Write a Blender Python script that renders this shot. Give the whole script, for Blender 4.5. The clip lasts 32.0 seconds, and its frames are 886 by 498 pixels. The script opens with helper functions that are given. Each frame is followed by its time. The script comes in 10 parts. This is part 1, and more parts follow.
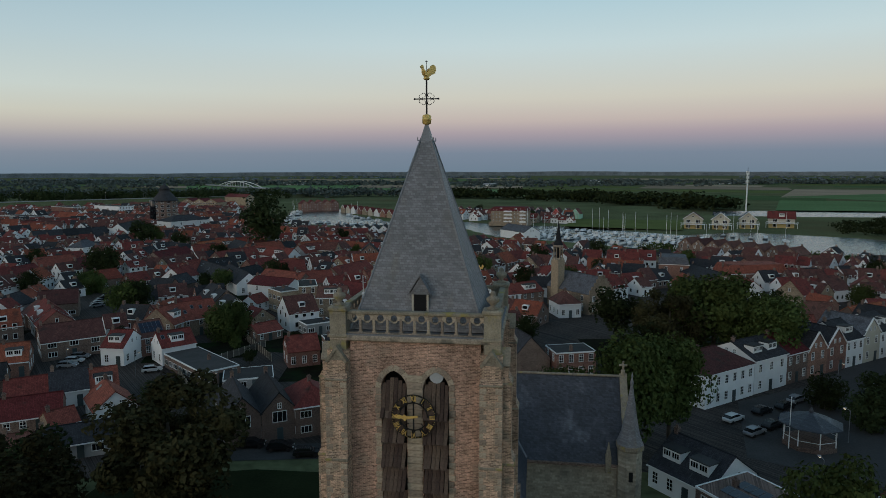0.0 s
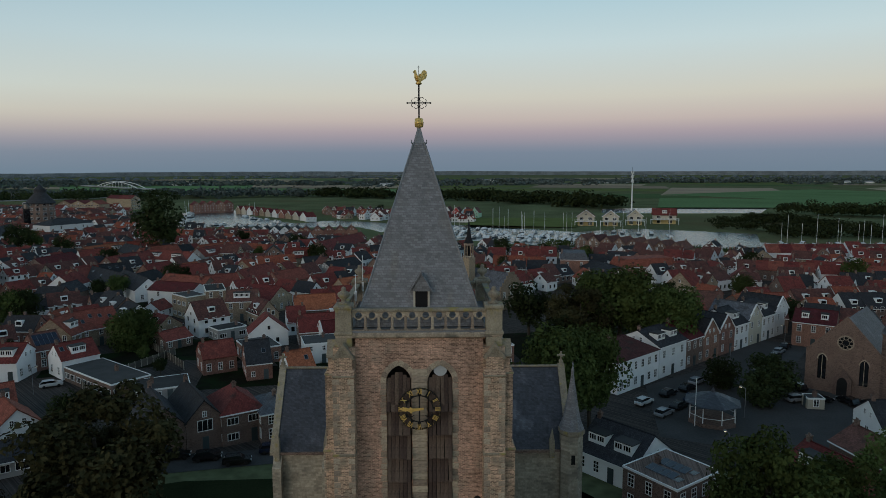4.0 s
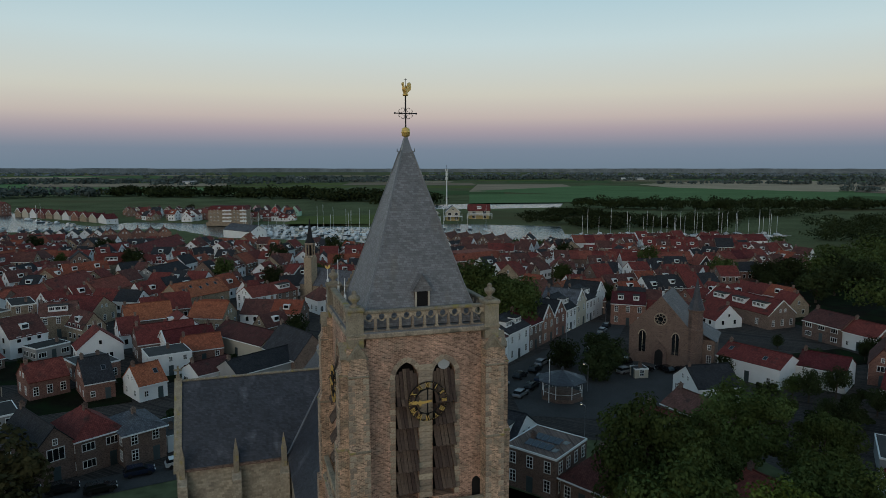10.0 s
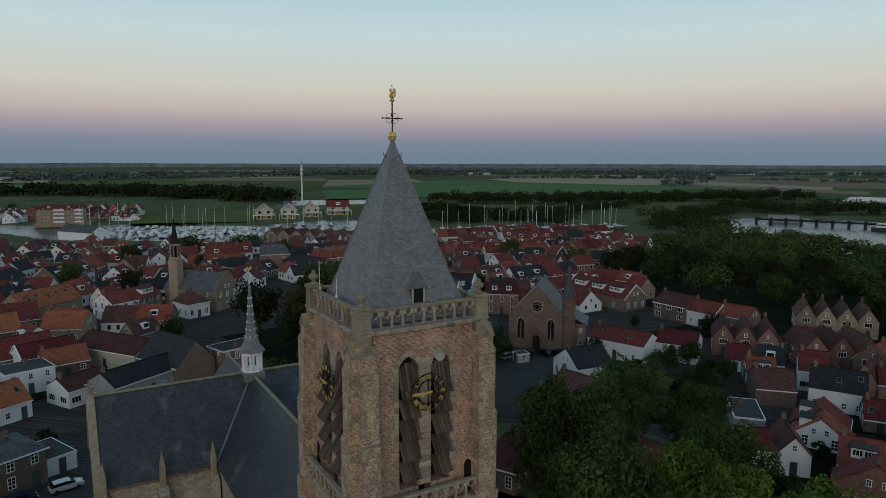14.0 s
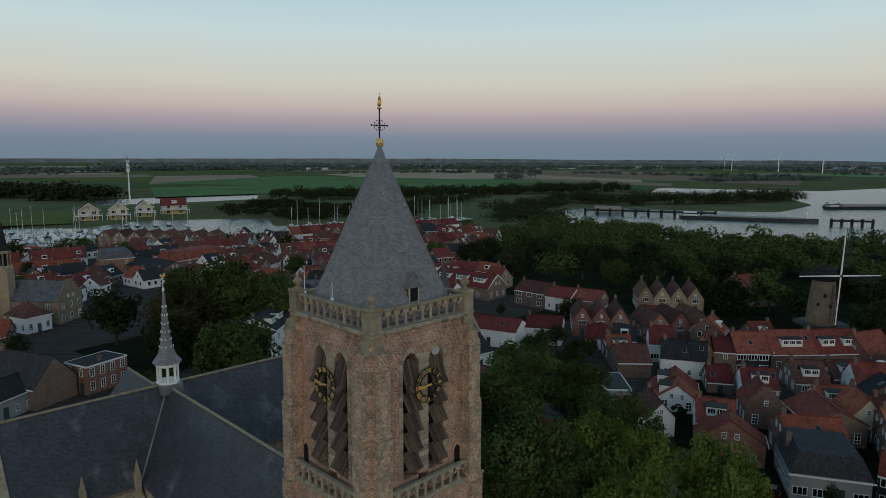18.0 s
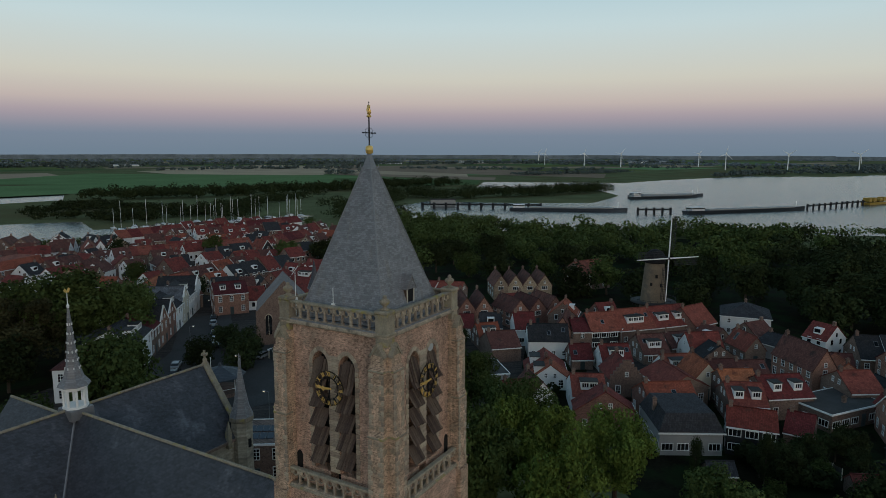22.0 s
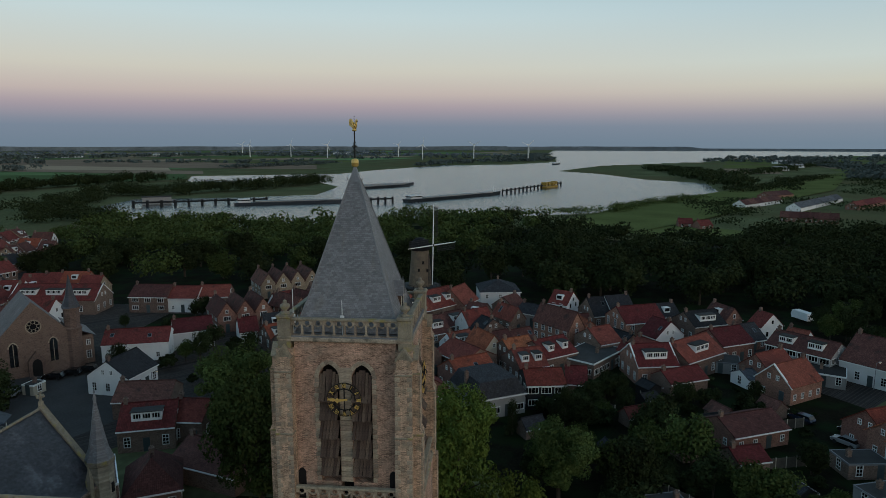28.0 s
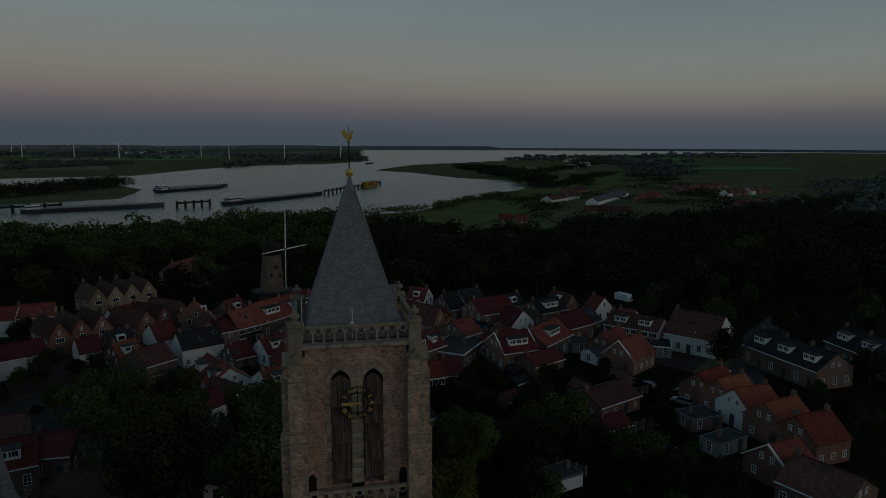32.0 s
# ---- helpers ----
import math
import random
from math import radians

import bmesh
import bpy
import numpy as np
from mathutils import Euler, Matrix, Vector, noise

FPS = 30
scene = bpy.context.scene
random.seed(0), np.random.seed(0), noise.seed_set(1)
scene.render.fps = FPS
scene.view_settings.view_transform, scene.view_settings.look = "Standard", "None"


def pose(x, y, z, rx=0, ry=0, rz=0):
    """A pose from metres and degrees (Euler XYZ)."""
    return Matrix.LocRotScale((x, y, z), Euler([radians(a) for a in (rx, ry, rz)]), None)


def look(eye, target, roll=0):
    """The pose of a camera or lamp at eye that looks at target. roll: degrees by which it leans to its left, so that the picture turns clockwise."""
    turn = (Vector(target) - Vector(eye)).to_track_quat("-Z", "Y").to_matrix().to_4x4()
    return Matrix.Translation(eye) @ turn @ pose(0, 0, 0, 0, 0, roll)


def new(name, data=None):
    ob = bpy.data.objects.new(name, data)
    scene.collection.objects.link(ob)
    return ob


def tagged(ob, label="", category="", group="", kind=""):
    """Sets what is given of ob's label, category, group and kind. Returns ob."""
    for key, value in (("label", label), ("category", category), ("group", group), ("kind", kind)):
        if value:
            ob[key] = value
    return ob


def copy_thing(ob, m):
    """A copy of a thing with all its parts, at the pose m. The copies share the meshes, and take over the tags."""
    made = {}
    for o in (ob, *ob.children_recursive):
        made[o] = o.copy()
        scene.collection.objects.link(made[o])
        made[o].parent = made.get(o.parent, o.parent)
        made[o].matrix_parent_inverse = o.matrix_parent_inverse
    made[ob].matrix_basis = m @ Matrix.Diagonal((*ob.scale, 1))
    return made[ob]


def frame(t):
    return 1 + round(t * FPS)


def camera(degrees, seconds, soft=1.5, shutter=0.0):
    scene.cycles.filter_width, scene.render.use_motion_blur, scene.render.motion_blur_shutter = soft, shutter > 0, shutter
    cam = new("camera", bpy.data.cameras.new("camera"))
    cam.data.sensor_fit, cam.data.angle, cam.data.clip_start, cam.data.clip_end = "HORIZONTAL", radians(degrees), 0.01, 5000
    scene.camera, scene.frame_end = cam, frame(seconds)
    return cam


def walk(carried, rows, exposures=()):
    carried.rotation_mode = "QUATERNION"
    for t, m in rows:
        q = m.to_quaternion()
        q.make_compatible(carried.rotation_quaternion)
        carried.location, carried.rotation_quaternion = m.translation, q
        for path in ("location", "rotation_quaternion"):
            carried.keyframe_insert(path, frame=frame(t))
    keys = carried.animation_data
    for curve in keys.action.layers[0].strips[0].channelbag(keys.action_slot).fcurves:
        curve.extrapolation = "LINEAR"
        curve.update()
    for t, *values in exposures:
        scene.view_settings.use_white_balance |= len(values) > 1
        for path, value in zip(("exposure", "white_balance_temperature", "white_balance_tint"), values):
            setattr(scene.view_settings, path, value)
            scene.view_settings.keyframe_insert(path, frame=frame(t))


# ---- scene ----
# ---- camera ----
cam = camera(67.8, 32.0, soft=0.6)
METRES, EYE, TURN = 73.05, 45.0, 6.3
ROWS = [
    (0.0, 0.0145, 0.0082, -0.0054, 1.7202, -6.8963, 0.1503),
    (0.5, 0.007, 0.0047, -0.0055, 0.7396, -6.9032, 0.1611),
    (1.0, -0.0013, 0.0024, -0.0054, -0.3052, -6.9087, 0.1646),
    (1.5, -0.0102, 0.0005, -0.0052, -1.4027, -6.9128, 0.1642),
    (2.0, -0.0194, -0.0013, -0.005, -2.5418, -6.9167, 0.1619),
    (2.5, -0.029, -0.0031, -0.0048, -3.7132, -6.9214, 0.1584),
    (3.0, -0.0388, -0.005, -0.0046, -4.9097, -6.928, 0.1541),
    (3.5, -0.0488, -0.0069, -0.0043, -6.1262, -6.937, 0.1489),
    (5.5, -0.0909, -0.0124, -0.0021, -11.1544, -6.9952, 0.1153),
    (6.0, -0.102, -0.013, -0.0014, -12.4543, -7.0133, 0.103),
    (6.5, -0.1133, -0.0132, -0.0007, -13.7749, -7.0323, 0.0891),
    (7.0, -0.125, -0.0131, 0.0001, -15.1185, -7.0519, 0.0738),
    (7.5, -0.1368, -0.0125, 0.0008, -16.4872, -7.0724, 0.0572),
    (8.0, -0.149, -0.0116, 0.0015, -17.8827, -7.0942, 0.0396),
    (8.5, -0.1614, -0.0104, 0.0022, -19.3063, -7.1177, 0.0211),
    (9.0, -0.1741, -0.0089, 0.0028, -20.759, -7.1436, 0.0021),
    (9.5, -0.187, -0.007, 0.0035, -22.2409, -7.1726, -0.0173),
    (10.0, -0.2001, -0.0049, 0.0041, -23.752, -7.2052, -0.0367),
    (10.5, -0.2134, -0.0024, 0.0047, -25.2916, -7.2419, -0.0561),
    (11.0, -0.2269, 0.0004, 0.0054, -26.8586, -7.2829, -0.0751),
    (11.5, -0.2406, 0.0036, 0.0061, -28.4518, -7.3284, -0.0935),
    (12.0, -0.2544, 0.0072, 0.0069, -30.0697, -7.378, -0.1111),
    (12.5, -0.2683, 0.0112, 0.0077, -31.7106, -7.4314, -0.1277),
    (13.0, -0.2824, 0.0156, 0.0086, -33.3727, -7.4877, -0.1431),
    (13.5, -0.2966, 0.0205, 0.0095, -35.0545, -7.5462, -0.1571),
    (14.0, -0.3109, 0.026, 0.0105, -36.7542, -7.6059, -0.1695),
    (14.5, -0.3252, 0.0319, 0.0115, -38.4704, -7.6655, -0.1802),
    (16.5, -0.3826, 0.0615, 0.016, -45.4771, -7.886, -0.2037),
    (17.0, -0.3968, 0.0704, 0.0172, -47.2606, -7.9335, -0.2046),
    (17.5, -0.411, 0.0799, 0.0183, -49.0562, -7.9778, -0.2036),
    (18.0, -0.425, 0.0901, 0.0194, -50.864, -8.0193, -0.2009),
    (18.5, -0.4388, 0.1008, 0.0205, -52.6846, -8.0589, -0.1965),
    (19.0, -0.4524, 0.1122, 0.0216, -54.5187, -8.0977, -0.1906),
    (19.5, -0.4657, 0.1243, 0.0228, -56.3672, -8.137, -0.1836),
    (20.0, -0.4787, 0.137, 0.0239, -58.2315, -8.178, -0.1757),
    (20.5, -0.4913, 0.1504, 0.0251, -60.1131, -8.2223, -0.167),
    (21.0, -0.5035, 0.1645, 0.0263, -62.0137, -8.271, -0.1577),
    (21.5, -0.5152, 0.1792, 0.0277, -63.9352, -8.3251, -0.1482),
    (22.0, -0.5264, 0.1947, 0.029, -65.8797, -8.3852, -0.1383),
    (22.5, -0.5371, 0.2109, 0.0305, -67.8491, -8.4513, -0.1284),
    (23.0, -0.5473, 0.2279, 0.0321, -69.8454, -8.5229, -0.1183),
    (23.5, -0.5568, 0.2456, 0.0337, -71.8699, -8.599, -0.108),
    (24.0, -0.5658, 0.2639, 0.0354, -73.9238, -8.6778, -0.0975),
    (24.5, -0.5742, 0.283, 0.0372, -76.0073, -8.7571, -0.0868),
    (25.0, -0.582, 0.3027, 0.0389, -78.1196, -8.8344, -0.0756),
    (25.5, -0.5892, 0.3229, 0.0407, -80.2586, -8.907, -0.0641),
    (27.5, -0.613, 0.4076, 0.047, -88.9852, -9.1077, -0.0203),
    (28.0, -0.6179, 0.4292, 0.0484, -91.1697, -9.1317, -0.0132),
    (28.5, -0.6222, 0.4507, 0.0498, -93.3343, -9.1476, -0.01),
    (29.0, -0.6261, 0.4722, 0.0512, -95.4678, -9.159, -0.0125),
    (29.5, -0.6295, 0.4935, 0.0527, -97.5605, -9.1695, -0.0223),
    (30.0, -0.6321, 0.5147, 0.0542, -99.607, -9.1825, -0.0411),
    (30.5, -0.6338, 0.5358, 0.0559, -101.6091, -9.1989, -0.0701),
    (31.0, -0.6341, 0.557, 0.0574, -103.5806, -9.2141, -0.1096),
    (31.5, -0.6327, 0.5785, 0.0585, -105.5531, -9.2148, -0.1581),
    (32.0, -0.6287, 0.6006, 0.0586, -107.5841, -9.1725, -0.2112),
]
walk(cam, [(t, pose(0, 0, EYE, 0, 0, TURN) @ pose(METRES * x, METRES * y, METRES * z, 90 + pitch, roll, yaw)) for t, x, y, z, yaw, pitch, roll in ROWS],
     [(0.0, 0.02, 6500, 12.3), (31.1, 0.02, 6500, 12.3), (31.3, -0.12, 6500, 12.3), (31.6, -0.55, 6500, 12.3), (32.0, -1.66, 6500, 12.3)])

# ---- sky after sunset: the earth's shadow opposite the sun, a warm glow behind ----
SUNSET = (-0.62, -0.78)
world = bpy.data.worlds.new("dusk")
scene.world = world
world.use_nodes = True
wn, wl = world.node_tree.nodes, world.node_tree.links
wn.clear()


def ramp(nodes, stops, mode="LINEAR"):
    node = nodes.new("ShaderNodeValToRGB")
    node.color_ramp.interpolation = mode
    while len(node.color_ramp.elements) < len(stops):
        node.color_ramp.elements.new(0.5)
    for e, (at, colour) in zip(node.color_ramp.elements, stops):
        e.position, e.color = at, (*colour, 1)
    return node


co = wn.new("ShaderNodeTexCoord")
sep = wn.new("ShaderNodeSeparateXYZ")
wl.new(co.outputs["Generated"], sep.inputs[0])
away = ramp(wn, [(0.0, (0.06, 0.09, 0.12)), (0.5, (0.155, 0.215, 0.275)), (0.513, (0.185, 0.235, 0.30)), (0.526, (0.37, 0.32, 0.355)), (0.536, (0.52, 0.452, 0.415)),
                 (0.552, (0.59, 0.585, 0.50)), (0.588, (0.53, 0.66, 0.67)), (0.63, (0.37, 0.57, 0.65)), (0.75, (0.17, 0.31, 0.41)), (1.0, (0.07, 0.14, 0.22))])
flank = ramp(wn, [(0.0, (0.06, 0.09, 0.12)), (0.5, (0.165, 0.23, 0.29)), (0.511, (0.21, 0.255, 0.31)), (0.520, (0.33, 0.325, 0.355)), (0.529, (0.50, 0.47, 0.42)),
                  (0.538, (0.575, 0.585, 0.49)), (0.555, (0.555, 0.64, 0.60)), (0.588, (0.435, 0.57, 0.605)), (0.63, (0.31, 0.475, 0.56)), (0.75, (0.17, 0.31, 0.41)), (1.0, (0.07, 0.14, 0.22))])
glow = ramp(wn, [(0.0, (0.12, 0.10, 0.09)), (0.5, (0.30, 0.28, 0.27)), (0.52, (0.46, 0.40, 0.36)), (0.56, (0.80, 0.70, 0.54)), (0.62, (0.64, 0.68, 0.62)), (0.72, (0.32, 0.43, 0.48)), (1.0, (0.07, 0.14, 0.22))])
half = wn.new("ShaderNodeMath")
half.operation, half.inputs[1].default_value, half.inputs[2].default_value = "MULTIPLY_ADD", 0.5, 0.5
wl.new(sep.outputs["Z"], half.inputs[0])
wl.new(half.outputs[0], away.inputs[0])
wl.new(half.outputs[0], glow.inputs[0])
wl.new(half.outputs[0], flank.inputs[0])
dot = wn.new("ShaderNodeVectorMath")
dot.operation = "DOT_PRODUCT"
dot.inputs[1].default_value = (*SUNSET, 0)
wl.new(co.outputs["Generated"], dot.inputs[0])
side = wn.new("ShaderNodeMapRange")
side.interpolation_type = "SMOOTHSTEP"
side.inputs["From Min"].default_value, side.inputs["From Max"].default_value = -0.80, -0.05
wl.new(dot.outputs["Value"], side.inputs["Value"])
mix = wn.new("ShaderNodeMix")
mix.data_type = "RGBA"
wl.new(side.outputs[0], mix.inputs["Factor"])
wl.new(away.outputs[0], mix.inputs[6])
wl.new(flank.outputs[0], mix.inputs[7])
behind = wn.new("ShaderNodeMapRange")
behind.interpolation_type = "SMOOTHSTEP"
behind.inputs["From Min"].default_value, behind.inputs["From Max"].default_value = 0.10, 0.85
wl.new(dot.outputs["Value"], behind.inputs["Value"])
mix2 = wn.new("ShaderNodeMix")
mix2.data_type = "RGBA"
wl.new(behind.outputs[0], mix2.inputs["Factor"])
wl.new(mix.outputs[2], mix2.inputs[6])
wl.new(glow.outputs[0], mix2.inputs[7])
bg = wn.new("ShaderNodeBackground")
bg.inputs["Strength"].default_value = 1.0
wl.new(mix2.outputs[2], bg.inputs[0])
wl.new(bg.outputs[0], wn.new("ShaderNodeOutputWorld").inputs[0])
sun = new("sun", bpy.data.lights.new("sun", "SUN"))
sun.data.energy, sun.data.angle, sun.data.color = 0.42, radians(35), (1.0, 0.88, 0.74)
sun.matrix_world = look((SUNSET[0] * 100, SUNSET[1] * 100, 22), (0, 0, 0))

# ---- materials ----
def material(name, colour, rough=0.8, metal=0.0, spread=0.25, scale=1.0, fine=14.0, bump=0.3, spec=0.3, vary=0.0, stain=None, stain_scale=0.2, stain_low=0.55, coords="Object", streak=0.0):
    """A plain surface with variation at two scales, some difference from piece to piece, and blotches of a second colour."""
    m = bpy.data.materials.new(name)
    m.use_nodes = True
    n, l = m.node_tree.nodes, m.node_tree.links
    p = n["Principled BSDF"]
    p.inputs["Roughness"].default_value, p.inputs["Metallic"].default_value, p.inputs["Specular IOR Level"].default_value = rough, metal, spec
    c = n.new("ShaderNodeTexCoord")
    big, small = n.new("ShaderNodeTexNoise"), n.new("ShaderNodeTexNoise")
    big.inputs["Scale"].default_value, small.inputs["Scale"].default_value = scale, fine
    big.inputs["Detail"].default_value, small.inputs["Detail"].default_value = 3, 2
    for tex in (big, small):
        l.new(c.outputs[coords], tex.inputs["Vector"])
    add = n.new("ShaderNodeMath")
    add.operation = "ADD"
    l.new(big.outputs[0], add.inputs[0])
    l.new(small.outputs[0], add.inputs[1])
    value = n.new("ShaderNodeMapRange")
    value.inputs["From Min"].default_value, value.inputs["From Max"].default_value = 0.6, 1.4
    value.inputs["To Min"].default_value, value.inputs["To Max"].default_value = 1 - spread, 1 + spread
    l.new(add.outputs[0], value.inputs["Value"])
    hsv = n.new("ShaderNodeHueSaturation")
    hsv.inputs["Color"].default_value = (*colour, 1)
    last = value.outputs[0]
    if vary:
        info = n.new("ShaderNodeObjectInfo")
        each = n.new("ShaderNodeMapRange")
        each.inputs["To Min"].default_value, each.inputs["To Max"].default_value = 1 - vary, 1 + vary
        l.new(info.outputs["Random"], each.inputs["Value"])
        mul = n.new("ShaderNodeMath")
        mul.operation = "MULTIPLY"
        l.new(each.outputs[0], mul.inputs[0])
        l.new(last, mul.inputs[1])
        last = mul.outputs[0]
        hue = n.new("ShaderNodeMapRange")
        hue.inputs["To Min"].default_value, hue.inputs["To Max"].default_value = 0.5 - vary * 0.03, 0.5 + vary * 0.03
        l.new(info.outputs["Random"], hue.inputs["Value"])
        l.new(hue.outputs[0], hsv.inputs["Hue"])
    l.new(last, hsv.inputs["Value"])
    out = hsv.outputs[0]
    if stain:
        blot = n.new("ShaderNodeTexNoise")
        blot.inputs["Scale"].default_value, blot.inputs["Detail"].default_value = stain_scale, 5
        if streak:
            # rain streaks: the blotches drawn out down the wall or slope
            long_ = n.new("ShaderNodeMapping")
            long_.inputs["Scale"].default_value = (1, 1, streak)
            l.new(c.outputs[coords], long_.inputs["Vector"])
            l.new(long_.outputs[0], blot.inputs["Vector"])
        else:
            l.new(c.outputs[coords], blot.inputs["Vector"])
        edge = n.new("ShaderNodeMapRange")
        edge.inputs["From Min"].default_value, edge.inputs["From Max"].default_value = stain_low, stain_low + 0.16
        l.new(blot.outputs[0], edge.inputs["Value"])
        mx = n.new("ShaderNodeMix")
        mx.data_type = "RGBA"
        l.new(edge.outputs[0], mx.inputs["Factor"])
        l.new(out, mx.inputs[6])
        mx.inputs[7].default_value = (*stain, 1)
        out = mx.outputs[2]
    l.new(out, p.inputs["Base Color"])
    if bump:
        b = n.new("ShaderNodeBump")
        b.inputs["Strength"].default_value, b.inputs["Distance"].default_value = bump, 0.03
        l.new(small.outputs[0], b.inputs["Height"])
        l.new(b.outputs[0], p.inputs["Normal"])
    return m


def courses(m, wide, high, mortar, gap, strength=0.5, axis="xz", second=None, amount=1.0):
    """Lays brick or slate courses over a material: each piece differs a little, the joints are sunk. The pattern runs round all upright faces."""
    n, l = m.node_tree.nodes, m.node_tree.links
    p = n["Principled BSDF"]
    before = p.inputs["Base Color"].links[0].from_socket
    c = n.new("ShaderNodeTexCoord")
    s = n.new("ShaderNodeSeparateXYZ")
    l.new(c.outputs["Object"], s.inputs[0])
    u = n.new("ShaderNodeMath")
    u.operation = "ADD"
    l.new(s.outputs["X"], u.inputs[0])
    l.new(s.outputs["Y"], u.inputs[1])
    v = n.new("ShaderNodeCombineXYZ")
    l.new(u.outputs[0], v.inputs[0])
    l.new(s.outputs["Z"], v.inputs[1])
    t = n.new("ShaderNodeTexBrick")
    t.inputs["Scale"].default_value, t.inputs["Brick Width"].default_value, t.inputs["Row Height"].default_value = 1.0, wide, high
    t.inputs["Mortar Size"].default_value, t.inputs["Mortar Smooth"].default_value, t.inputs["Bias"].default_value = gap, 0.3, 0.0
    t.inputs["Color1"].default_value = (0.5, 0.5, 0.5, 1)
    t.inputs["Color2"].default_value = (1.42, 1.42, 1.42, 1)
    t.inputs["Mortar"].default_value = (*mortar, 1)
    l.new(v.outputs[0], t.inputs["Vector"])
    mul = n.new("ShaderNodeMix")
    mul.data_type, mul.blend_type, mul.inputs["Factor"].default_value = "RGBA", "MULTIPLY", amount
    l.new(before, mul.inputs[6])
    l.new(t.outputs["Color"], mul.inputs[7])
    l.new(mul.outputs[2], p.inputs["Base Color"])
    b = n.new("ShaderNodeBump")
    b.inputs["Strength"].default_value, b.inputs["Distance"].default_value, b.invert = strength, 0.02, True
    l.new(t.outputs["Fac"], b.inputs["Height"])
    if p.inputs["Normal"].links:
        l.new(p.inputs["Normal"].links[0].from_socket, b.inputs["Normal"])
    l.new(b.outputs[0], p.inputs["Normal"])
    return m


M = {}
M["tower_brick"] = courses(material("tower_brick", (0.385, 0.240, 0.180), 0.92, spread=0.55, scale=0.8, fine=9, stain=(0.29, 0.212, 0.165), stain_scale=0.9, stain_low=0.54), 0.22, 0.072, (1.5, 1.6, 1.62), 0.013, 0.7)
M["pier_brick"] = courses(material("pier_brick", (0.40, 0.275, 0.200), 0.92, spread=0.55, scale=0.9, fine=9, stain=(0.25, 0.198, 0.15), stain_scale=1.4, stain_low=0.53), 0.22, 0.072, (1.55, 1.62, 1.6), 0.012, 0.7)
M["stone"] = material("weathered_stone", (0.37, 0.30, 0.232), 0.92, spread=0.5, scale=1.6, fine=11, vary=0.28, stain=(0.15, 0.135, 0.11), stain_scale=1.5, stain_low=0.52)
M["mill_brick"] = material("mill_brick", (0.17, 0.135, 0.10), 0.9, spread=0.35, scale=0.6, fine=5, stain=(0.11, 0.095, 0.08), stain_scale=0.4)
M["lichen"] = material("lichen_stone", (0.29, 0.25, 0.19), 0.95, spread=0.4, scale=2, fine=12, vary=0.15, stain=(0.34, 0.28, 0.10), stain_scale=1.6, stain_low=0.55)
M["church_stone"] = courses(material("church_stone", (0.38, 0.335, 0.265), 0.9, spread=0.3, scale=0.6, fine=4, stain=(0.20, 0.185, 0.155), stain_scale=0.3, stain_low=0.52), 0.5, 0.25, (0.8, 0.8, 0.8), 0.012, 0.3, amount=0.5)
M["spire_slate"] = courses(material("spire_slate", (0.210, 0.211, 0.226), 0.5, spread=0.22, scale=1.2, fine=9, spec=0.5, stain=(0.205, 0.195, 0.19), stain_scale=1.6, stain_low=0.56, streak=0.12), 0.25, 0.125, (0.35, 0.35, 0.35), 0.010, 0.6, amount=0.48)
M["church_slate"] = courses(material("church_slate", (0.052, 0.055, 0.068), 0.5, spread=0.3, scale=0.35, fine=6, spec=0.4, stain=(0.125, 0.132, 0.155), stain_scale=0.55, stain_low=0.57, streak=0.06), 0.32, 0.18, (0.5, 0.5, 0.5), 0.012, 0.5, amount=0.6)
M["lead"] = material("lead", (0.215, 0.22, 0.235), 0.5, 0.3, vary=0.1)
M["wood"] = material("brown_louvre_wood", (0.094, 0.064, 0.050), 0.85, spread=0.5, scale=1.5, fine=12, vary=0.4)
# near-black colour put in for the shade inside openings
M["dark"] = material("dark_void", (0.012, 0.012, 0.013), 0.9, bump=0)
M["gold"] = material("gilding", (0.84, 0.56, 0.18), 0.38, 0.35, spread=0.2, bump=0.05)
M["iron"] = material("black_iron", (0.02, 0.02, 0.022), 0.5, 0.4, bump=0.05)
M["white"] = material("white_paint", (0.80, 0.81, 0.81), 0.6, spread=0.08, vary=0.08)
M["plaster"] = material("white_render", (0.76, 0.77, 0.78), 0.85, spread=0.1, scale=0.5, vary=0.12)
M["cream"] = material("cream_render", (0.50, 0.46, 0.38), 0.85, spread=0.12, scale=0.5, vary=0.12)
M["disc"] = material("dull_grey_paint", (0.42, 0.44, 0.46), 0.6, spread=0.08)
M["grey"] = material("grey_render", (0.30, 0.30, 0.30), 0.85, spread=0.15, scale=0.5, vary=0.15)
M["red_brick"] = courses(material("red_house_brick", (0.235, 0.122, 0.096), 0.9, spread=0.25, scale=0.6, fine=5, vary=0.22), 0.22, 0.07, (1.3, 1.4, 1.4), 0.01)
M["brown_brick"] = courses(material("brown_house_brick", (0.175, 0.118, 0.098), 0.9, spread=0.25, scale=0.6, fine=5, vary=0.2), 0.22, 0.07, (1.3, 1.4, 1.4), 0.01)
M["tan_brick"] = courses(material("tan_house_brick", (0.30, 0.235, 0.17), 0.9, spread=0.25, scale=0.6, fine=5, vary=0.2), 0.22, 0.07, (1.1, 1.1, 1.1), 0.01)
M["black_wood"] = material("tarred_boards", (0.022, 0.023, 0.025), 0.7, vary=0.2)


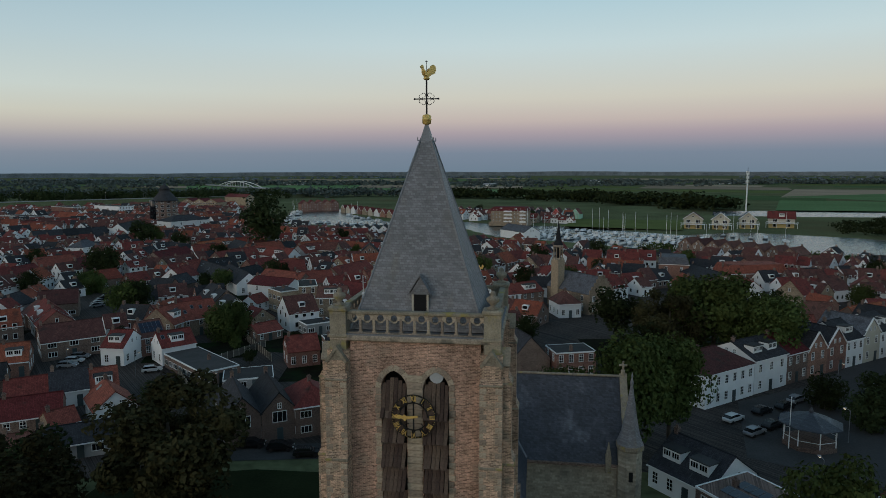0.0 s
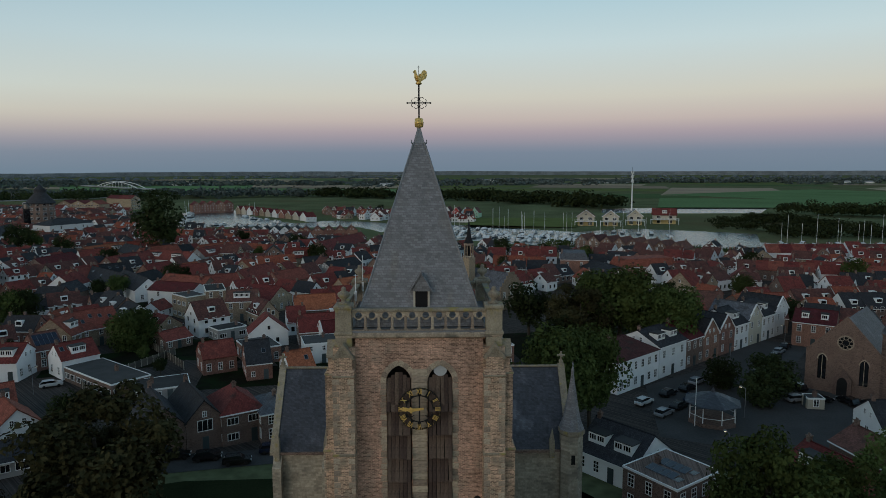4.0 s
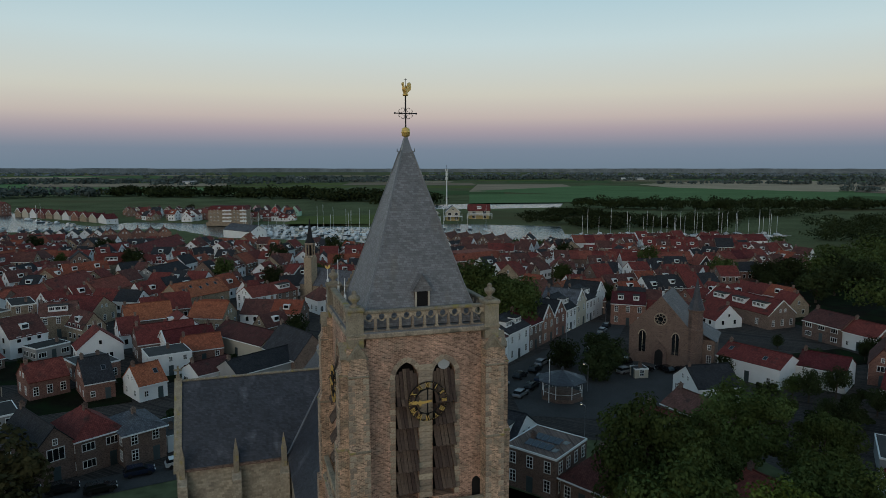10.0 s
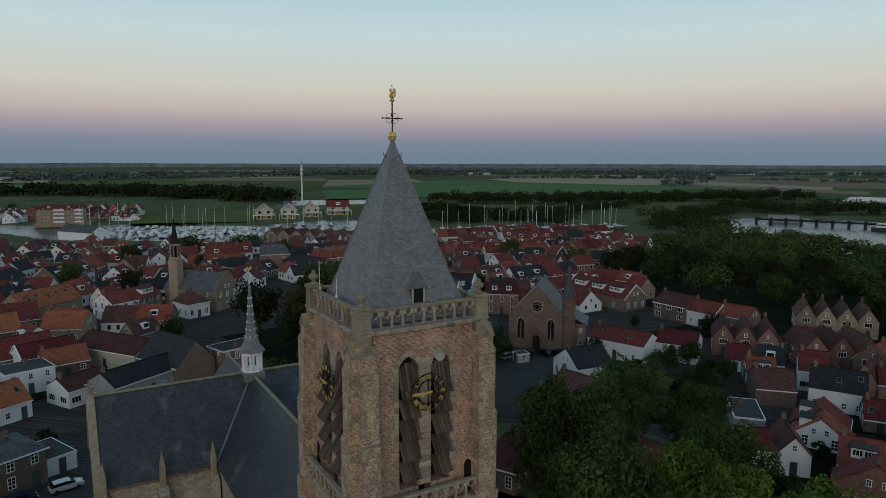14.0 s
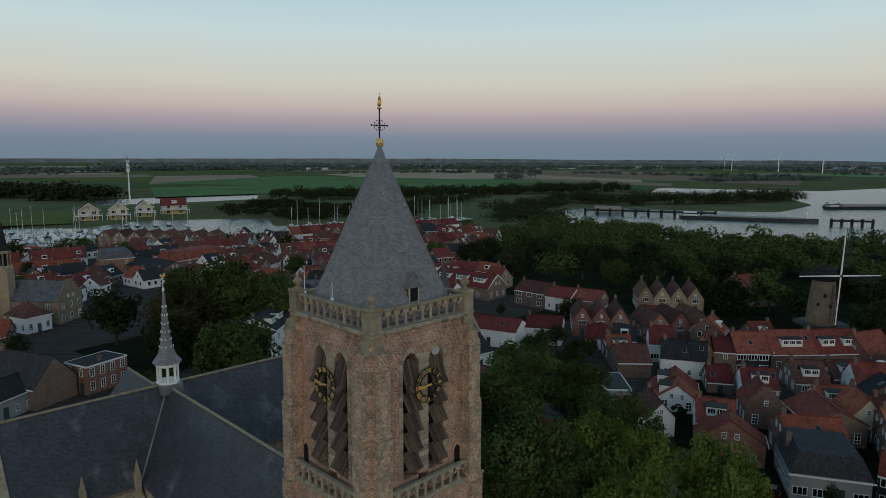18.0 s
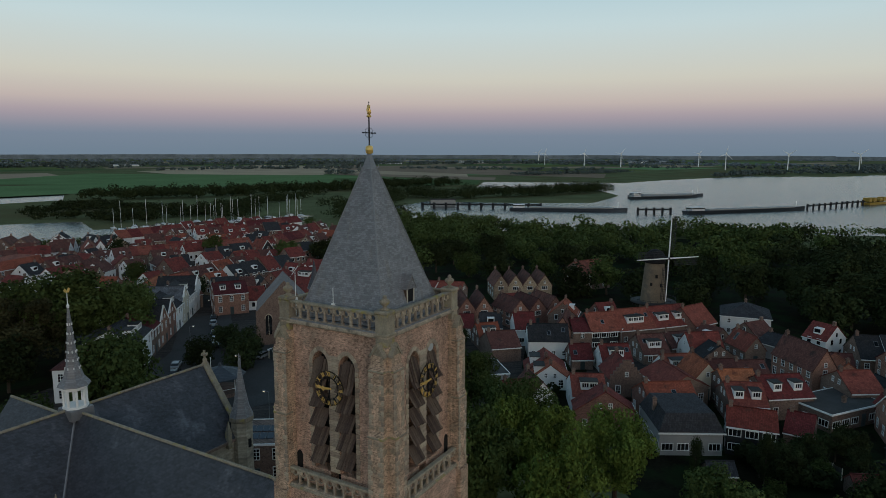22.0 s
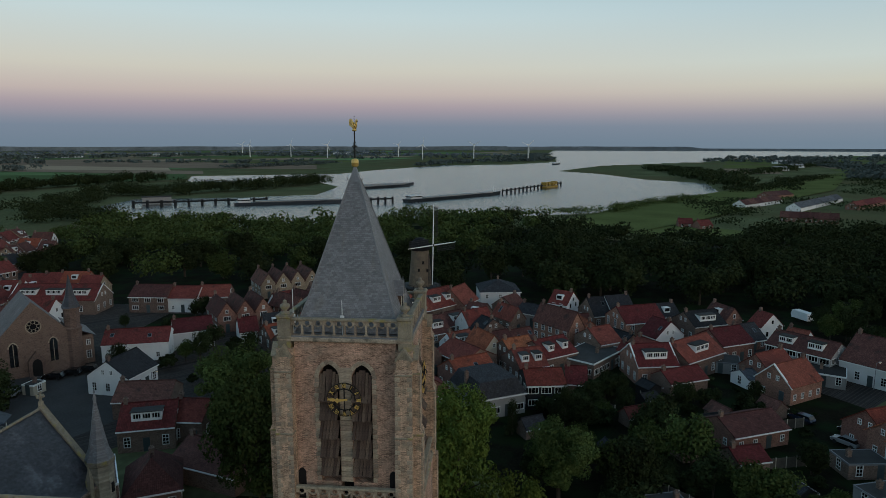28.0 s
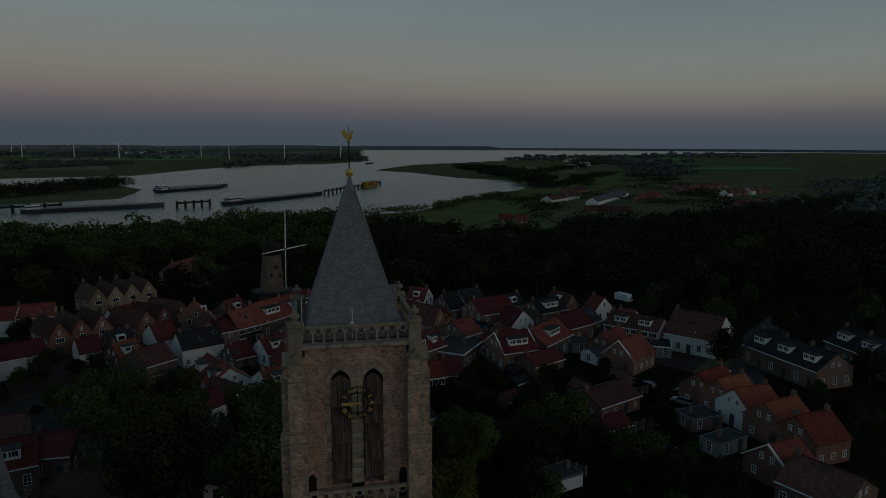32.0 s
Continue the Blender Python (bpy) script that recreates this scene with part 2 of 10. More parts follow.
def tiles(name, colour, vary=0.25, stain=None):
    """Pantiles: ribs down the slope and courses across it, by the face's own uv."""
    m = material(name, colour, 0.8, spec=0.12, spread=0.3, scale=0.7, fine=5, vary=vary, bump=0, stain=stain, stain_scale=0.45, stain_low=0.56)
    n, l = m.node_tree.nodes, m.node_tree.links
    p = n["Principled BSDF"]
    uv = n.new("ShaderNodeUVMap")
    t = n.new("ShaderNodeTexBrick")
    t.offset = 0.0
    t.inputs["Scale"].default_value, t.inputs["Brick Width"].default_value, t.inputs["Row Height"].default_value = 1.0, 0.25, 0.33
    t.inputs["Mortar Size"].default_value, t.inputs["Mortar Smooth"].default_value = 0.03, 0.9
    t.inputs["Color1"].default_value, t.inputs["Color2"].default_value, t.inputs["Mortar"].default_value = (0.75, 0.75, 0.75, 1), (1.2, 1.2, 1.2, 1), (0.55, 0.55, 0.55, 1)
    l.new(uv.outputs[0], t.inputs["Vector"])
    mul = n.new("ShaderNodeMix")
    mul.data_type, mul.blend_type, mul.inputs["Factor"].default_value = "RGBA", "MULTIPLY", 1.0
    l.new(p.inputs["Base Color"].links[0].from_socket, mul.inputs[6])
    l.new(t.outputs["Color"], mul.inputs[7])
    l.new(mul.outputs[2], p.inputs["Base Color"])
    b = n.new("ShaderNodeBump")
    b.inputs["Strength"].default_value, b.inputs["Distance"].default_value, b.invert = 0.7, 0.04, True
    l.new(t.outputs["Fac"], b.inputs["Height"])
    l.new(b.outputs[0], p.inputs["Normal"])
    return m


M["red_tile"] = tiles("red_pantiles", (0.205, 0.053, 0.046), vary=0.45, stain=(0.085, 0.042, 0.036))
M["orange_tile"] = tiles("orange_pantiles", (0.31, 0.090, 0.055), vary=0.4, stain=(0.15, 0.058, 0.042))
M["brown_tile"] = tiles("brown_pantiles", (0.14, 0.062, 0.054), vary=0.35, stain=(0.06, 0.045, 0.04))
M["black_tile"] = tiles("dark_pantiles", (0.044, 0.045, 0.051), vary=0.35, stain=(0.045, 0.045, 0.045))
M["slate_tile"] = tiles("grey_slates", (0.125, 0.13, 0.147), stain=(0.08, 0.08, 0.085))
M["felt"] = material("roof_felt", (0.058, 0.057, 0.057), 0.9, spec=0.1, spread=0.3, scale=0.4, vary=0.3)


def glass(name, colour=(0.012, 0.014, 0.017)):
    m = bpy.data.materials.new(name)
    m.use_nodes = True
    p = m.node_tree.nodes["Principled BSDF"]
    p.inputs["Base Color"].default_value = (*colour, 1)
    p.inputs["Roughness"].default_value, p.inputs["Specular IOR Level"].default_value = 0.06, 0.6
    return m


M["glass"] = glass("window_glass")
M["solar"] = glass("solar_panel", (0.01, 0.014, 0.03))
M["water"] = glass("water", (0.045, 0.06, 0.065))
wp = M["water"].node_tree
ripple, rb, rc = wp.nodes.new("ShaderNodeTexNoise"), wp.nodes.new("ShaderNodeBump"), wp.nodes.new("ShaderNodeTexCoord")
ripple.inputs["Scale"].default_value, ripple.inputs["Detail"].default_value = 0.6, 5
rb.inputs["Strength"].default_value, rb.inputs["Distance"].default_value = 0.5, 0.8
wp.links.new(rc.outputs["Object"], ripple.inputs["Vector"])
wp.links.new(ripple.outputs[0], rb.inputs["Height"])
wp.links.new(rb.outputs[0], wp.nodes["Principled BSDF"].inputs["Normal"])
wp.nodes["Principled BSDF"].inputs["Roughness"].default_value = 0.2

M["grass"] = material("grass", (0.122, 0.136, 0.072), 0.95, spec=0.0, spread=0.45, scale=0.02, fine=0.5, bump=0.3, stain=(0.125, 0.115, 0.062), stain_scale=0.006, stain_low=0.5)
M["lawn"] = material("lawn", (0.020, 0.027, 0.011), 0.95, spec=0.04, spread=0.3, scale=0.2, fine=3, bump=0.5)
M["field"] = material("green_field", (0.122, 0.190, 0.088), 0.95, spec=0.0, spread=0.25, scale=0.01, fine=0.3, vary=0.35, bump=0)
M["stubble"] = material("stubble_field", (0.33, 0.255, 0.185), 0.95, spec=0.0, spread=0.25, scale=0.01, fine=0.3, vary=0.25, bump=0)
M["paving"] = courses(material("street_paving", (0.066, 0.055, 0.050), 0.9, spec=0.08, spread=0.3, scale=0.15, fine=2, stain=(0.044, 0.042, 0.041), stain_scale=0.08), 0.2, 0.1, (0.7, 0.7, 0.7), 0.01, 0.2)
M["asphalt"] = material("asphalt", (0.068, 0.065, 0.064), 0.9, spec=0.08, spread=0.25, scale=0.2, fine=3)
# near-black soil with green blotches; also darkens the ground under the wood
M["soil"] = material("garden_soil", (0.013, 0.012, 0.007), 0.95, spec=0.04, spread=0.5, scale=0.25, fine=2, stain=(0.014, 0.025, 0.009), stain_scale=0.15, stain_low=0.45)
M["bark"] = material("bark", (0.07, 0.055, 0.042), 0.95, spread=0.4, scale=2)
# pale blue-grey: the haze of distance is put into the wood's colour
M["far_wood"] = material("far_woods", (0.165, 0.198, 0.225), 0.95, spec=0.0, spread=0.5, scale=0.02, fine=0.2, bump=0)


def leaves(name, colour):
    m = material(name, colour, 0.8, spread=0.5, scale=0.35, fine=2.0, bump=0, vary=0.25, spec=0.02)
    n, l = m.node_tree.nodes, m.node_tree.links
    p = n["Principled BSDF"]
    g = n.new("ShaderNodeNewGeometry")
    r = n.new("ShaderNodeMapRange")
    r.inputs["To Min"].default_value, r.inputs["To Max"].default_value = 0.8, 1.2
    l.new(g.outputs["Random Per Island"], r.inputs["Value"])
    h = n.new("ShaderNodeHueSaturation")
    l.new(r.outputs[0], h.inputs["Value"])
    l.new(p.inputs["Base Color"].links[0].from_socket, h.inputs["Color"])
    l.new(h.outputs[0], p.inputs["Base Color"])
    return m


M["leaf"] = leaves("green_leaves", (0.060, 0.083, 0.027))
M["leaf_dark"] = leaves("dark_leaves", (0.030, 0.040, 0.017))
# lightened and blued leaf colour, painting in the distance haze
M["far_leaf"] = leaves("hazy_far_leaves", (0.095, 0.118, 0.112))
M["leaf_rust"] = leaves("autumn_tinged_leaves", (0.043, 0.040, 0.019))
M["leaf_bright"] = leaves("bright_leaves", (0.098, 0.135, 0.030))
M["meadow"] = material("meadow", (0.125, 0.148, 0.056), 0.95, spec=0.0, spread=0.3, scale=0.03, fine=1, bump=0)

# ---- building blocks ----
def mesh_object(name, bm, mat, parent=None, label=""):
    data = bpy.data.meshes.new(name)
    bm.to_mesh(data)
    bm.free()
    for m in (mat if isinstance(mat, (list, tuple)) else [mat]):
        data.materials.append(m)
    ob = new(name, data)
    if parent is not None:
        ob.parent = parent
    if label:
        ob["label"] = label
    return ob


part = mesh_object


def thing(name, m, label, category, group="", kind=""):
    ob = new(name)
    ob.empty_display_size = 0.5
    ob.matrix_world = m
    return tagged(ob, label, category, group, kind)


def reuse(name, data, parent, m):
    """One more object on a mesh that stands already."""
    ob = new(name, data)
    ob.parent = parent
    ob.matrix_basis = m
    return ob


def box(bm, x0, x1, y0, y1, z0, z1, slot=0, bevel=0.0):
    vs = [bm.verts.new(p) for p in ((x0, y0, z0), (x1, y0, z0), (x1, y1, z0), (x0, y1, z0), (x0, y0, z1), (x1, y0, z1), (x1, y1, z1), (x0, y1, z1))]
    fs = [bm.faces.new([vs[i] for i in q]) for q in ((3, 2, 1, 0), (4, 5, 6, 7), (0, 1, 5, 4), (1, 2, 6, 5), (2, 3, 7, 6), (3, 0, 4, 7))]
    for f in fs:
        f.material_index = slot
    if bevel:
        bmesh.ops.bevel(bm, geom=list({e for f in fs for e in f.edges}), offset=bevel, segments=1, affect="EDGES")
    return vs


def prism(bm, outline, y0, y1, slot=0, m=None):
    """An outline in x and z, drawn out from y0 to y1."""
    m = m or Matrix()
    a = [bm.verts.new(m @ Vector((x, y0, z))) for x, z in outline]
    b = [bm.verts.new(m @ Vector((x, y1, z))) for x, z in outline]
    k = len(a)
    made = [bm.faces.new(a), bm.faces.new(b[::-1])]
    for i in range(k):
        made.append(bm.faces.new((a[i], b[i], b[(i + 1) % k], a[(i + 1) % k])))
    for f in made:
        f.material_index = slot
    bmesh.ops.recalc_face_normals(bm, faces=made)


def lathe(bm, profile, sides=12, at=(0, 0), turn=0.0, slot=0, square=False):
    rings = []
    for r, z in profile:
        rings.append([bm.verts.new((at[0] + r * math.cos(turn + 2 * math.pi * i / sides), at[1] + r * math.sin(turn + 2 * math.pi * i / sides), z)) for i in range(sides)])
    for low, high in zip(rings, rings[1:]):
        for i in range(sides):
            f = bm.faces.new((low[i], low[(i + 1) % sides], high[(i + 1) % sides], high[i]))
            f.material_index = slot
            f.smooth = sides > 8
    for ring, flip in ((rings[0], True), (rings[-1], False)):
        f = bm.faces.new(ring[::-1] if flip else ring)
        f.material_index = slot


def bar(bm, a, b, r, sides=6, slot=0, r2=None):
    a, b = Vector(a), Vector(b)
    q = (b - a).to_track_quat("Z", "Y").to_matrix()
    r2 = r if r2 is None else r2
    low = [bm.verts.new(a + q @ Vector((r * math.cos(2 * math.pi * i / sides), r * math.sin(2 * math.pi * i / sides), 0))) for i in range(sides)]
    high = [bm.verts.new(b + q @ Vector((r2 * math.cos(2 * math.pi * i / sides), r2 * math.sin(2 * math.pi * i / sides), 0))) for i in range(sides)]
    for i in range(sides):
        bm.faces.new((low[i], low[(i + 1) % sides], high[(i + 1) % sides], high[i])).material_index = slot
    bm.faces.new(low[::-1]).material_index = slot
    bm.faces.new(high).material_index = slot


def slab(bm, corners, thick, slot=0, uv=True):
    """A roof plane of a given thickness, with uv in metres along and down the slope. Corners run anticlockwise as seen from outside, the eave first."""
    layer = bm.loops.layers.uv.verify()
    c = [Vector(p) for p in corners]
    n = (c[1] - c[0]).cross(c[2] - c[0]).normalized()
    u = (c[1] - c[0]).normalized()
    w = n.cross(u)
    top = [bm.verts.new(p) for p in c]
    low = [bm.verts.new(p - n * thick) for p in c]
    faces = [bm.faces.new(top), bm.faces.new(low[::-1])]
    k = len(c)
    for i in range(k):
        faces.append(bm.faces.new((top[i], low[i], low[(i + 1) % k], top[(i + 1) % k])))
    for f in faces:
        f.material_index = slot
        for loop in f.loops:
            d = loop.vert.co - c[0]
            loop[layer].uv = (d.dot(u), d.dot(w))


def sheet(name, outline, z, mat, label, category, kind="structure"):
    bm = bmesh.new()
    f = bm.faces.new([bm.verts.new((x, y, z)) for x, y in outline])
    if f.normal.z < 0 or f.calc_area() == 0:
        f.normal_update()
        if f.normal.z < 0:
            f.normal_flip()
    bmesh.ops.triangulate(bm, faces=bm.faces[:])
    return tagged(mesh_object(name, bm, mat), label, category, kind=kind)

# ---- ground, water, fields ----
RIVER = [(394, 321), (331, 226), (324, 154), (341, 111), (394, 37), (427, -39), (502, -89), (561, -131), (651, -194), (798, -226), (882, -168), (1048, -130), (1152, -73), (1429, -184), (1766, -496), (2600, -900), (3000, -1600), (4650, -1900),
         (4650, -350), (2900, -170), (2200, -153), (1729, -116), (1486, 13), (1433, 164), (1145, 262), (1008, 290), (914, 493), (772, 432), (744, 353), (788, 265), (693, 212), (576, 205), (537, 263), (511, 351), (425, 337)]
BASIN = [(-211, 532), (-162, 521), (-105, 513), (-59, 517), (-24, 444), (12, 423), (81, 374), (126, 346), (146, 337), (165, 335), (231, 329), (289, 311), (341, 351), (271, 384), (197, 396), (223, 453), (182, 478), (147, 497), (99, 470), (58, 509), (21, 532), (-28, 545), (-65, 572), (-95, 589), (-116, 556), (-138, 576), (-183, 648), (-227, 747), (-268, 752), (-263, 689)]
STRIP = [(170, 666), (326, 654), (379, 743), (291, 765), (190, 743)]
BAY = [(2200, -760), (3000, -620), (4700, -700), (4700, -4000), (2800, -4000), (3300, -2200)]


def inside(x, y, poly):
    hit = np.zeros(np.shape(x), bool)
    for (ax, ay), (bx, by) in zip(poly, poly[1:] + poly[:1]):
        if ay != by:
            hit ^= ((ay > y) != (by > y)) & (x < (bx - ax) * (y - ay) / (by - ay) + ax)
    return hit


def shore(x, y, poly):
    """Metres from the water's edge: above zero on the water."""
    best = np.full(np.shape(x), 1e9)
    for (ax, ay), (bx, by) in zip(poly, poly[1:] + poly[:1]):
        dx, dy = bx - ax, by - ay
        k = np.clip(((x - ax) * dx + (y - ay) * dy) / (dx * dx + dy * dy), 0, 1)
        best = np.minimum(best, np.hypot(x - ax - k * dx, y - ay - k * dy))
    return np.where(inside(x, y, poly), best, -best)


def land_height(x, y):
    wet = np.maximum.reduce([shore(x, y, poly) for poly in (RIVER, BASIN, STRIP, BAY)])
    return np.interp(wet, [-5, 0, 8], [0.0, -0.9, -2.5])


def steps(lo, hi, fine, growth):
    out, s = [0.0], fine
    while out[-1] < hi:
        out.append(out[-1] + s)
        s *= growth if out[-1] > 1250 else 1.0
    return out


near = np.array(steps(0, 4800, 10.0, 1.16))
axis_x = np.concatenate([-near[:0:-1], near])
gx, gy = np.meshgrid(axis_x, axis_x, indexing="ij")
gz = land_height(gx, gy)
k = len(axis_x)
quads = [(i * k + j, (i + 1) * k + j, (i + 1) * k + j + 1, i * k + j + 1) for i in range(k - 1) for j in range(k - 1)]
data = bpy.data.meshes.new("ground")
data.from_pydata(np.stack([gx, gy, gz], -1).reshape(-1, 3).tolist(), [], quads)
data.materials.append(M["grass"])
data.shade_smooth()
tagged(new("ground", data), "flat green polder land with low banks at the water", "ground", kind="structure")
sheet("water", [(-800, -4700), (4700, -4700), (4700, 1200), (-800, 1200)], -0.9, M["water"], "calm grey river and harbour water reflecting the dusk sky", "water")


def dry(x, y):
    return float(land_height(np.array(float(x)), np.array(float(y)))) > -0.05

# ---- church tower ----
TX, TY = -4.85, 35.98
tower = thing("church_tower", pose(TX, TY, 0), "tall square brick church tower with clocks and slate spire", "church tower")
WALL, LOW, SILL, TOP = 4.05, 25.4, 26.7, 36.15
NEAR, FAR, SPRING = 0.42, 1.72, 33.75
MID = (NEAR + FAR) / 2
ARC = 0.948


def arch(xc, w, z, r, n=8):
    """The points of a pointed arch from its left foot to its right foot."""
    out = []
    top = math.acos((r - w) / r)
    for i in range(n + 1):
        a = top * i / n
        out.append((xc - w + r - r * math.cos(a), z + r * math.sin(a)))
    return out + [(2 * xc - x, zz) for x, zz in out[-2::-1]]


def face_turn(i):
    return pose(0, 0, 0, 0, 0, 90 * i)


def on_face(ob, i):
    ob.matrix_basis = face_turn(i) @ ob.matrix_basis
    return ob


# wall of the belfry stage with its two lancets, once for all four faces
bm = bmesh.new()
box(bm, -3.28, -FAR, -WALL, -3.2, LOW, TOP)
box(bm, FAR, 3.28, -WALL, -3.2, LOW, TOP)
box(bm, -NEAR, NEAR, -WALL, -3.2, SILL, TOP)
box(bm, -FAR, -NEAR, -WALL, -3.2, LOW, SILL)
box(bm, NEAR, FAR, -WALL, -3.2, LOW, SILL)
for s in (-1, 1):
    pts = arch(s * MID, 0.65, SPRING, ARC)
    prism(bm, [(s * MID - 0.65, TOP), *pts, (s * MID + 0.65, TOP)], -WALL, -3.2)
bmesh.ops.remove_doubles(bm, verts=bm.verts[:], dist=0.001)
wall = part("belfry_wall", bm, M["tower_brick"], tower, "weathered red-brown brick wall")
for i in (1, 2, 3):
    reuse("belfry_wall", wall.data, tower, face_turn(i))

# solid near-black box: paints the dark inside of the belfry behind the lancets
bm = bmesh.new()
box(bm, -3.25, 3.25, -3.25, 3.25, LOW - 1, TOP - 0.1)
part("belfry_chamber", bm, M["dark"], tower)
bm = bmesh.new()
box(bm, -4.78, 4.78, -4.78, 4.78, 0, LOW - 0.18)
part("lower_stage", bm, M["tower_brick"], tower)
bm = bmesh.new()
box(bm, -4.86, 4.86, -4.86, 4.86, LOW - 0.18, LOW + 0.02, bevel=0.05)
part("gallery_ledge", bm, M["lichen"], tower, "lichen-grown stone ledge")
bm = bmesh.new()
box(bm, -4.28, 4.28, -4.28, 4.28, TOP, TOP + 0.28, bevel=0.06)
part("cornice", bm, M["stone"], tower, "grey stone cornice")

# angle buttresses: a set-back shaft with a gablet, twice at each corner
bm = bmesh.new()
box(bm, 3.283, 4.378, -5.12, -4.3, 0, LOW - 0.4)
box(bm, 3.281, 4.379, -4.95, -4.3, LOW - 0.4, 30.2)
prism(bm, [(-4.95, 30.2), (-4.95, 30.3), (-4.80, 30.62), (-4.3, 30.62), (-4.3, 30.2)], 3.281, 4.379, m=Matrix(((0, 1, 0, 0), (1, 0, 0, 0), (0, 0, 1, 0), (0, 0, 0, 1))))
box(bm, 3.28, 4.38, -4.80, -4.3, 30.62, 34.3)
prism(bm, [(-4.80, 34.3), (-4.80, 34.36), (-4.66, 34.62), (-4.3, 34.62), (-4.3, 34.3)], 3.28, 4.38, m=Matrix(((0, 1, 0, 0), (1, 0, 0, 0), (0, 0, 1, 0), (0, 0, 0, 1))))
box(bm, 3.38, 4.28, -4.66, -4.3, 34.62, 35.25)
buttress = part("buttress", bm, M["pier_brick"], tower, "stone-quoined brick buttress")
bm = bmesh.new()
prism(bm, [(3.26, 35.2), (3.83, 36.0), (4.40, 35.2), (4.28, 35.14), (3.83, 35.78), (3.38, 35.14)], -4.72, -4.2)
prism(bm, [(3.38, 35.14), (3.83, 35.78), (4.28, 35.14)], -4.64, -4.2)
gablet = part("gablet", bm, M["lichen"], tower, "lichened stone gablet")
bm = bmesh.new()
box(bm, 3.24, 4.42, -4.99, -4.3, 30.16, 30.3, bevel=0.03)
drip = part("drip_course", bm, M["lichen"], tower)
bm = bmesh.new()
box(bm, 3.25, 4.41, -4.85, -4.3, 34.26, 34.36, bevel=0.03)
drip2 = part("drip_course", bm, M["lichen"], tower)
flip = Matrix.Diagonal((-1, 1, 1, 1))
for i in range(4):
    for s in (1, -1):
        if i or s < 0:
            for src in (buttress, gablet, drip, drip2):
                reuse(src.name.split(".")[0], src.data, tower, face_turn(i) @ (flip if s < 0 else Matrix()))
# corner cores, piers, urns
bm = bmesh.new()
box(bm, 3.27, 4.37, -4.37, -3.27, LOW - 0.2, 35.7)
core = part("corner_pier", bm, M["pier_brick"], tower)
bm = bmesh.new()
box(bm, 3.43, 4.25, -4.25, -3.43, 35.7, 37.62)
box(bm, 3.36, 4.32, -4.32, -3.36, 36.3, 36.48, bevel=0.04)
box(bm, 3.35, 4.33, -4.33, -3.35, 37.62, 37.86, bevel=0.06)
pier = part("parapet_pier", bm, M["lichen"], tower, "lichened stone corner pier")
bm = bmesh.new()
lathe(bm, [(0.30, 37.86), (0.30, 37.92), (0.13, 38.0), (0.12, 38.08), (0.30, 38.26), (0.33, 38.38), (0.27, 38.46), (0.12, 38.54), (0.14, 38.62), (0.10, 38.72), (0.02, 38.76)], 12, (3.84, -3.84))
urn = part("urn_finial", bm, M["lichen"], tower, "round lichened stone urn")
for i in (1, 2, 3):
    for src in (core, pier, urn):
        reuse(src.name, src.data, tower, face_turn(i))

# quoins: long and short stones up the edges of the buttresses
bm = bmesh.new()
box(bm, -0.17, 0.17, -0.02, 0.1, 0.02, 0.30, bevel=0.015)
quoin_long = bpy.data.meshes.new("quoin")
bm.to_mesh(quoin_long)
bm.free()
bm = bmesh.new()
box(bm, -0.10, 0.10, -0.02, 0.1, 0.02, 0.30, bevel=0.015)
quoin_short = bpy.data.meshes.new("quoin")
bm.to_mesh(quoin_short)
bm.free()
for q in (quoin_long, quoin_short):
    q.materials.append(M["stone"])
for i in (0, 3):
    for s in (1, -1):
        for edge in (3.28, 4.38):
            z, odd = 25.6, 0
            while z < 34.0:
                front = -4.95 if z < 29.9 else -4.80
                if not 29.8 < z < 30.65:
                    ww = 0.17 if odd % 2 else 0.10
                    x = edge + (ww if edge < 4 else -ww)
                    reuse("quoin", quoin_long if odd % 2 else quoin_short, tower, face_turn(i) @ pose(s * x, front, z))
                z += 0.32 if z < 29.9 or z > 30.6 else 0.2
                odd += 1

# dressed stones round the lancets: jambs, mullion, arch
for i in (0, 3):
    for s in (1, -1):
        z, odd = SILL, 0
        while z < SPRING - 0.1:
            ww = 0.17 if odd % 2 else 0.14
            reuse("jamb_stone", quoin_long, tower, face_turn(i) @ pose(s * (FAR + ww - 0.02), -WALL - 0.03, z) @ Matrix.Diagonal((ww / 0.17, 1, 1.05, 1)))
            z += 0.335
            odd += 1
        pts = arch(s * MID, 0.65 + 0.16, SPRING, ARC + 0.16, 5)
        for (ax, az), (bx, bz) in zip(pts, pts[1:]):
            a = math.degrees(math.atan2(bz - az, bx - ax))
            reuse("voussoir", quoin_long, tower, face_turn(i) @ pose((ax + bx) / 2, -WALL - 0.035, (az + bz) / 2) @ pose(0, 0, 0, 0, -a) @ pose(0, 0, -0.16) @ Matrix.Diagonal((math.hypot(bx - ax, bz - az) / 0.35, 1, 1, 1)))
    z, odd = SILL, 0
    while z < SPRING + 0.5:
        reuse("mullion_stone", quoin_long, tower, face_turn(i) @ pose(0, -WALL - 0.05, z) @ Matrix.Diagonal((2.38 if odd % 2 else 2.2, 1.2, 1.2, 1)))
        z += 0.352
        odd += 1

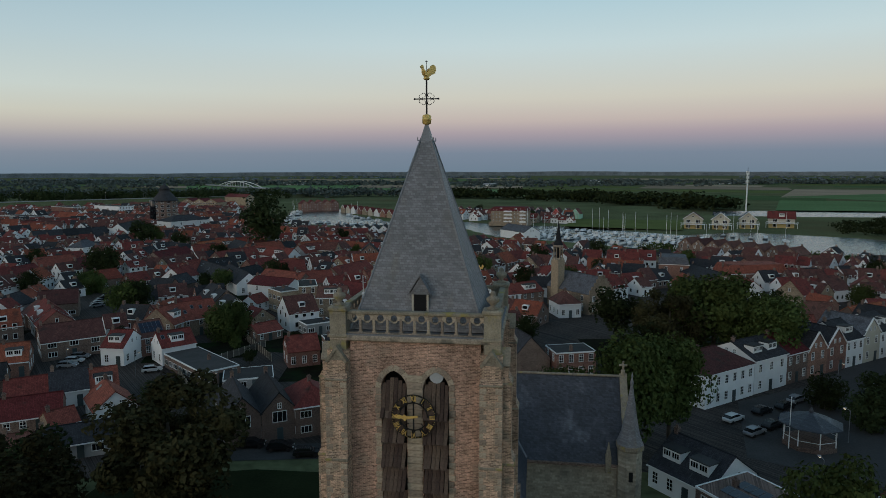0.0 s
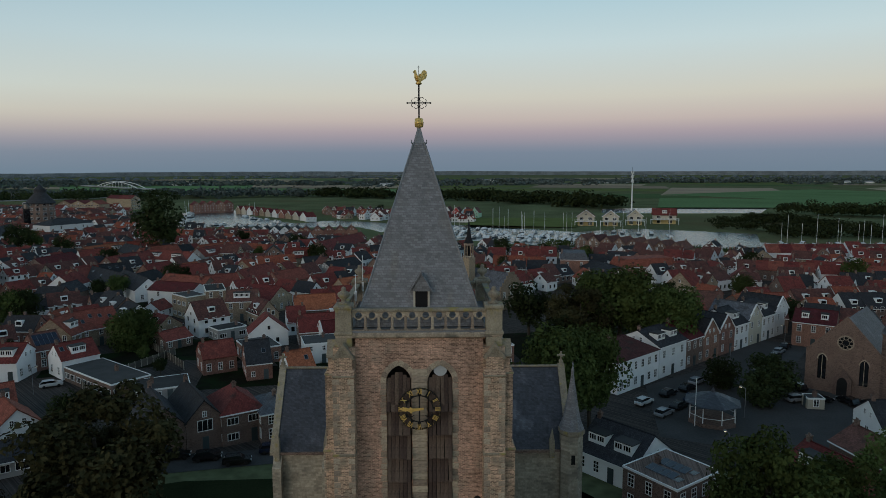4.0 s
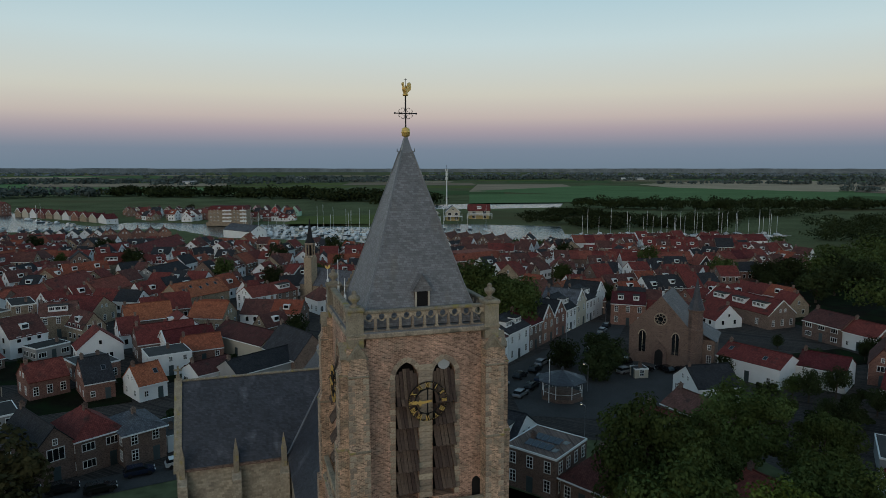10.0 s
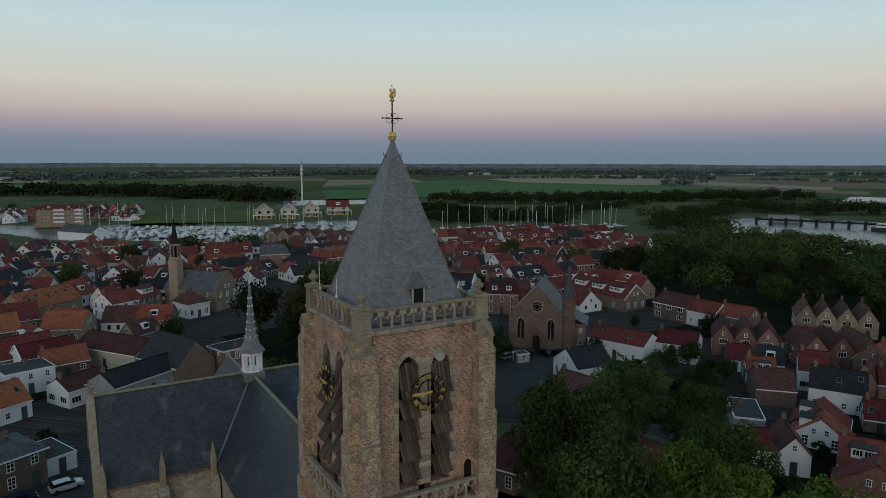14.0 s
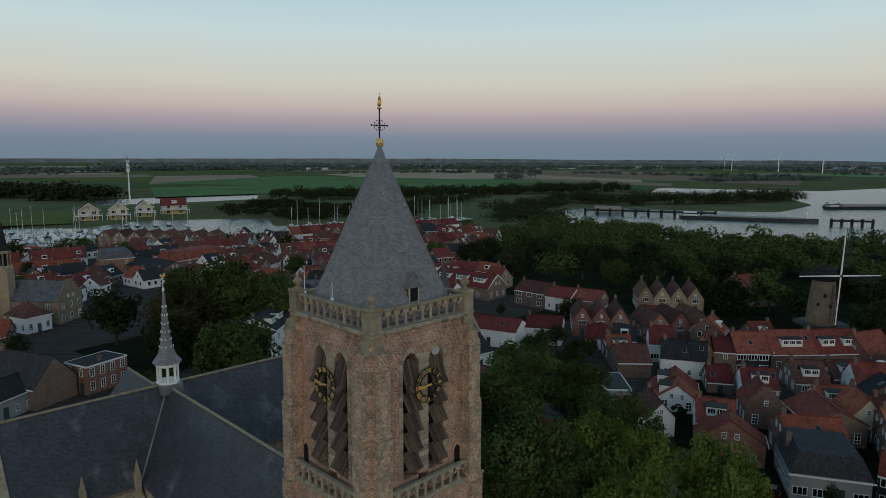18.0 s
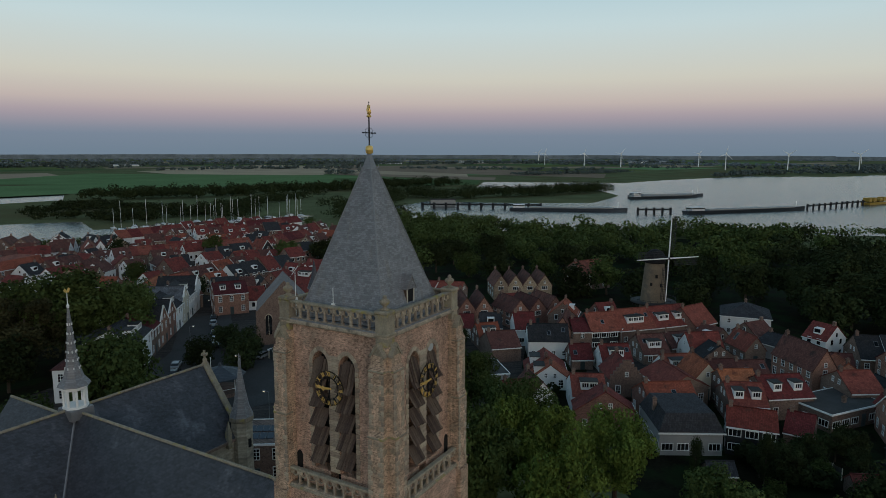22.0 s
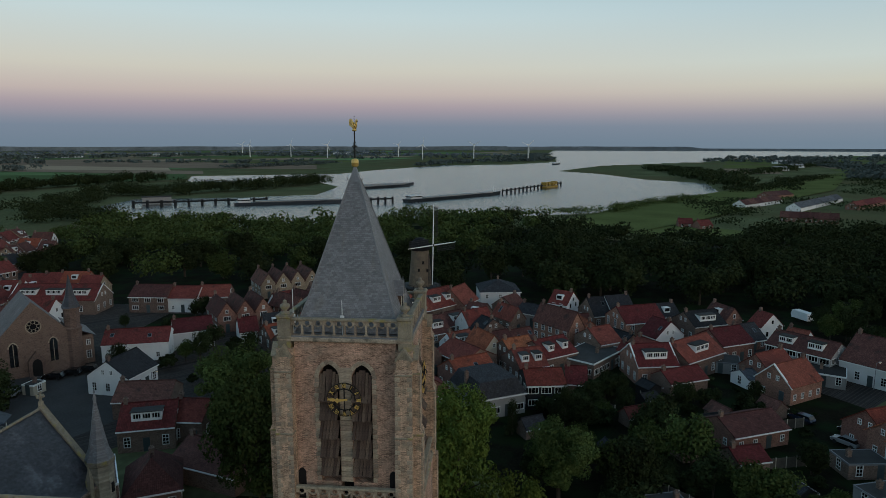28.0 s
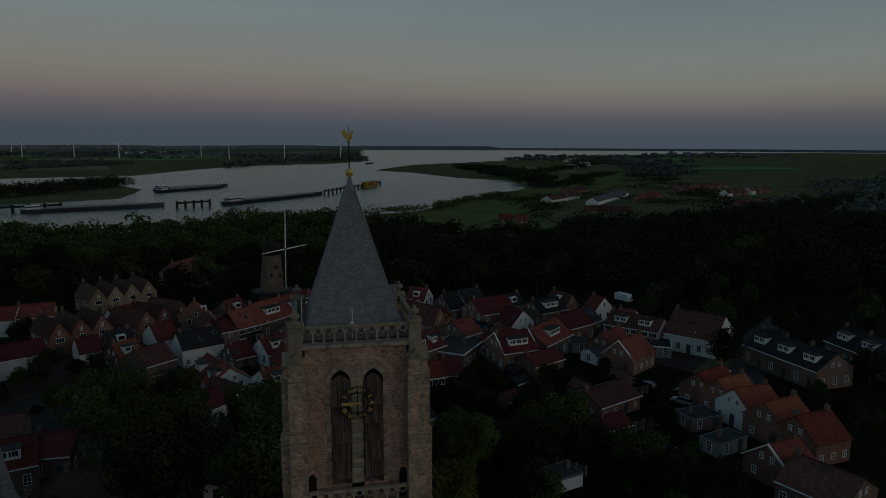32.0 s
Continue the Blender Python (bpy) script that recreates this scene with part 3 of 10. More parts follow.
# louvres: leaning boards in five overhanging tiers with ragged feet
PLANKS = []
rng = random.Random(5)
for k_ in range(5):
    bm = bmesh.new()
    foot = [(-0.088 + 0.176 * q / 4, -1.5 - rng.uniform(0.0, 0.10)) for q in range(5)]
    prism(bm, [(-0.088, 0), *foot, (0.088, 0)], -0.022, 0.022)
    d_ = bpy.data.meshes.new("plank")
    bm.to_mesh(d_)
    bm.free()
    d_.materials.append(M["wood"])
    PLANKS.append(d_)
for i in range(4):
    for s in (1, -1):
        for tier in range(6):
            top = 34.62 - 1.26 * tier if tier else 34.25
            for c in range(6):
                x = s * MID + (c - 2.5) * 0.205
                if i in (0, 3) or c % 2:
                    high = top - (0.30 * max(0.0, abs(c - 2.5) - 0.6) / 2 if not tier else 0)
                    reuse("plank", rng.choice(PLANKS), tower, face_turn(i) @ pose(x, -3.86 if tier else -3.90, high, -35 if tier else -17, rng.uniform(-0.7, 0.7), rng.uniform(-2, 2)) @ Matrix.Diagonal((1.06 if i in (0, 3) else 2.1, 1, rng.uniform(0.98, 1.01) * (0.80 if tier else 1.08), 1)))
# a plain grey disc that gives off nothing
bm = bmesh.new()
lathe(bm, [(0.35, -0.02), (0.35, 0.02)], 24)
bmesh.ops.rotate(bm, verts=bm.verts[:], matrix=Matrix.Rotation(math.pi / 2, 3, "X"))
disc = part("round_lamp", bm, M["disc"], tower, "grey round disc behind the lancet")
disc.matrix_basis = pose(1.08, -3.99, 34.42)

# clock dials of open ironwork with gilt figures
FIGURES = ("XII", "I", "II", "III", "IIII", "V", "VI", "VII", "VIII", "IX", "X", "XI")


def letters(text, size, depth=0.02, bold=0.0):
    curve = bpy.data.curves.new("writing", "FONT")
    curve.body, curve.size, curve.extrude, curve.align_x, curve.align_y = text, size, depth, "CENTER", "CENTER"
    curve.offset = bold
    tmp = bpy.data.objects.new("writing", curve)
    scene.collection.objects.link(tmp)
    bpy.context.view_layer.update()
    out = bpy.data.meshes.new_from_object(tmp.evaluated_get(bpy.context.evaluated_depsgraph_get()))
    bpy.data.objects.remove(tmp)
    return out


FIGURE_MESH = [letters(f, 0.36, bold=0.003) for f in FIGURES]
for m_ in FIGURE_MESH:
    m_.materials.clear()
    m_.materials.append(M["gold"])


def ring(bm, r, wide, thick, n=48):
    for a in range(n):
        p, q = 2 * math.pi * a / n, 2 * math.pi * (a + 1) / n
        outline = [(rr * math.cos(t), rr * math.sin(t)) for rr, t in ((r - wide, p), (r, p), (r, q), (r - wide, q))]
        prism(bm, outline, -thick, thick)


for i in (0, 3):
    bm = bmesh.new()
    ring(bm, 1.12, 0.075, 0.02)
    ring(bm, 0.72, 0.05, 0.02)
    for a in range(12):
        t = math.pi * a / 6
        # a dark backing plate behind each figure
        prism(bm, [(r_ * math.cos(t + v_), r_ * math.sin(t + v_)) for r_, v_ in ((0.70, -0.12), (1.07, -0.09), (1.07, 0.09), (0.70, 0.12))], -0.012, 0.012)
    box(bm, -0.035, 0.035, -0.02, 0.04, -1.08, 1.08)
    dial = on_face(part("clock_dial", bm, M["iron"], tower, "black open ironwork clock ring"), i)
    dial.matrix_basis = face_turn(i) @ pose(0, -4.50, 32.5)
    bm = bmesh.new()
    for a in range(60):
        t = math.pi * a / 30
        box(bm, 1.07 * math.cos(t) - 0.011, 1.07 * math.cos(t) + 0.011, -0.05, -0.02, 1.08 * math.sin(t) - 0.011, 1.07 * math.sin(t) + 0.011)
    part("minute_studs", bm, M["gold"], dial, "gilt minute studs")
    for h in range(12):
        t = math.pi / 2 - math.pi * h / 6
        reuse("numeral", FIGURE_MESH[h], dial, pose(0.92 * math.cos(t), -0.05, 0.92 * math.sin(t)) @ pose(0, 0, 0, 0, math.degrees(math.pi / 2 - t), 0) @ pose(0, 0, 0, 90, 0, 0) @ Matrix.Diagonal((0.70, 1.12, 1, 1)))
    for length, wide, deg, nm in ((0.98, 0.05, 180, "minute_hand"), (0.62, 0.08, 187, "hour_hand")):
        bm = bmesh.new()
        prism(bm, [(-0.22, -wide * 0.6), (length * 0.55, -wide), (length * 0.72, -wide * 2.2), (length, 0), (length * 0.72, wide * 2.2), (length * 0.55, wide), (-0.22, wide * 0.6)], -0.015, 0.015)
        hand = part(nm, bm, M["gold"], dial, "gilt clock hand")
        hand.matrix_basis = pose(0, -0.10 if length > 0.9 else -0.07, 0) @ pose(0, 0, 0, 0, -deg, 0)
    bm = bmesh.new()
    for dx in (-0.5, 0.5):
        bar(bm, (dx, 0, 0.5), (dx * 0.5, 0.5, 0.5), 0.02, 4)
        bar(bm, (dx, 0, -0.5), (dx * 0.5, 0.5, -0.5), 0.02, 4)
    part("bracket", bm, M["iron"], dial)

# parapets: posts, pierced rounds and rail
bm = bmesh.new()
box(bm, -0.065, 0.065, -0.08, 0.08, 0, 0.72, bevel=0.015)
box(bm, -0.10, 0.10, -0.11, 0.11, 0, 0.07)
post = bpy.data.meshes.new("baluster")
bm.to_mesh(post)
bm.free()
bm = bmesh.new()
rim = [(0.17 * math.cos(2 * math.pi * a / 16 + math.pi / 2), 0.17 * math.sin(2 * math.pi * a / 16 + math.pi / 2)) for a in range(17)]
hull_ = [(0.0, 0.22), (-0.345, 0.22), (-0.345, -0.17), (-0.27, -0.09), (-0.20, -0.13), (-0.08, -0.24), (0.0, -0.25), (0.08, -0.24), (0.20, -0.13), (0.27, -0.09), (0.345, -0.17), (0.345, 0.22), (0.0, 0.22)]
left_, right_ = [p for p in rim[:9]], [p for p in rim[8:]]
prism(bm, [*hull_[:7], *left_[::-1]], -0.07, 0.07)
prism(bm, [*hull_[6:], *right_[::-1]], -0.07, 0.07)
bmesh.ops.remove_doubles(bm, verts=bm.verts[:], dist=0.001)
trace = bpy.data.meshes.new("tracery")
bm.to_mesh(trace)
bm.free()
for d in (post, trace):
    d.materials.append(M["stone"])
for i in range(4):
    for base, off, half_w in ((36.43, 3.95, 3.43), (LOW, 4.62, 3.28)):
        for nm, z0, z1, wd in (("parapet_sill", base - 0.02, base + 0.12, 0.15), ("parapet_rail", base + 1.05, base + 1.22, 0.17)):
            bm = bmesh.new()
            box(bm, -half_w, half_w, -off - wd, -off + wd, z0, z1, bevel=0.03)
            on_face(part(nm, bm, M["stone"] if nm == "parapet_sill" else M["lichen"], tower), i)
        n = 10 if half_w > 3.3 else 9
        pitch = 2 * half_w / n
        for b in range(n):
            x = -half_w + pitch * (b + 0.5)
            reuse("tracery", trace, tower, face_turn(i) @ pose(x, -off, base + 0.86) @ Matrix.Diagonal((pitch / 0.69, 1, 1, 1)))
            if b:
                reuse("baluster", post, tower, face_turn(i) @ pose(x - pitch / 2, -off, base + 0.12))
for i, xs in ((0, (3.02,)), (3, (-3.02, 3.02))):
    for x in xs:
        bm = bmesh.new()
        # thin near-black plate stands in for the shaded depth of the doorway
        prism(bm, [(x - 0.26, LOW), (x + 0.26, LOW), *arch(x, 0.26, 27.2, 0.36, 5)[::-1]], -WALL - 0.012, -WALL + 0.02)
        on_face(part("gallery_doorway", bm, M["dark"], tower, "dark arched doorway"), i)

# spire
bm = bmesh.new()
profile = [(3.42, 36.55), (3.05, 37.55), (2.62, 38.8), (0.30, 46.15)]
rings = [[bm.verts.new((sx * h, sy * h, z)) for sx, sy in ((-1, -1), (1, -1), (1, 1), (-1, 1))] for h, z in profile]
for a, b in zip(rings, rings[1:]):
    for j in range(4):
        bm.faces.new((a[j], a[(j + 1) % 4], b[(j + 1) % 4], b[j]))
bm.faces.new(rings[-1])
bm.faces.new(rings[0][::-1])
part("spire_roof", bm, M["spire_slate"], tower, "grey slate pyramid spire")
for j, (sx, sy) in enumerate(((-1, -1), (1, -1), (1, 1), (-1, 1))):
    bm = bmesh.new()
    for (h0, z0), (h1, z1) in zip(profile, profile[1:]):
        bar(bm, (sx * h0, sy * h0, z0), (sx * h1, sy * h1, z1), 0.055, 6)
    part("hip_roll", bm, M["lead"], tower, "pale lead hip roll")
bm = bmesh.new()
lathe(bm, [(0.46, 46.1), (0.42, 46.2), (0.13, 46.95), (0.10, 47.0)], 4, turn=math.pi / 4)
for sx, sy in ((-1, -1), (1, -1), (1, 1), (-1, 1)):
    bar(bm, (sx * 0.3, sy * 0.3, 46.1), (sx * 0.42, sy * 0.42, 46.12), 0.025, 5)
    bar(bm, (sx * 0.42, sy * 0.42, 46.12), (sx * 0.42, sy * 0.42, 46.3), 0.025, 5)
part("spire_cap", bm, M["lead"], tower, "grey lead spire cap with hooks")
bm = bmesh.new()
lathe(bm, [(0.05, 46.95), (0.19, 47.0), (0.24, 47.06), (0.24, 47.2), (0.26, 47.22), (0.26, 47.26), (0.24, 47.28), (0.24, 47.42), (0.19, 47.48), (0.05, 47.52)], 16)
part("gilt_ball", bm, M["gold"], tower, "gilt drum below the cross")
bm = bmesh.new()
bar(bm, (0, 0, 47.5), (0, 0, 49.5), 0.045, 8)
bar(bm, (-0.66, 0, 48.32), (0.66, 0, 48.32), 0.03, 8)
for s in (-1, 1):
    bar(bm, (s * 0.60, 0, 48.32), (s * 0.68, 0, 48.32), 0.05, 8)
    for v in (-1, 1):
        for a in range(9):
            p, q = math.pi * (0.1 + 1.3 * a / 9), math.pi * (0.1 + 1.3 * (a + 1) / 9)
            bar(bm, (s * (0.16 + 0.11 * math.cos(p)), 0, 48.32 + v * (0.20 + 0.11 * math.sin(p))), (s * (0.16 + 0.11 * math.cos(q)), 0, 48.32 + v * (0.20 + 0.11 * math.sin(q))), 0.016, 5)
            bar(bm, (s * (0.30 + 0.11 * math.sin(p)), 0, 48.32 + v * (0.12 + 0.10 * math.cos(p))), (s * (0.30 + 0.11 * math.sin(q)), 0, 48.32 + v * (0.12 + 0.10 * math.cos(q))), 0.016, 5)
part("cross", bm, M["iron"], tower, "black wrought-iron cross with scrolls")
bm = bmesh.new()
body = [(-0.30, 49.92), (-0.22, 50.02), (-0.17, 50.0), (-0.14, 49.85), (-0.05, 49.72), (0.06, 49.70), (0.14, 49.80), (0.20, 50.0), (0.30, 50.08), (0.42, 50.02), (0.44, 49.85), (0.40, 49.68), (0.30, 49.62), (0.20, 49.56), (0.08, 49.46), (-0.05, 49.44), (-0.16, 49.52), (-0.22, 49.66), (-0.22, 49.84)]
prism(bm, body, -0.035, 0.035)
for s in (-1, 1):
    prism(bm, [(x * 0.55 - 0.02, 49.62 + (z - 49.62) * 0.6) for x, z in body[3:]], s * 0.035, s * 0.09)
lathe(bm, [(0.10, 49.34), (0.14, 49.40), (0.10, 49.47)], 10)
bmesh.ops.scale(bm, vec=(1.35, 1.2, 1.1), space=Matrix.Translation((0, 0, -49.6)), verts=bm.verts[:])
vane = part("weathercock", bm, M["gold"], tower, "gilded weathercock on its spindle")
vane.matrix_basis = pose(0, 0, 0, 0, 0, 45)
bm = bmesh.new()
bar(bm, (0, 0, 49.7), (0, 0, 50.32), 0.015, 5)
bar(bm, (-0.08, 0, 50.25), (0.08, 0, 50.25), 0.012, 5)
part("lightning_rod", bm, M["iron"], tower)
# roof hatch dormer in the south slope
bm = bmesh.new()
box(bm, -0.42, 0.42, -3.05, -2.2, 37.3, 38.45)
dormer = part("spire_dormer", bm, M["wood"], tower, "small slated roof dormer with a dark hatch")
dormer.matrix_basis = pose(0.12, 0, 0)
bm = bmesh.new()
slab(bm, [(-0.58, -3.2, 38.35), (-0.58 + 0.58, -3.2, 39.3), (0, -2.2, 39.3), (-0.58, -2.2, 38.35)][::-1], 0.05)
slab(bm, [(0.58, -3.2, 38.35), (0.58, -2.2, 38.35), (0, -2.2, 39.3), (0, -3.2, 39.3)], 0.05)
prism(bm, [(-0.52, 38.36), (0.52, 38.36), (0, 39.22)], -3.15, -3.10)
bar(bm, (0, -3.12, 39.2), (0, -3.12, 39.62), 0.05, 6, r2=0.01)
part("dormer_roof", bm, M["spire_slate"], dormer)
bm = bmesh.new()
box(bm, -0.3, 0.3, -3.065, -3.04, 37.5, 38.35)
part("hatch", bm, M["dark"], dormer)
for x in (-0.38, 0.38):
    bm = bmesh.new()
    box(bm, x - 0.05, x + 0.05, -3.09, -3.04, 37.3, 38.4)
    part("dormer_post", bm, M["cream"], dormer)
for x, y, h in ((-4.3, 0.2, 1.9), (-4.2, 3.4, 3.0)):
    bm = bmesh.new()
    bar(bm, (x * 0.86, y, 36.5), (x * 0.86, y, 37.6 + h * 0.6), 0.025, 5)
    box(bm, x * 0.86 - 0.06, x * 0.86 + 0.06, y - 0.12, y + 0.12, 37.2, 37.75)
    part("aerial", bm, M["white"], tower, "thin pale aerial")
bm = bmesh.new()
box(bm, -4.2, 4.2, -4.2, 4.2, 36.3, 36.5)
part("parapet_walk", bm, M["lead"], tower)

# ---- church: nave, transepts, choir ----
RX, RY, RIDGE, EAVE = -4.9, 71.9, 22.3, 15.2
church = thing("church", pose(0, 0, 0), "large stone church with steep dark slate roofs", "church")


def gable_roof(bm, a, b, half, ridge, eave, over=0.25):
    """Two slopes over a ridge from a to b (plan points)."""
    a, b = Vector((*a, 0)), Vector((*b, 0))
    d = (b - a).normalized()
    n = Vector((d.y, -d.x, 0))
    low = eave - over * (ridge - eave) / half
    for s in (1, -1):
        e0, e1 = a + n * s * (half + over), b + n * s * (half + over)
        c = [(e0.x, e0.y, low), (e1.x, e1.y, low), (b.x, b.y, ridge), (a.x, a.y, ridge)]
        slab(bm, c if s > 0 else [c[1], c[0], c[3], c[2]], 0.18)


bm = bmesh.new()
gable_roof(bm, (-20.9, RY), (10.4, RY), 5.5, RIDGE, EAVE)
part("transept_roof", bm, M["church_slate"], church, "dark blue-grey slate roof with pale streaks")
bm = bmesh.new()
gable_roof(bm, (RX, 40.6), (RX, RY), 5.1, RIDGE - 0.35, EAVE)
part("nave_roof", bm, M["church_slate"], church, "dark slate nave roof")
bm = bmesh.new()
gable_roof(bm, (RX, RY), (RX, 84), 4.6, RIDGE - 1.2, EAVE)
part("choir_roof", bm, M["church_slate"], church)
bm = bmesh.new()
box(bm, -21.2, 10.7, RY - 5.45, RY + 5.45, 0, EAVE)
part("transept_wall", bm, M["church_stone"], church, "grey-beige weathered stone wall")
bm = bmesh.new()
box(bm, RX - 5.05, RX + 5.05, 40.4, RY - 5.4, 0, EAVE - 0.003)
part("nave_wall", bm, M["church_stone"], church)
bm = bmesh.new()
box(bm, RX - 4.5, RX + 4.5, RY + 5.4, 83.8, 0, EAVE - 0.006)
part("choir_wall", bm, M["church_stone"], church)
for x in (-21.05, 10.55):
    bm = bmesh.new()
    prism(bm, [(RY - 5.5, EAVE - 0.2), (RY, RIDGE + 0.1), (RY + 5.5, EAVE - 0.2)], x - 0.25, x + 0.25, m=Matrix(((0, 1, 0, 0), (1, 0, 0, 0), (0, 0, 1, 0), (0, 0, 0, 1))))
    part("gable", bm, M["church_stone"], church)
    bm = bmesh.new()
    for s in (-1, 1):
        prism(bm, [(RY + s * 5.9, EAVE - 0.35), (RY, RIDGE + 0.35), (RY, RIDGE + 0.05), (RY + s * 5.9, EAVE - 0.65)], x - 0.38, x + 0.38, m=Matrix(((0, 1, 0, 0), (1, 0, 0, 0), (0, 0, 1, 0), (0, 0, 0, 1))))
    part("gable_coping", bm, M["lichen"], church, "lichened stone coping")
    bm = bmesh.new()
    box(bm, x - 0.2, x + 0.2, RY - 0.2, RY + 0.2, RIDGE + 0.1, RIDGE + 0.75, bevel=0.06)
    box(bm, x - 0.09, x + 0.09, RY - 0.09, RY + 0.09, RIDGE + 0.7, RIDGE + 1.7)
    box(bm, x - 0.10, x + 0.10, RY - 0.42, RY + 0.42, RIDGE + 1.15, RIDGE + 1.35)
    box(bm, x - 0.42, x + 0.42, RY - 0.1, RY + 0.1, RIDGE + 1.16, RIDGE + 1.34)
    part("cross_finial", bm, M["lichen"], church, "carved stone cross finial")
for ax, ay, bx, by, z in ((-20.7, RY, 10.2, RY, RIDGE), (RX, 41, RX, RY, RIDGE - 0.35), (RX, RY, RX, 84, RIDGE - 1.2)):
    n = int(math.hypot(bx - ax, by - ay) / 0.45)
    bm = bmesh.new()
    for i in range(n):
        p, q = Vector((ax, ay, z + 0.02)).lerp((bx, by, z + 0.02), i / n), Vector((ax, ay, z + 0.02)).lerp((bx, by, z + 0.02), (i + 0.94) / n)
        bar(bm, p, q, 0.15, 6)
    part("ridge_tiles", bm, M["lichen"], church, "lichened ridge tiles")
for sx in (-1, 1):
    bm = bmesh.new()
    bar(bm, (RX + sx * 5.3, RY - 5.6, EAVE - 0.2), (RX + sx * 0.2, RY - 0.2, RIDGE - 0.35), 0.12, 6)
    part("valley_gutter", bm, M["lead"], church, "pale lead valley")
for x0, x1 in ((-20.9, RX - 5.2), (RX + 5.2, 9.4)):
    bm = bmesh.new()
    box(bm, x0, x1, RY - 5.95, RY - 5.5, EAVE - 0.6, EAVE - 0.32)
    part("gutter", bm, M["brown_brick"], church, "dark timber gutter")
for x in (-20.6, -15.4, -10.6):
    bm = bmesh.new()
    box(bm, x - 0.45, x + 0.45, RY - 6.6, RY - 5.4, 0, 13.4)
    prism(bm, [(RY - 6.6, 13.4), (RY - 5.4, 14.6), (RY - 5.4, 13.4)], x - 0.45, x + 0.45, m=Matrix(((0, 1, 0, 0), (1, 0, 0, 0), (0, 0, 1, 0), (0, 0, 0, 1))))
    part("buttress", bm, M["church_stone"], church)
    bm = bmesh.new()
    box(bm, x - 0.28, x + 0.28, RY - 6.15, RY - 5.6, 14.0, 16.0, bevel=0.04)
    lathe(bm, [(0.4, 15.95), (0.30, 16.3), (0.03, 17.6)], 4, (x, RY - 5.87), math.pi / 4)
    part("pinnacle", bm, M["lichen"], church, "small stone pinnacle")
for x in (8.6,):
    bm = bmesh.new()
    box(bm, x - 0.28, x + 0.28, RY - 6.0, RY - 5.5, 14.0, 15.8, bevel=0.04)
    lathe(bm, [(0.4, 15.75), (0.3, 16.1), (0.03, 17.2)], 4, (x, RY - 5.75), math.pi / 4)
    part("pinnacle", bm, M["lichen"], church)
for x0, x1 in ((-19.3, -16.6), (-14.3, -11.6)):
    bm = bmesh.new()
    prism(bm, [(x0, 2.5), (x1, 2.5), *arch((x0 + x1) / 2, (x1 - x0) / 2, 6.5, 2.0)[::-1]], RY - 5.50, RY - 5.47)
    part("window", bm, M["glass"], church, "tall pointed leaded window")
# stair turret
bm = bmesh.new()
lathe(bm, [(1.25, 0), (1.25, 16.6)], 8, (10.7, RY - 5.6), math.pi / 8)
part("turret", bm, M["church_stone"], church, "slim octagonal stone stair turret")
bm = bmesh.new()
lathe(bm, [(1.28, 16.6), (1.42, 16.75), (1.42, 17.15), (1.3, 17.2)], 8, (10.7, RY - 5.6), math.pi / 8)
part("turret_cornice", bm, M["lichen"], church)
bm = bmesh.new()
lathe(bm, [(1.38, 17.2), (0.95, 18.3), (0.62, 20.0), (0.12, 23.2)], 8, (10.7, RY - 5.6), math.pi / 8)
part("turret_roof", bm, M["spire_slate"], church, "slate turret spirelet")
bm = bmesh.new()
lathe(bm, [(0.14, 23.1), (0.18, 23.5), (0.05, 24.0), (0.10, 24.1), (0.02, 24.5)], 8, (10.7, RY - 5.6))
part("turret_finial", bm, M["lead"], church)
bm = bmesh.new()
box(bm, 10.5, 10.9, RY - 6.84, RY - 6.7, 13.6, 14.6)
part("slit_window", bm, M["dark"], church)
# ridge turret over the crossing
fleche = thing("ridge_turret", pose(RX, RY, RIDGE - 0.6), "white open ridge turret with a slender lead spirelet", "bell turret")
bm = bmesh.new()
box(bm, -1.15, 1.15, -1.15, 1.15, -0.3, 0.75, bevel=0.05)
part("base", bm, M["lead"], fleche)
for i in range(8):
    a = math.pi / 8 + i * math.pi / 4
    bm = bmesh.new()
    bar(bm, (1.0 * math.cos(a), 1.0 * math.sin(a), 0.7), (1.0 * math.cos(a), 1.0 * math.sin(a), 2.9), 0.13, 6)
    part("post", bm, M["white"], fleche)
bm = bmesh.new()
lathe(bm, [(1.12, 0.7), (1.18, 0.75), (1.18, 0.95), (1.1, 1.0)], 8, turn=math.pi / 8)
part("lower_ring", bm, M["white"], fleche)
bm = bmesh.new()
lathe(bm, [(1.08, 2.55), (1.2, 2.65), (1.25, 2.95), (1.1, 3.0)], 8, turn=math.pi / 8)
part("upper_ring", bm, M["white"], fleche)
bm = bmesh.new()
lathe(bm, [(1.5, 2.98), (1.42, 3.15), (0.92, 3.8), (0.62, 4.8), (0.42, 6.4), (0.10, 10.6)], 8, turn=math.pi / 8)
part("spirelet", bm, M["spire_slate"], fleche, "grey slender concave spirelet")
for i in range(8):
    bm = bmesh.new()
    a = math.pi / 8 + i * math.pi / 4
    for r, z in ((0.68, 4.6), (0.56, 5.4), (0.46, 6.2), (0.38, 7.1), (0.29, 8.0), (0.22, 8.9)):
        box(bm, r * math.cos(a) - 0.035, r * math.cos(a) + 0.035, r * math.sin(a) - 0.035, r * math.sin(a) + 0.035, z, z + 0.22)
    part("crocket", bm, M["white"], fleche)
bm = bmesh.new()
lathe(bm, [(0.08, 10.5), (0.16, 10.8), (0.05, 11.0), (0.03, 12.2)], 8)
part("finial", bm, M["white"], fleche)
vane2 = bmesh.new()
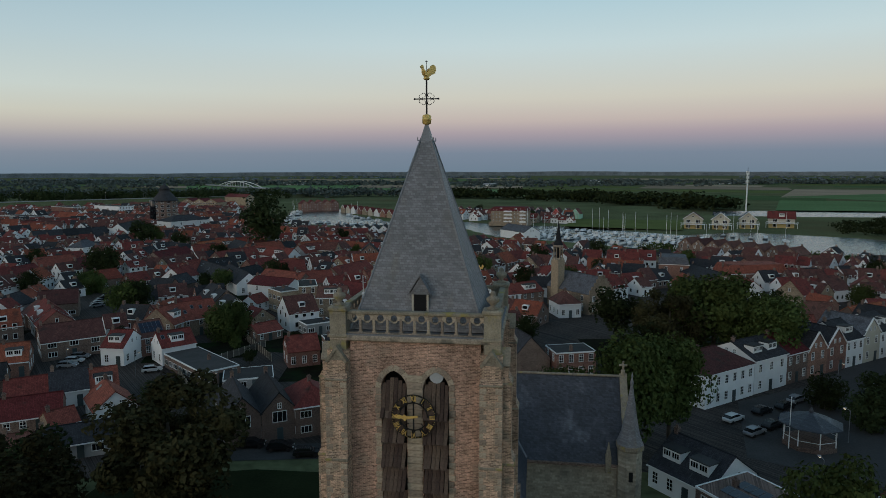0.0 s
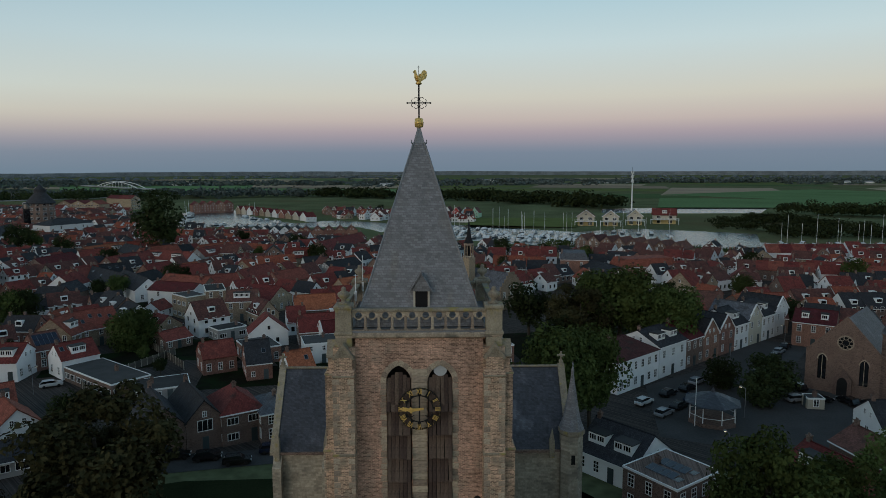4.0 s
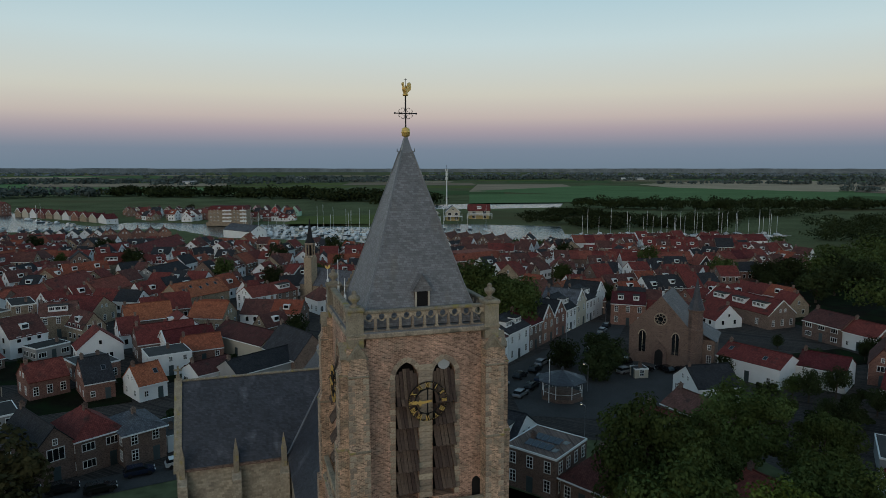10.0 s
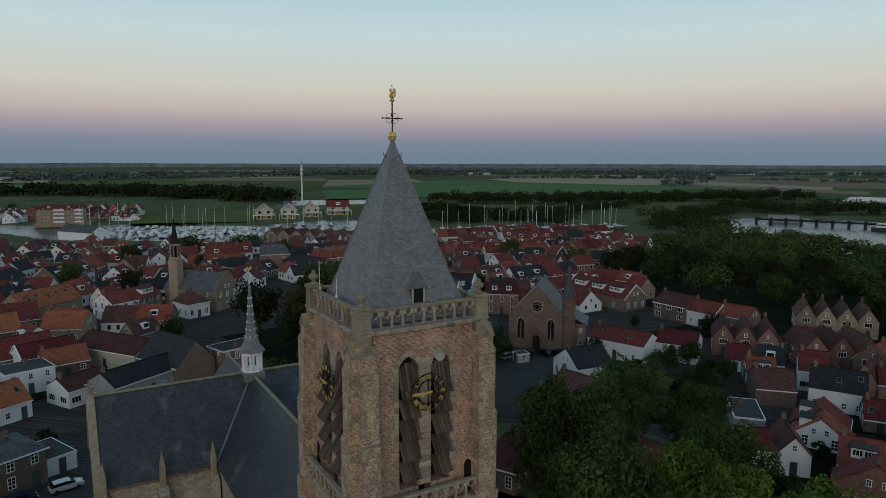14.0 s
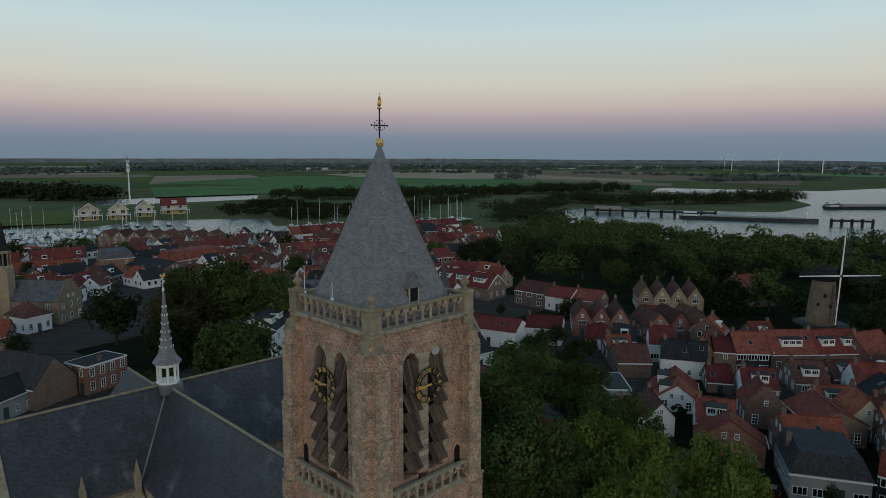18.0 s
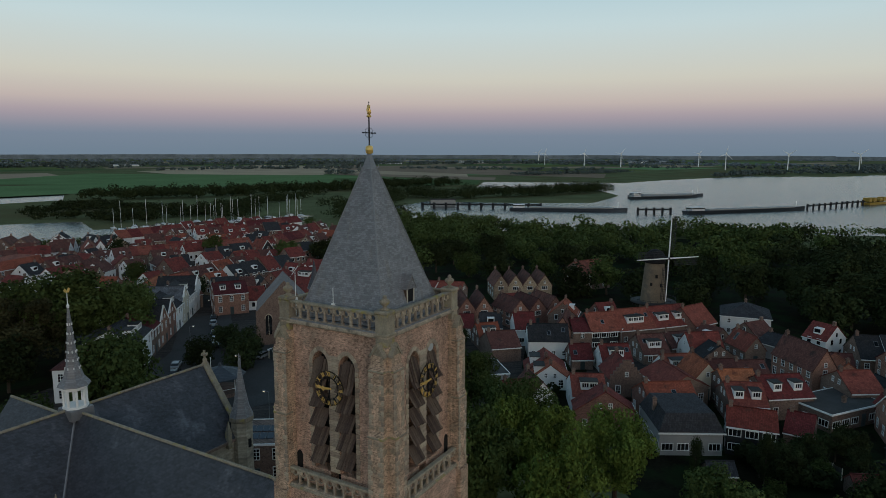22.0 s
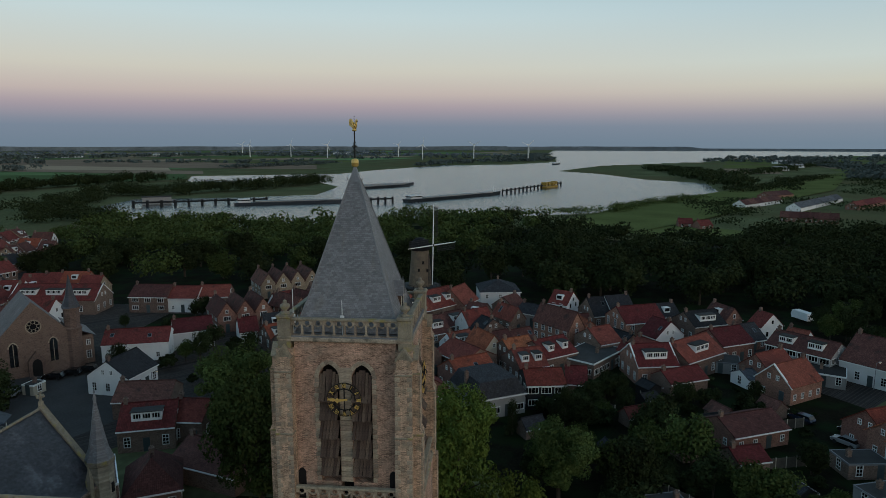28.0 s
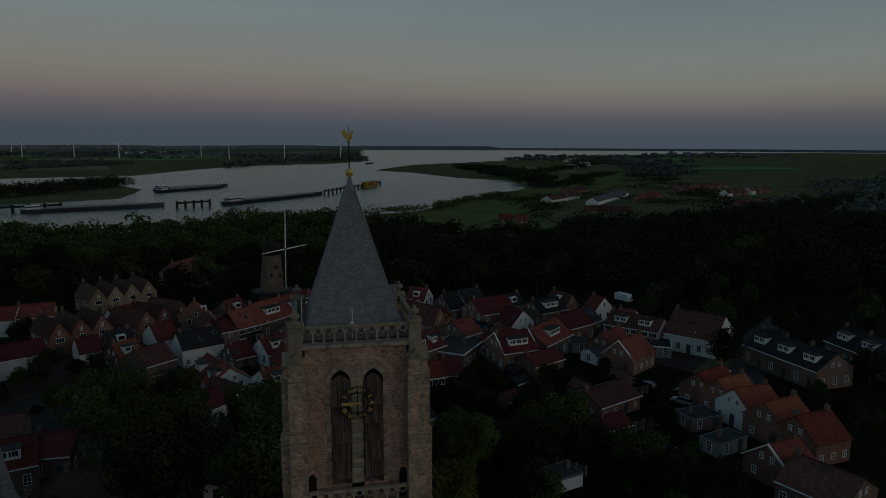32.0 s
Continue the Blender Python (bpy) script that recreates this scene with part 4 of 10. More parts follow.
prism(vane2, [(-0.3, 12.3), (-0.15, 12.5), (0.0, 12.25), (0.2, 12.55), (0.35, 12.4), (0.2, 12.1), (-0.1, 12.05)], -0.03, 0.03)
part("vane", vane2, M["gold"], fleche, "small gilt vane")

# ---- kinds: houses ----
def lattice(bm, xs, zs, solid, y0, y1, slot=0):
    """A plate with openings, in one piece: the cells (i, j) of the grid for which solid() holds."""
    grid = {}

    def at(i, j, y):
        if (i, j, y) not in grid:
            grid[i, j, y] = bm.verts.new((xs[i], y, zs[j]))
        return grid[i, j, y]

    n, m = len(xs) - 1, len(zs) - 1
    full = {(i, j) for i in range(n) for j in range(m) if solid(i, j)}
    for i, j in full:
        bm.faces.new([at(i, j, y0), at(i + 1, j, y0), at(i + 1, j + 1, y0), at(i, j + 1, y0)]).material_index = slot
        for (di, dj), (p, q) in (((-1, 0), ((i, j), (i, j + 1))), ((1, 0), ((i + 1, j + 1), (i + 1, j))), ((0, -1), ((i + 1, j), (i, j))), ((0, 1), ((i, j + 1), (i + 1, j + 1)))):
            if (i + di, j + dj) not in full:
                bm.faces.new([at(*p, y0), at(*q, y0), at(*q, y1), at(*p, y1)]).material_index = slot


def window_mesh(w, h, bars, rows):
    """A window's frame with its glazing bars, and its pane, about the middle of its foot; it looks to -y. Also both in one, for far walls."""
    f, g = 0.10, 0.035

    def lines(n, lo, hi):
        out = [lo, lo + f]
        for k in range(1, n):
            out += [lo + (hi - lo) * k / n - g, lo + (hi - lo) * k / n + g]
        return out + [hi - f, hi]

    xs, zs = lines(bars, -w / 2, w / 2), lines(rows, 0, h)
    made = []
    for joined in (False, True):
        bm = bmesh.new()
        lattice(bm, xs, zs, lambda i, j: i % 2 == 0 or j % 2 == 0, -0.06, 0.02)
        if joined:
            v = [bm.verts.new(p) for p in ((-w / 2, -0.02, 0), (w / 2, -0.02, 0), (w / 2, -0.02, h), (-w / 2, -0.02, h))]
            bm.faces.new(v).material_index = 1
        data = bpy.data.meshes.new("window")
        bm.to_mesh(data)
        bm.free()
        data.materials.append(M["white"])
        data.materials.append(M["glass"])
        made.append(data)
    bm = bmesh.new()
    box(bm, -w / 2 + 0.05, w / 2 - 0.05, -0.02, 0.01, 0.05, h - 0.05)
    pane = bpy.data.meshes.new("pane")
    bm.to_mesh(pane)
    bm.free()
    pane.materials.append(M["glass"])
    return made[0], pane, made[1]


WINDOWS = {"tall": window_mesh(1.05, 1.75, 2, 3), "small": window_mesh(0.85, 1.2, 2, 2), "wide": window_mesh(1.9, 1.25, 3, 1), "dormer": window_mesh(1.3, 0.95, 3, 1), "attic": window_mesh(0.7, 1.0, 2, 2), "shop": window_mesh(2.4, 1.9, 3, 1)}
bm = bmesh.new()
box(bm, -0.5, 0.5, -0.07, 0.03, 0, 2.3)
DOOR = bpy.data.meshes.new("door")
bm.to_mesh(DOOR)
bm.free()
DOOR.materials.append(material("door_paint", (0.05, 0.07, 0.075), 0.5, vary=0.4))
bm = bmesh.new()
box(bm, -0.3, 0.3, -0.3, 0.3, -1.2, 0.9)
box(bm, -0.36, 0.36, -0.36, 0.36, 0.75, 0.9)
box(bm, -0.18, -0.02, -0.1, 0.1, 0.9, 1.2)
box(bm, 0.03, 0.19, -0.1, 0.1, 0.9, 1.15)
CHIMNEY = bpy.data.meshes.new("chimney")
bm.to_mesh(CHIMNEY)
bm.free()
CHIMNEY.materials.append(M["brown_brick"])
bm = bmesh.new()
box(bm, -0.42, 0.42, -0.6, 0.6, 0, 0.07)
box(bm, -0.34, 0.34, -0.52, 0.52, 0.07, 0.085, slot=1)
SKYLIGHT = bpy.data.meshes.new("skylight")
bm.to_mesh(SKYLIGHT)
bm.free()
SKYLIGHT.materials.append(M["lead"])
SKYLIGHT.materials.append(M["glass"])
bm = bmesh.new()
box(bm, -0.48, 0.48, -0.82, 0.82, 0, 0.06, slot=1)
for v_ in (-0.49, 0.47):
    box(bm, v_, v_ + 0.02, -0.83, 0.83, 0, 0.07)
SOLAR = bpy.data.meshes.new("solar_panel")
bm.to_mesh(SOLAR)
bm.free()
SOLAR.materials.append(M["lead"])
SOLAR.materials.append(M["solar"])


def dormer_meshes(w):
    bm = bmesh.new()
    box(bm, -w / 2, w / 2, -0.9, 1.2, -1.0, 1.25)
    cheek = bpy.data.meshes.new("dormer")
    bm.to_mesh(cheek)
    bm.free()
    cheek.materials.append(M["white"])
    bm = bmesh.new()
    box(bm, -w / 2 - 0.15, w / 2 + 0.15, -1.05, 1.2, 1.25, 1.38)
    cap = bpy.data.meshes.new("dormer_roof")
    bm.to_mesh(cap)
    bm.free()
    cap.materials.append(M["felt"])
    return cheek, cap


DORMER = {1: dormer_meshes(1.6), 2: dormer_meshes(3.0), 3: dormer_meshes(4.6)}
HEART = Vector((-25, 10, 0))
FOOT = []
COLOUR = {"red_tile": "red pantiles", "orange_tile": "orange pantiles", "brown_tile": "brown tiles", "black_tile": "dark tiles", "slate_tile": "grey slates", "felt": "flat grey roofing felt",
          "red_brick": "red brick", "brown_brick": "dark brown brick", "tan_brick": "tan brick", "plaster": "white rendered", "cream": "cream rendered", "grey": "grey rendered", "black_wood": "black tarred board",
          "pink": "pink boarded", "mint": "mint green boarded", "blue": "pale blue boarded", "church_stone": "grey stone", "scarlet": "red boarded"}


def set_window(kind, parent, m, near):
    if near:
        ob = reuse("window", WINDOWS[kind][0], parent, m)
        reuse("pane", WINDOWS[kind][1], ob, Matrix())
    else:
        reuse("window", WINDOWS[kind][2], parent, m)


def house(x, y, yaw, w, d, eave, ridge, wall="red_brick", roof="red_tile", kind="e", dormers=0, chimneys=1, sky=0, solar=0, win="tall", plain=False, name="house", step=2.1, group="houses of the old town", coping=False, parapet=0.0):
    """A house whose front, w wide, looks to its own -y; it reaches d back. kind: e, eaves to the front; g, gable to the front; h, hipped; f, flat; s, stepped gable to the front; m, mansard."""
    words = {"e": "gabled", "g": "front-gabled", "h": "hipped-roof", "f": "flat-roofed", "s": "step-gabled", "m": "mansard-roofed"}[kind]
    label = f"{COLOUR[wall]} {words} {name.replace('_', ' ')} under {COLOUR[roof]}" + (" with dormers" if dormers else "") + (" and solar panels" if solar else "")
    eave, ridge = eave * 0.88, ridge * 0.88
    place = pose(x, y, 0, 0, 0, yaw)
    top = thing(name, place, label, name.replace("_", " ") if name != "house" else "house", group)
    to_heart = place.inverted() @ HEART
    away_ = math.hypot(x - HEART.x, y - HEART.y)
    near = away_ < 95
    FOOT.append([place @ Vector(c) for c in ((-w / 2, 0, 0), (w / 2, 0, 0), (w / 2, d, 0), (-w / 2, d, 0))])
    along = kind in "efm" or (kind == "h" and w >= d)
    # body
    bm = bmesh.new()
    box(bm, -w / 2, w / 2, 0, d, -1.0, eave + (parapet if kind == "f" else 0))
    swap = Matrix(((0, 1, 0, 0), (1, 0, 0, 0), (0, 0, 1, 0), (0, 0, 0, 1)))
    if kind == "e":
        for s in (-w / 2, w / 2 - 0.25):
            prism(bm, [(0.0, eave - 0.01), (d / 2, ridge - 0.08), (d, eave - 0.01)], s, s + 0.25, m=swap)
    elif kind == "g":
        for s in (0, d - 0.25):
            prism(bm, [(-w / 2, eave - 0.01), (0, ridge - 0.08), (w / 2, eave - 0.01)], s, s + 0.25)
    elif kind == "s":
        n = 5
        pts = []
        for i in range(n):
            xx, zz = -w / 2 + i * w / 2 / n * 0.92, eave + (ridge + 0.5 - eave) * (i + 1) / n
            pts += [(xx, zz - (ridge + 0.5 - eave) / n), (xx, zz)]
        prism(bm, [*pts, *[(-a, b) for a, b in pts[::-1]]], -0.02, 0.35)
        prism(bm, [(-w / 2, eave), (0, ridge - 0.08), (w / 2, eave)], d - 0.25, d)
    part("wall", bm, M[wall], top)
    # roof
    o = 0.3
    bm = bmesh.new()
    if kind == "e":
        sl = (ridge - eave) / (d / 2)
        slab(bm, [(-w / 2 - 0.1, -o, eave - o * sl), (w / 2 + 0.1, -o, eave - o * sl), (w / 2 + 0.1, d / 2, ridge), (-w / 2 - 0.1, d / 2, ridge)], 0.14)
        slab(bm, [(w / 2 + 0.1, d + o, eave - o * sl), (-w / 2 - 0.1, d + o, eave - o * sl), (-w / 2 - 0.1, d / 2, ridge), (w / 2 + 0.1, d / 2, ridge)], 0.14)
        bar(bm, (-w / 2 - 0.1, d / 2, ridge), (w / 2 + 0.1, d / 2, ridge), 0.13, 5)
    elif kind in "gs":
        sl = (ridge - eave) / (w / 2)
        f0 = 0.3 if kind == "s" else -0.15
        slab(bm, [(w / 2 + o, f0, eave - o * sl), (w / 2 + o, d + 0.1, eave - o * sl), (0, d + 0.1, ridge), (0, f0, ridge)], 0.14)
        slab(bm, [(-w / 2 - o, d + 0.1, eave - o * sl), (-w / 2 - o, f0, eave - o * sl), (0, f0, ridge), (0, d + 0.1, ridge)], 0.14)
        bar(bm, (0, f0, ridge), (0, d + 0.1, ridge), 0.13, 5)
    elif kind == "h":
        if w >= d:
            r0, r1 = Vector((-w / 2 + d / 2 * 0.9, d / 2, ridge)), Vector((w / 2 - d / 2 * 0.9, d / 2, ridge))
        else:
            r0, r1 = Vector((0, w / 2 * 0.9, ridge)), Vector((0, d - w / 2 * 0.9, ridge))
        a, b, c, e = (Vector(v) for v in ((-w / 2 - o, -o, eave - 0.1), (w / 2 + o, -o, eave - 0.1), (w / 2 + o, d + o, eave - 0.1), (-w / 2 - o, d + o, eave - 0.1)))
        if w >= d:
            for q in ((a, b, r1, r0), (c, e, r0, r1), (b, c, r1), (e, a, r0)):
                slab(bm, q, 0.12)
        else:
            for q in ((b, c, r1, r0), (e, a, r0, r1), (a, b, r0), (c, e, r1)):
                slab(bm, q, 0.12)
        bar(bm, r0, r1, 0.13, 5)
    elif kind == "m":
        a, b, c, e = (Vector(v) for v in ((-w / 2 - 0.2, -0.2, eave), (w / 2 + 0.2, -0.2, eave), (w / 2 + 0.2, d + 0.2, eave), (-w / 2 - 0.2, d + 0.2, eave)))
        i_ = 1.1
        f_, g_, h_, k_ = (Vector(v) for v in ((-w / 2 + i_, i_, ridge), (w / 2 - i_, i_, ridge), (w / 2 - i_, d - i_, ridge), (-w / 2 + i_, d - i_, ridge)))
        for q in ((a, b, g_, f_), (b, c, h_, g_), (c, e, k_, h_), (e, a, f_, k_), (f_, g_, h_, k_)):
            slab(bm, q, 0.1)
    else:
        box(bm, -w / 2 + 0.12, w / 2 - 0.12, 0.12, d - 0.12, eave - 0.1, eave + 0.04)
    part("roof", bm, M[roof], top)
    # gutter boards and copings
    bm = bmesh.new()
    if kind == "f":
        for x0, x1, y0, y1 in ((-w / 2 - 0.06, w / 2 + 0.06, -0.06, 0.1), (-w / 2 - 0.06, w / 2 + 0.06, d - 0.1, d + 0.06), (-w / 2 - 0.06, -w / 2 + 0.1, 0.1, d - 0.1), (w / 2 - 0.1, w / 2 + 0.06, 0.1, d - 0.1)):
            box(bm, x0, x1, y0, y1, eave + parapet - 0.22, eave + parapet + 0.08)
        part("roof_edge", bm, M["lead"] if name == "shed" else M["white"], top, "grey metal roof edge" if name == "shed" else "white roof edge")
    elif kind == "e" and away_ < 200:
        sl = (ridge - eave) / (d / 2)
        box(bm, -w / 2 - 0.1, w / 2 + 0.1, -o - 0.12, -o + 0.03, eave - o * sl - 0.24, eave - o * sl - 0.06)
        part("gutter", bm, M["white"], top)
    elif kind in "hm":
        box(bm, -w / 2 - 0.36, w / 2 + 0.36, -0.42, -0.24, eave - 0.3, eave - 0.1)
        part("gutter", bm, M["white"], top)
    else:
        bm.free()
    if coping and kind == "g":
        bm = bmesh.new()
        for s in (-1, 1):
            prism(bm, [(s * (w / 2 + 0.25), eave - 0.28), (0, ridge + 0.18), (0, ridge - 0.1), (s * (w / 2 + 0.25), eave - 0.52)], -0.24, 0.1)
        part("verge", bm, M["white"], top, "white verge board")
    if coping and kind == "e":
        for s in (-w / 2 - 0.16, w / 2 - 0.1):
            bm = bmesh.new()
            for q in (0, 1):
                yy = (0 - 0.25, d / 2) if q == 0 else (d + 0.25, d / 2)
                prism(bm, [(yy[0], eave - 0.28), (yy[1], ridge + 0.18), (yy[1], ridge - 0.1), (yy[0], eave - 0.52)], s, s + 0.26, m=swap)
            part("verge", bm, M["white"], top, "white verge board")
    # windows on the sides that can be seen
    if not plain:
        storeys = max(1, round(eave / 3.0))
        sides = ((w, pose(0, 0, 0), to_heart.y < 0), (w, pose(0, d, 0, 0, 0, 180), to_heart.y > d), (d, pose(-w / 2, d / 2, 0, 0, 0, -90), to_heart.x < -w / 2), (d, pose(w / 2, d / 2, 0, 0, 0, 90), to_heart.x > w / 2))
        best_side = min(range(4), key=lambda i: (sides[i][1].inverted() @ to_heart).y)
        for number, (length, m, seen) in enumerate(sides):
            if not seen or (away_ > 230 and number != best_side):
                continue
            gable_side = (kind in "gs" and number < 2) or (kind == "e" and number > 1)
            n = max(1, int((length - 0.6) / (step if not gable_side else step * 1.25)))
            kind_w = win
            width = {"tall": 1.05, "small": 0.85, "wide": 1.9, "shop": 2.4}[kind_w]
            n = min(n, max(1, int((length - 0.4) / (width + 0.3))), 8 if away_ < 140 else 3 if away_ < 210 else 2 if away_ < 280 else 5 if name == "apartment_building" else 2)
            for s in range(storeys):
                z = 0.85 + s * (eave - 0.3) / storeys
                hh = {"tall": 1.75, "small": 1.2, "wide": 1.25, "shop": 1.9}[kind_w]
                if z + hh > eave - 0.1:
                    z = max(0.5, eave - 0.15 - hh)
                for i in range(n):
                    xx = (i + 0.5 - n / 2) * length / n
                    if s == 0 and number == 0 and i == n // 2 and away_ < 200:
                        reuse("door", DOOR, top, m @ pose(xx, 0, 0.02))
                        continue
                    set_window(kind_w, top, m @ pose(xx, 0, z), near)
            if gable_side and ridge - eave > 2.2:
                for xx in ((0,) if length < 7 else (-0.9, 0.9)):
                    set_window("attic", top, m @ pose(xx, -0.02 if kind == "s" else 0, eave + 0.25), near)
    # things on the roof
    r = random.Random(int(abs(x) * 31 + abs(y) * 17))
    run = d / 2 if along else w / 2
    if kind in "eg":
        sl = (ridge - eave) / run
        tilt = math.degrees(math.atan(sl))
        slopes = [pose(0, 0, 0), pose(0, d, 0, 0, 0, 180)] if kind == "e" else [pose(-w / 2, d / 2, 0, 0, 0, -90), pose(w / 2, d / 2, 0, 0, 0, 90)]
        order = sorted(slopes, key=lambda m: (m.inverted() @ to_heart).y)
        best = order[0]
        length = w if kind == "e" else d
        if dormers:
            cheek, cap = DORMER[1 if length / dormers < 5 else 2 if length / dormers < 8 else 3]
            for i in range(dormers):
                xx = (i + 0.5 - dormers / 2) * length / dormers * 0.9
                ob = reuse("dormer", cheek, top, best @ pose(xx, run * 0.38 + 0.35, eave + sl * run * 0.38 - 0.1))
                reuse("dormer_roof", cap, ob, Matrix())
                for j in range(1 if cheek is DORMER[1][0] else 2 if cheek is DORMER[2][0] else 3):
                    k = 1 if cheek is DORMER[1][0] else 2 if cheek is DORMER[2][0] else 3
                    wi = reuse("window", WINDOWS["dormer"][2], ob, pose((j + 0.5 - k / 2) * 1.42, -0.9, 0.15))
        for i in range(sky):
            xx = r.uniform(-0.4, 0.4) * length if sky < 3 else (i + 0.5 - sky / 2) * length / sky * 0.85
            q = 0.62 if dormers else r.uniform(0.4, 0.65)
            reuse("skylight", SKYLIGHT, top, best @ pose(xx, run * q, eave + sl * run * q + 0.02, tilt, 0, 0))
        for i in range(solar):
            cols = max(1, (solar + 1) // 2)
            xx, q = (i % cols + 0.5 - cols / 2) * 1.02, 0.38 if i < cols else 0.38 + 1.75 * math.cos(radians(tilt)) / run
            reuse("solar_panel", SOLAR, top, best @ pose(xx, run * q, eave + sl * run * q + 0.05, tilt, 0, 0))
    for i in range(chimneys):
        if kind == "f":
            reuse("chimney", CHIMNEY, top, pose(r.uniform(-0.3, 0.3) * w, d * r.uniform(0.3, 0.7), eave + 0.2))
        elif along:
            reuse("chimney", CHIMNEY, top, pose((w / 2 - 0.6) * (1 if i else -1) * (0.45 if kind == "h" else 1), d / 2, ridge - 0.1))
        else:
            reuse("chimney", CHIMNEY, top, pose(0, (d - 0.8 if i == 0 else 1.0) if kind != "h" else d / 2, ridge - 0.1))
    return top


# ---- kinds: trees ----
def crown_mesh(name, seed, n, size, lobes, mat, tall=1.0, shape="round"):
    """Leaves in clumps over many lobes: uneven outline, with gaps. About 1 wide in radius, its middle at z 0."""
    g = np.random.default_rng(seed)
    c = g.normal(size=(lobes, 3))
    c /= np.linalg.norm(c, axis=1)[:, None]
    c *= g.uniform(0.35, 0.78, (lobes, 1))
    if shape == "tall":
        c[:, 2] *= 1.0
        c[:, :2] *= (1.05 - 0.55 * (c[:, 2:3] + 0.7) / 1.4)
    rad = g.uniform(0.20, 0.42, lobes)
    if shape == "lobed":
        c *= g.uniform(1.0, 1.12, (lobes, 1))
        rad = g.uniform(0.13, 0.28, lobes)
    which = g.integers(0, lobes, n)
    d = g.normal(size=(n, 3))
    d /= np.linalg.norm(d, axis=1)[:, None]
    p = c[which] + d * (rad[which] * g.uniform(0.55, 1.06, n) ** 0.6)[:, None]
    p[:, 2] *= tall
    nrm = d + g.normal(size=(n, 3)) * 0.55 + np.array([0, 0, 0.35])
    nrm /= np.linalg.norm(nrm, axis=1)[:, None]
    u = np.cross(nrm, g.normal(size=(n, 3)))
    u /= np.linalg.norm(u, axis=1)[:, None]
    v = np.cross(nrm, u)
    s = (size * g.uniform(0.6, 1.3, n))[:, None]
    quad = np.stack([p - u * s, p - v * s * 0.7 + nrm * s * 0.2, p + u * s, p + v * s * 0.7 + nrm * s * 0.2], 1).reshape(-1, 3)
    m = bpy.data.meshes.new(name)
    m.from_pydata(quad.tolist(), [], (np.arange(n * 4).reshape(-1, 4)).tolist())
    m.materials.append(mat)
    return m


def trunk_mesh(seed, limbs=6, r=0.045):
    rng = random.Random(seed)
    bm = bmesh.new()
    bar(bm, (0, 0, -1.75), (0.02, 0.02, -0.7), r * 1.3, 8, r2=r)
    bar(bm, (0.02, 0.02, -0.7), (0.0, 0.05, 0.35), r, 7, r2=r * 0.4)
    for i in range(limbs):
        a = 2 * math.pi * i / limbs + rng.uniform(-0.3, 0.3)
        z = rng.uniform(-0.75, -0.1)
        k = rng.uniform(0.4, 0.62)
        mid = Vector((math.cos(a) * k * 0.5, math.sin(a) * k * 0.5, z + 0.28))
        bar(bm, (0.02, 0.02, z), mid, r * 0.5, 5, r2=r * 0.35)
        bar(bm, mid, mid + Vector((math.cos(a + 0.3) * k * 0.5, math.sin(a + 0.3) * k * 0.5, rng.uniform(0.1, 0.4))), r * 0.35, 5, r2=r * 0.1)
    m = bpy.data.meshes.new("trunk")
    bm.to_mesh(m)
    bm.free()
    m.materials.append(M["bark"])
    return m


TRUNKS = [trunk_mesh(i) for i in range(4)]
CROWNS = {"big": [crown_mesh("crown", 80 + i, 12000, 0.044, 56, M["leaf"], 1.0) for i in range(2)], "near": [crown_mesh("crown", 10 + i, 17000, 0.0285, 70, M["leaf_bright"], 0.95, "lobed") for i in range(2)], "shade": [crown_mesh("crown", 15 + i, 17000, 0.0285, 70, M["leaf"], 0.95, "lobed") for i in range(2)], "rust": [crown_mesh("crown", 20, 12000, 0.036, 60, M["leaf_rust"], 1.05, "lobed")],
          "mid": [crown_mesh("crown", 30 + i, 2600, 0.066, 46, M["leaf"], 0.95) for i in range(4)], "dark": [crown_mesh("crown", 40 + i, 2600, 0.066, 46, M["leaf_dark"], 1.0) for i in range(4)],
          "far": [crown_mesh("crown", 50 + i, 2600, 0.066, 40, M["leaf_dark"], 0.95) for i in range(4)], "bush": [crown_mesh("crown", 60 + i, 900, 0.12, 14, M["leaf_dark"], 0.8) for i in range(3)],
          "conifer": [crown_mesh("crown", 70, 5000, 0.05, 30, M["leaf_dark"], 2.2, "tall")]}
tree_count = [0]


def tree(x, y, r, h, kind="mid", name="tree", label="", z0=0.0, group="trees of the town"):
    """A tree whose crown has radius r and whose top is at h."""
    tree_count[0] += 1
    i = tree_count[0]
    pick = CROWNS[kind]
    words = {"big": "large dark green tree among the houses", "near": "large leafy tree with bright green crown", "shade": "large leafy tree with deep green crown", "rust": "large chestnut tree with browning leaves", "mid": "broad green deciduous tree", "dark": "dense dark green deciduous tree",
             "far": "dark distant deciduous tree", "bush": "low rounded green shrub", "conifer": "slender dark green conifer"}[kind]
    top = thing(name, pose(x, y, z0, 0, 0, (i * 67) % 360), label or words, name, group)
    tall = (h - z0) / 2 if name == "shrub" else max(r * 0.9, (h - z0) * 0.42)
    if kind == "conifer":
        tall = (h - z0) / 4.2
    mid = (h - z0) - tall if kind != "conifer" else (h - z0) * 0.5
    ob = reuse("crown", pick[i % len(pick)], top, pose(0, 0, mid) @ Matrix.Diagonal((r, r, tall, 1)))
    if name != "shrub":
        reuse("trunk", TRUNKS[i % 4], top, pose(0, 0, mid) @ Matrix.Diagonal((r, r, max(mid / 1.75, 0.1), 1)))
    return top

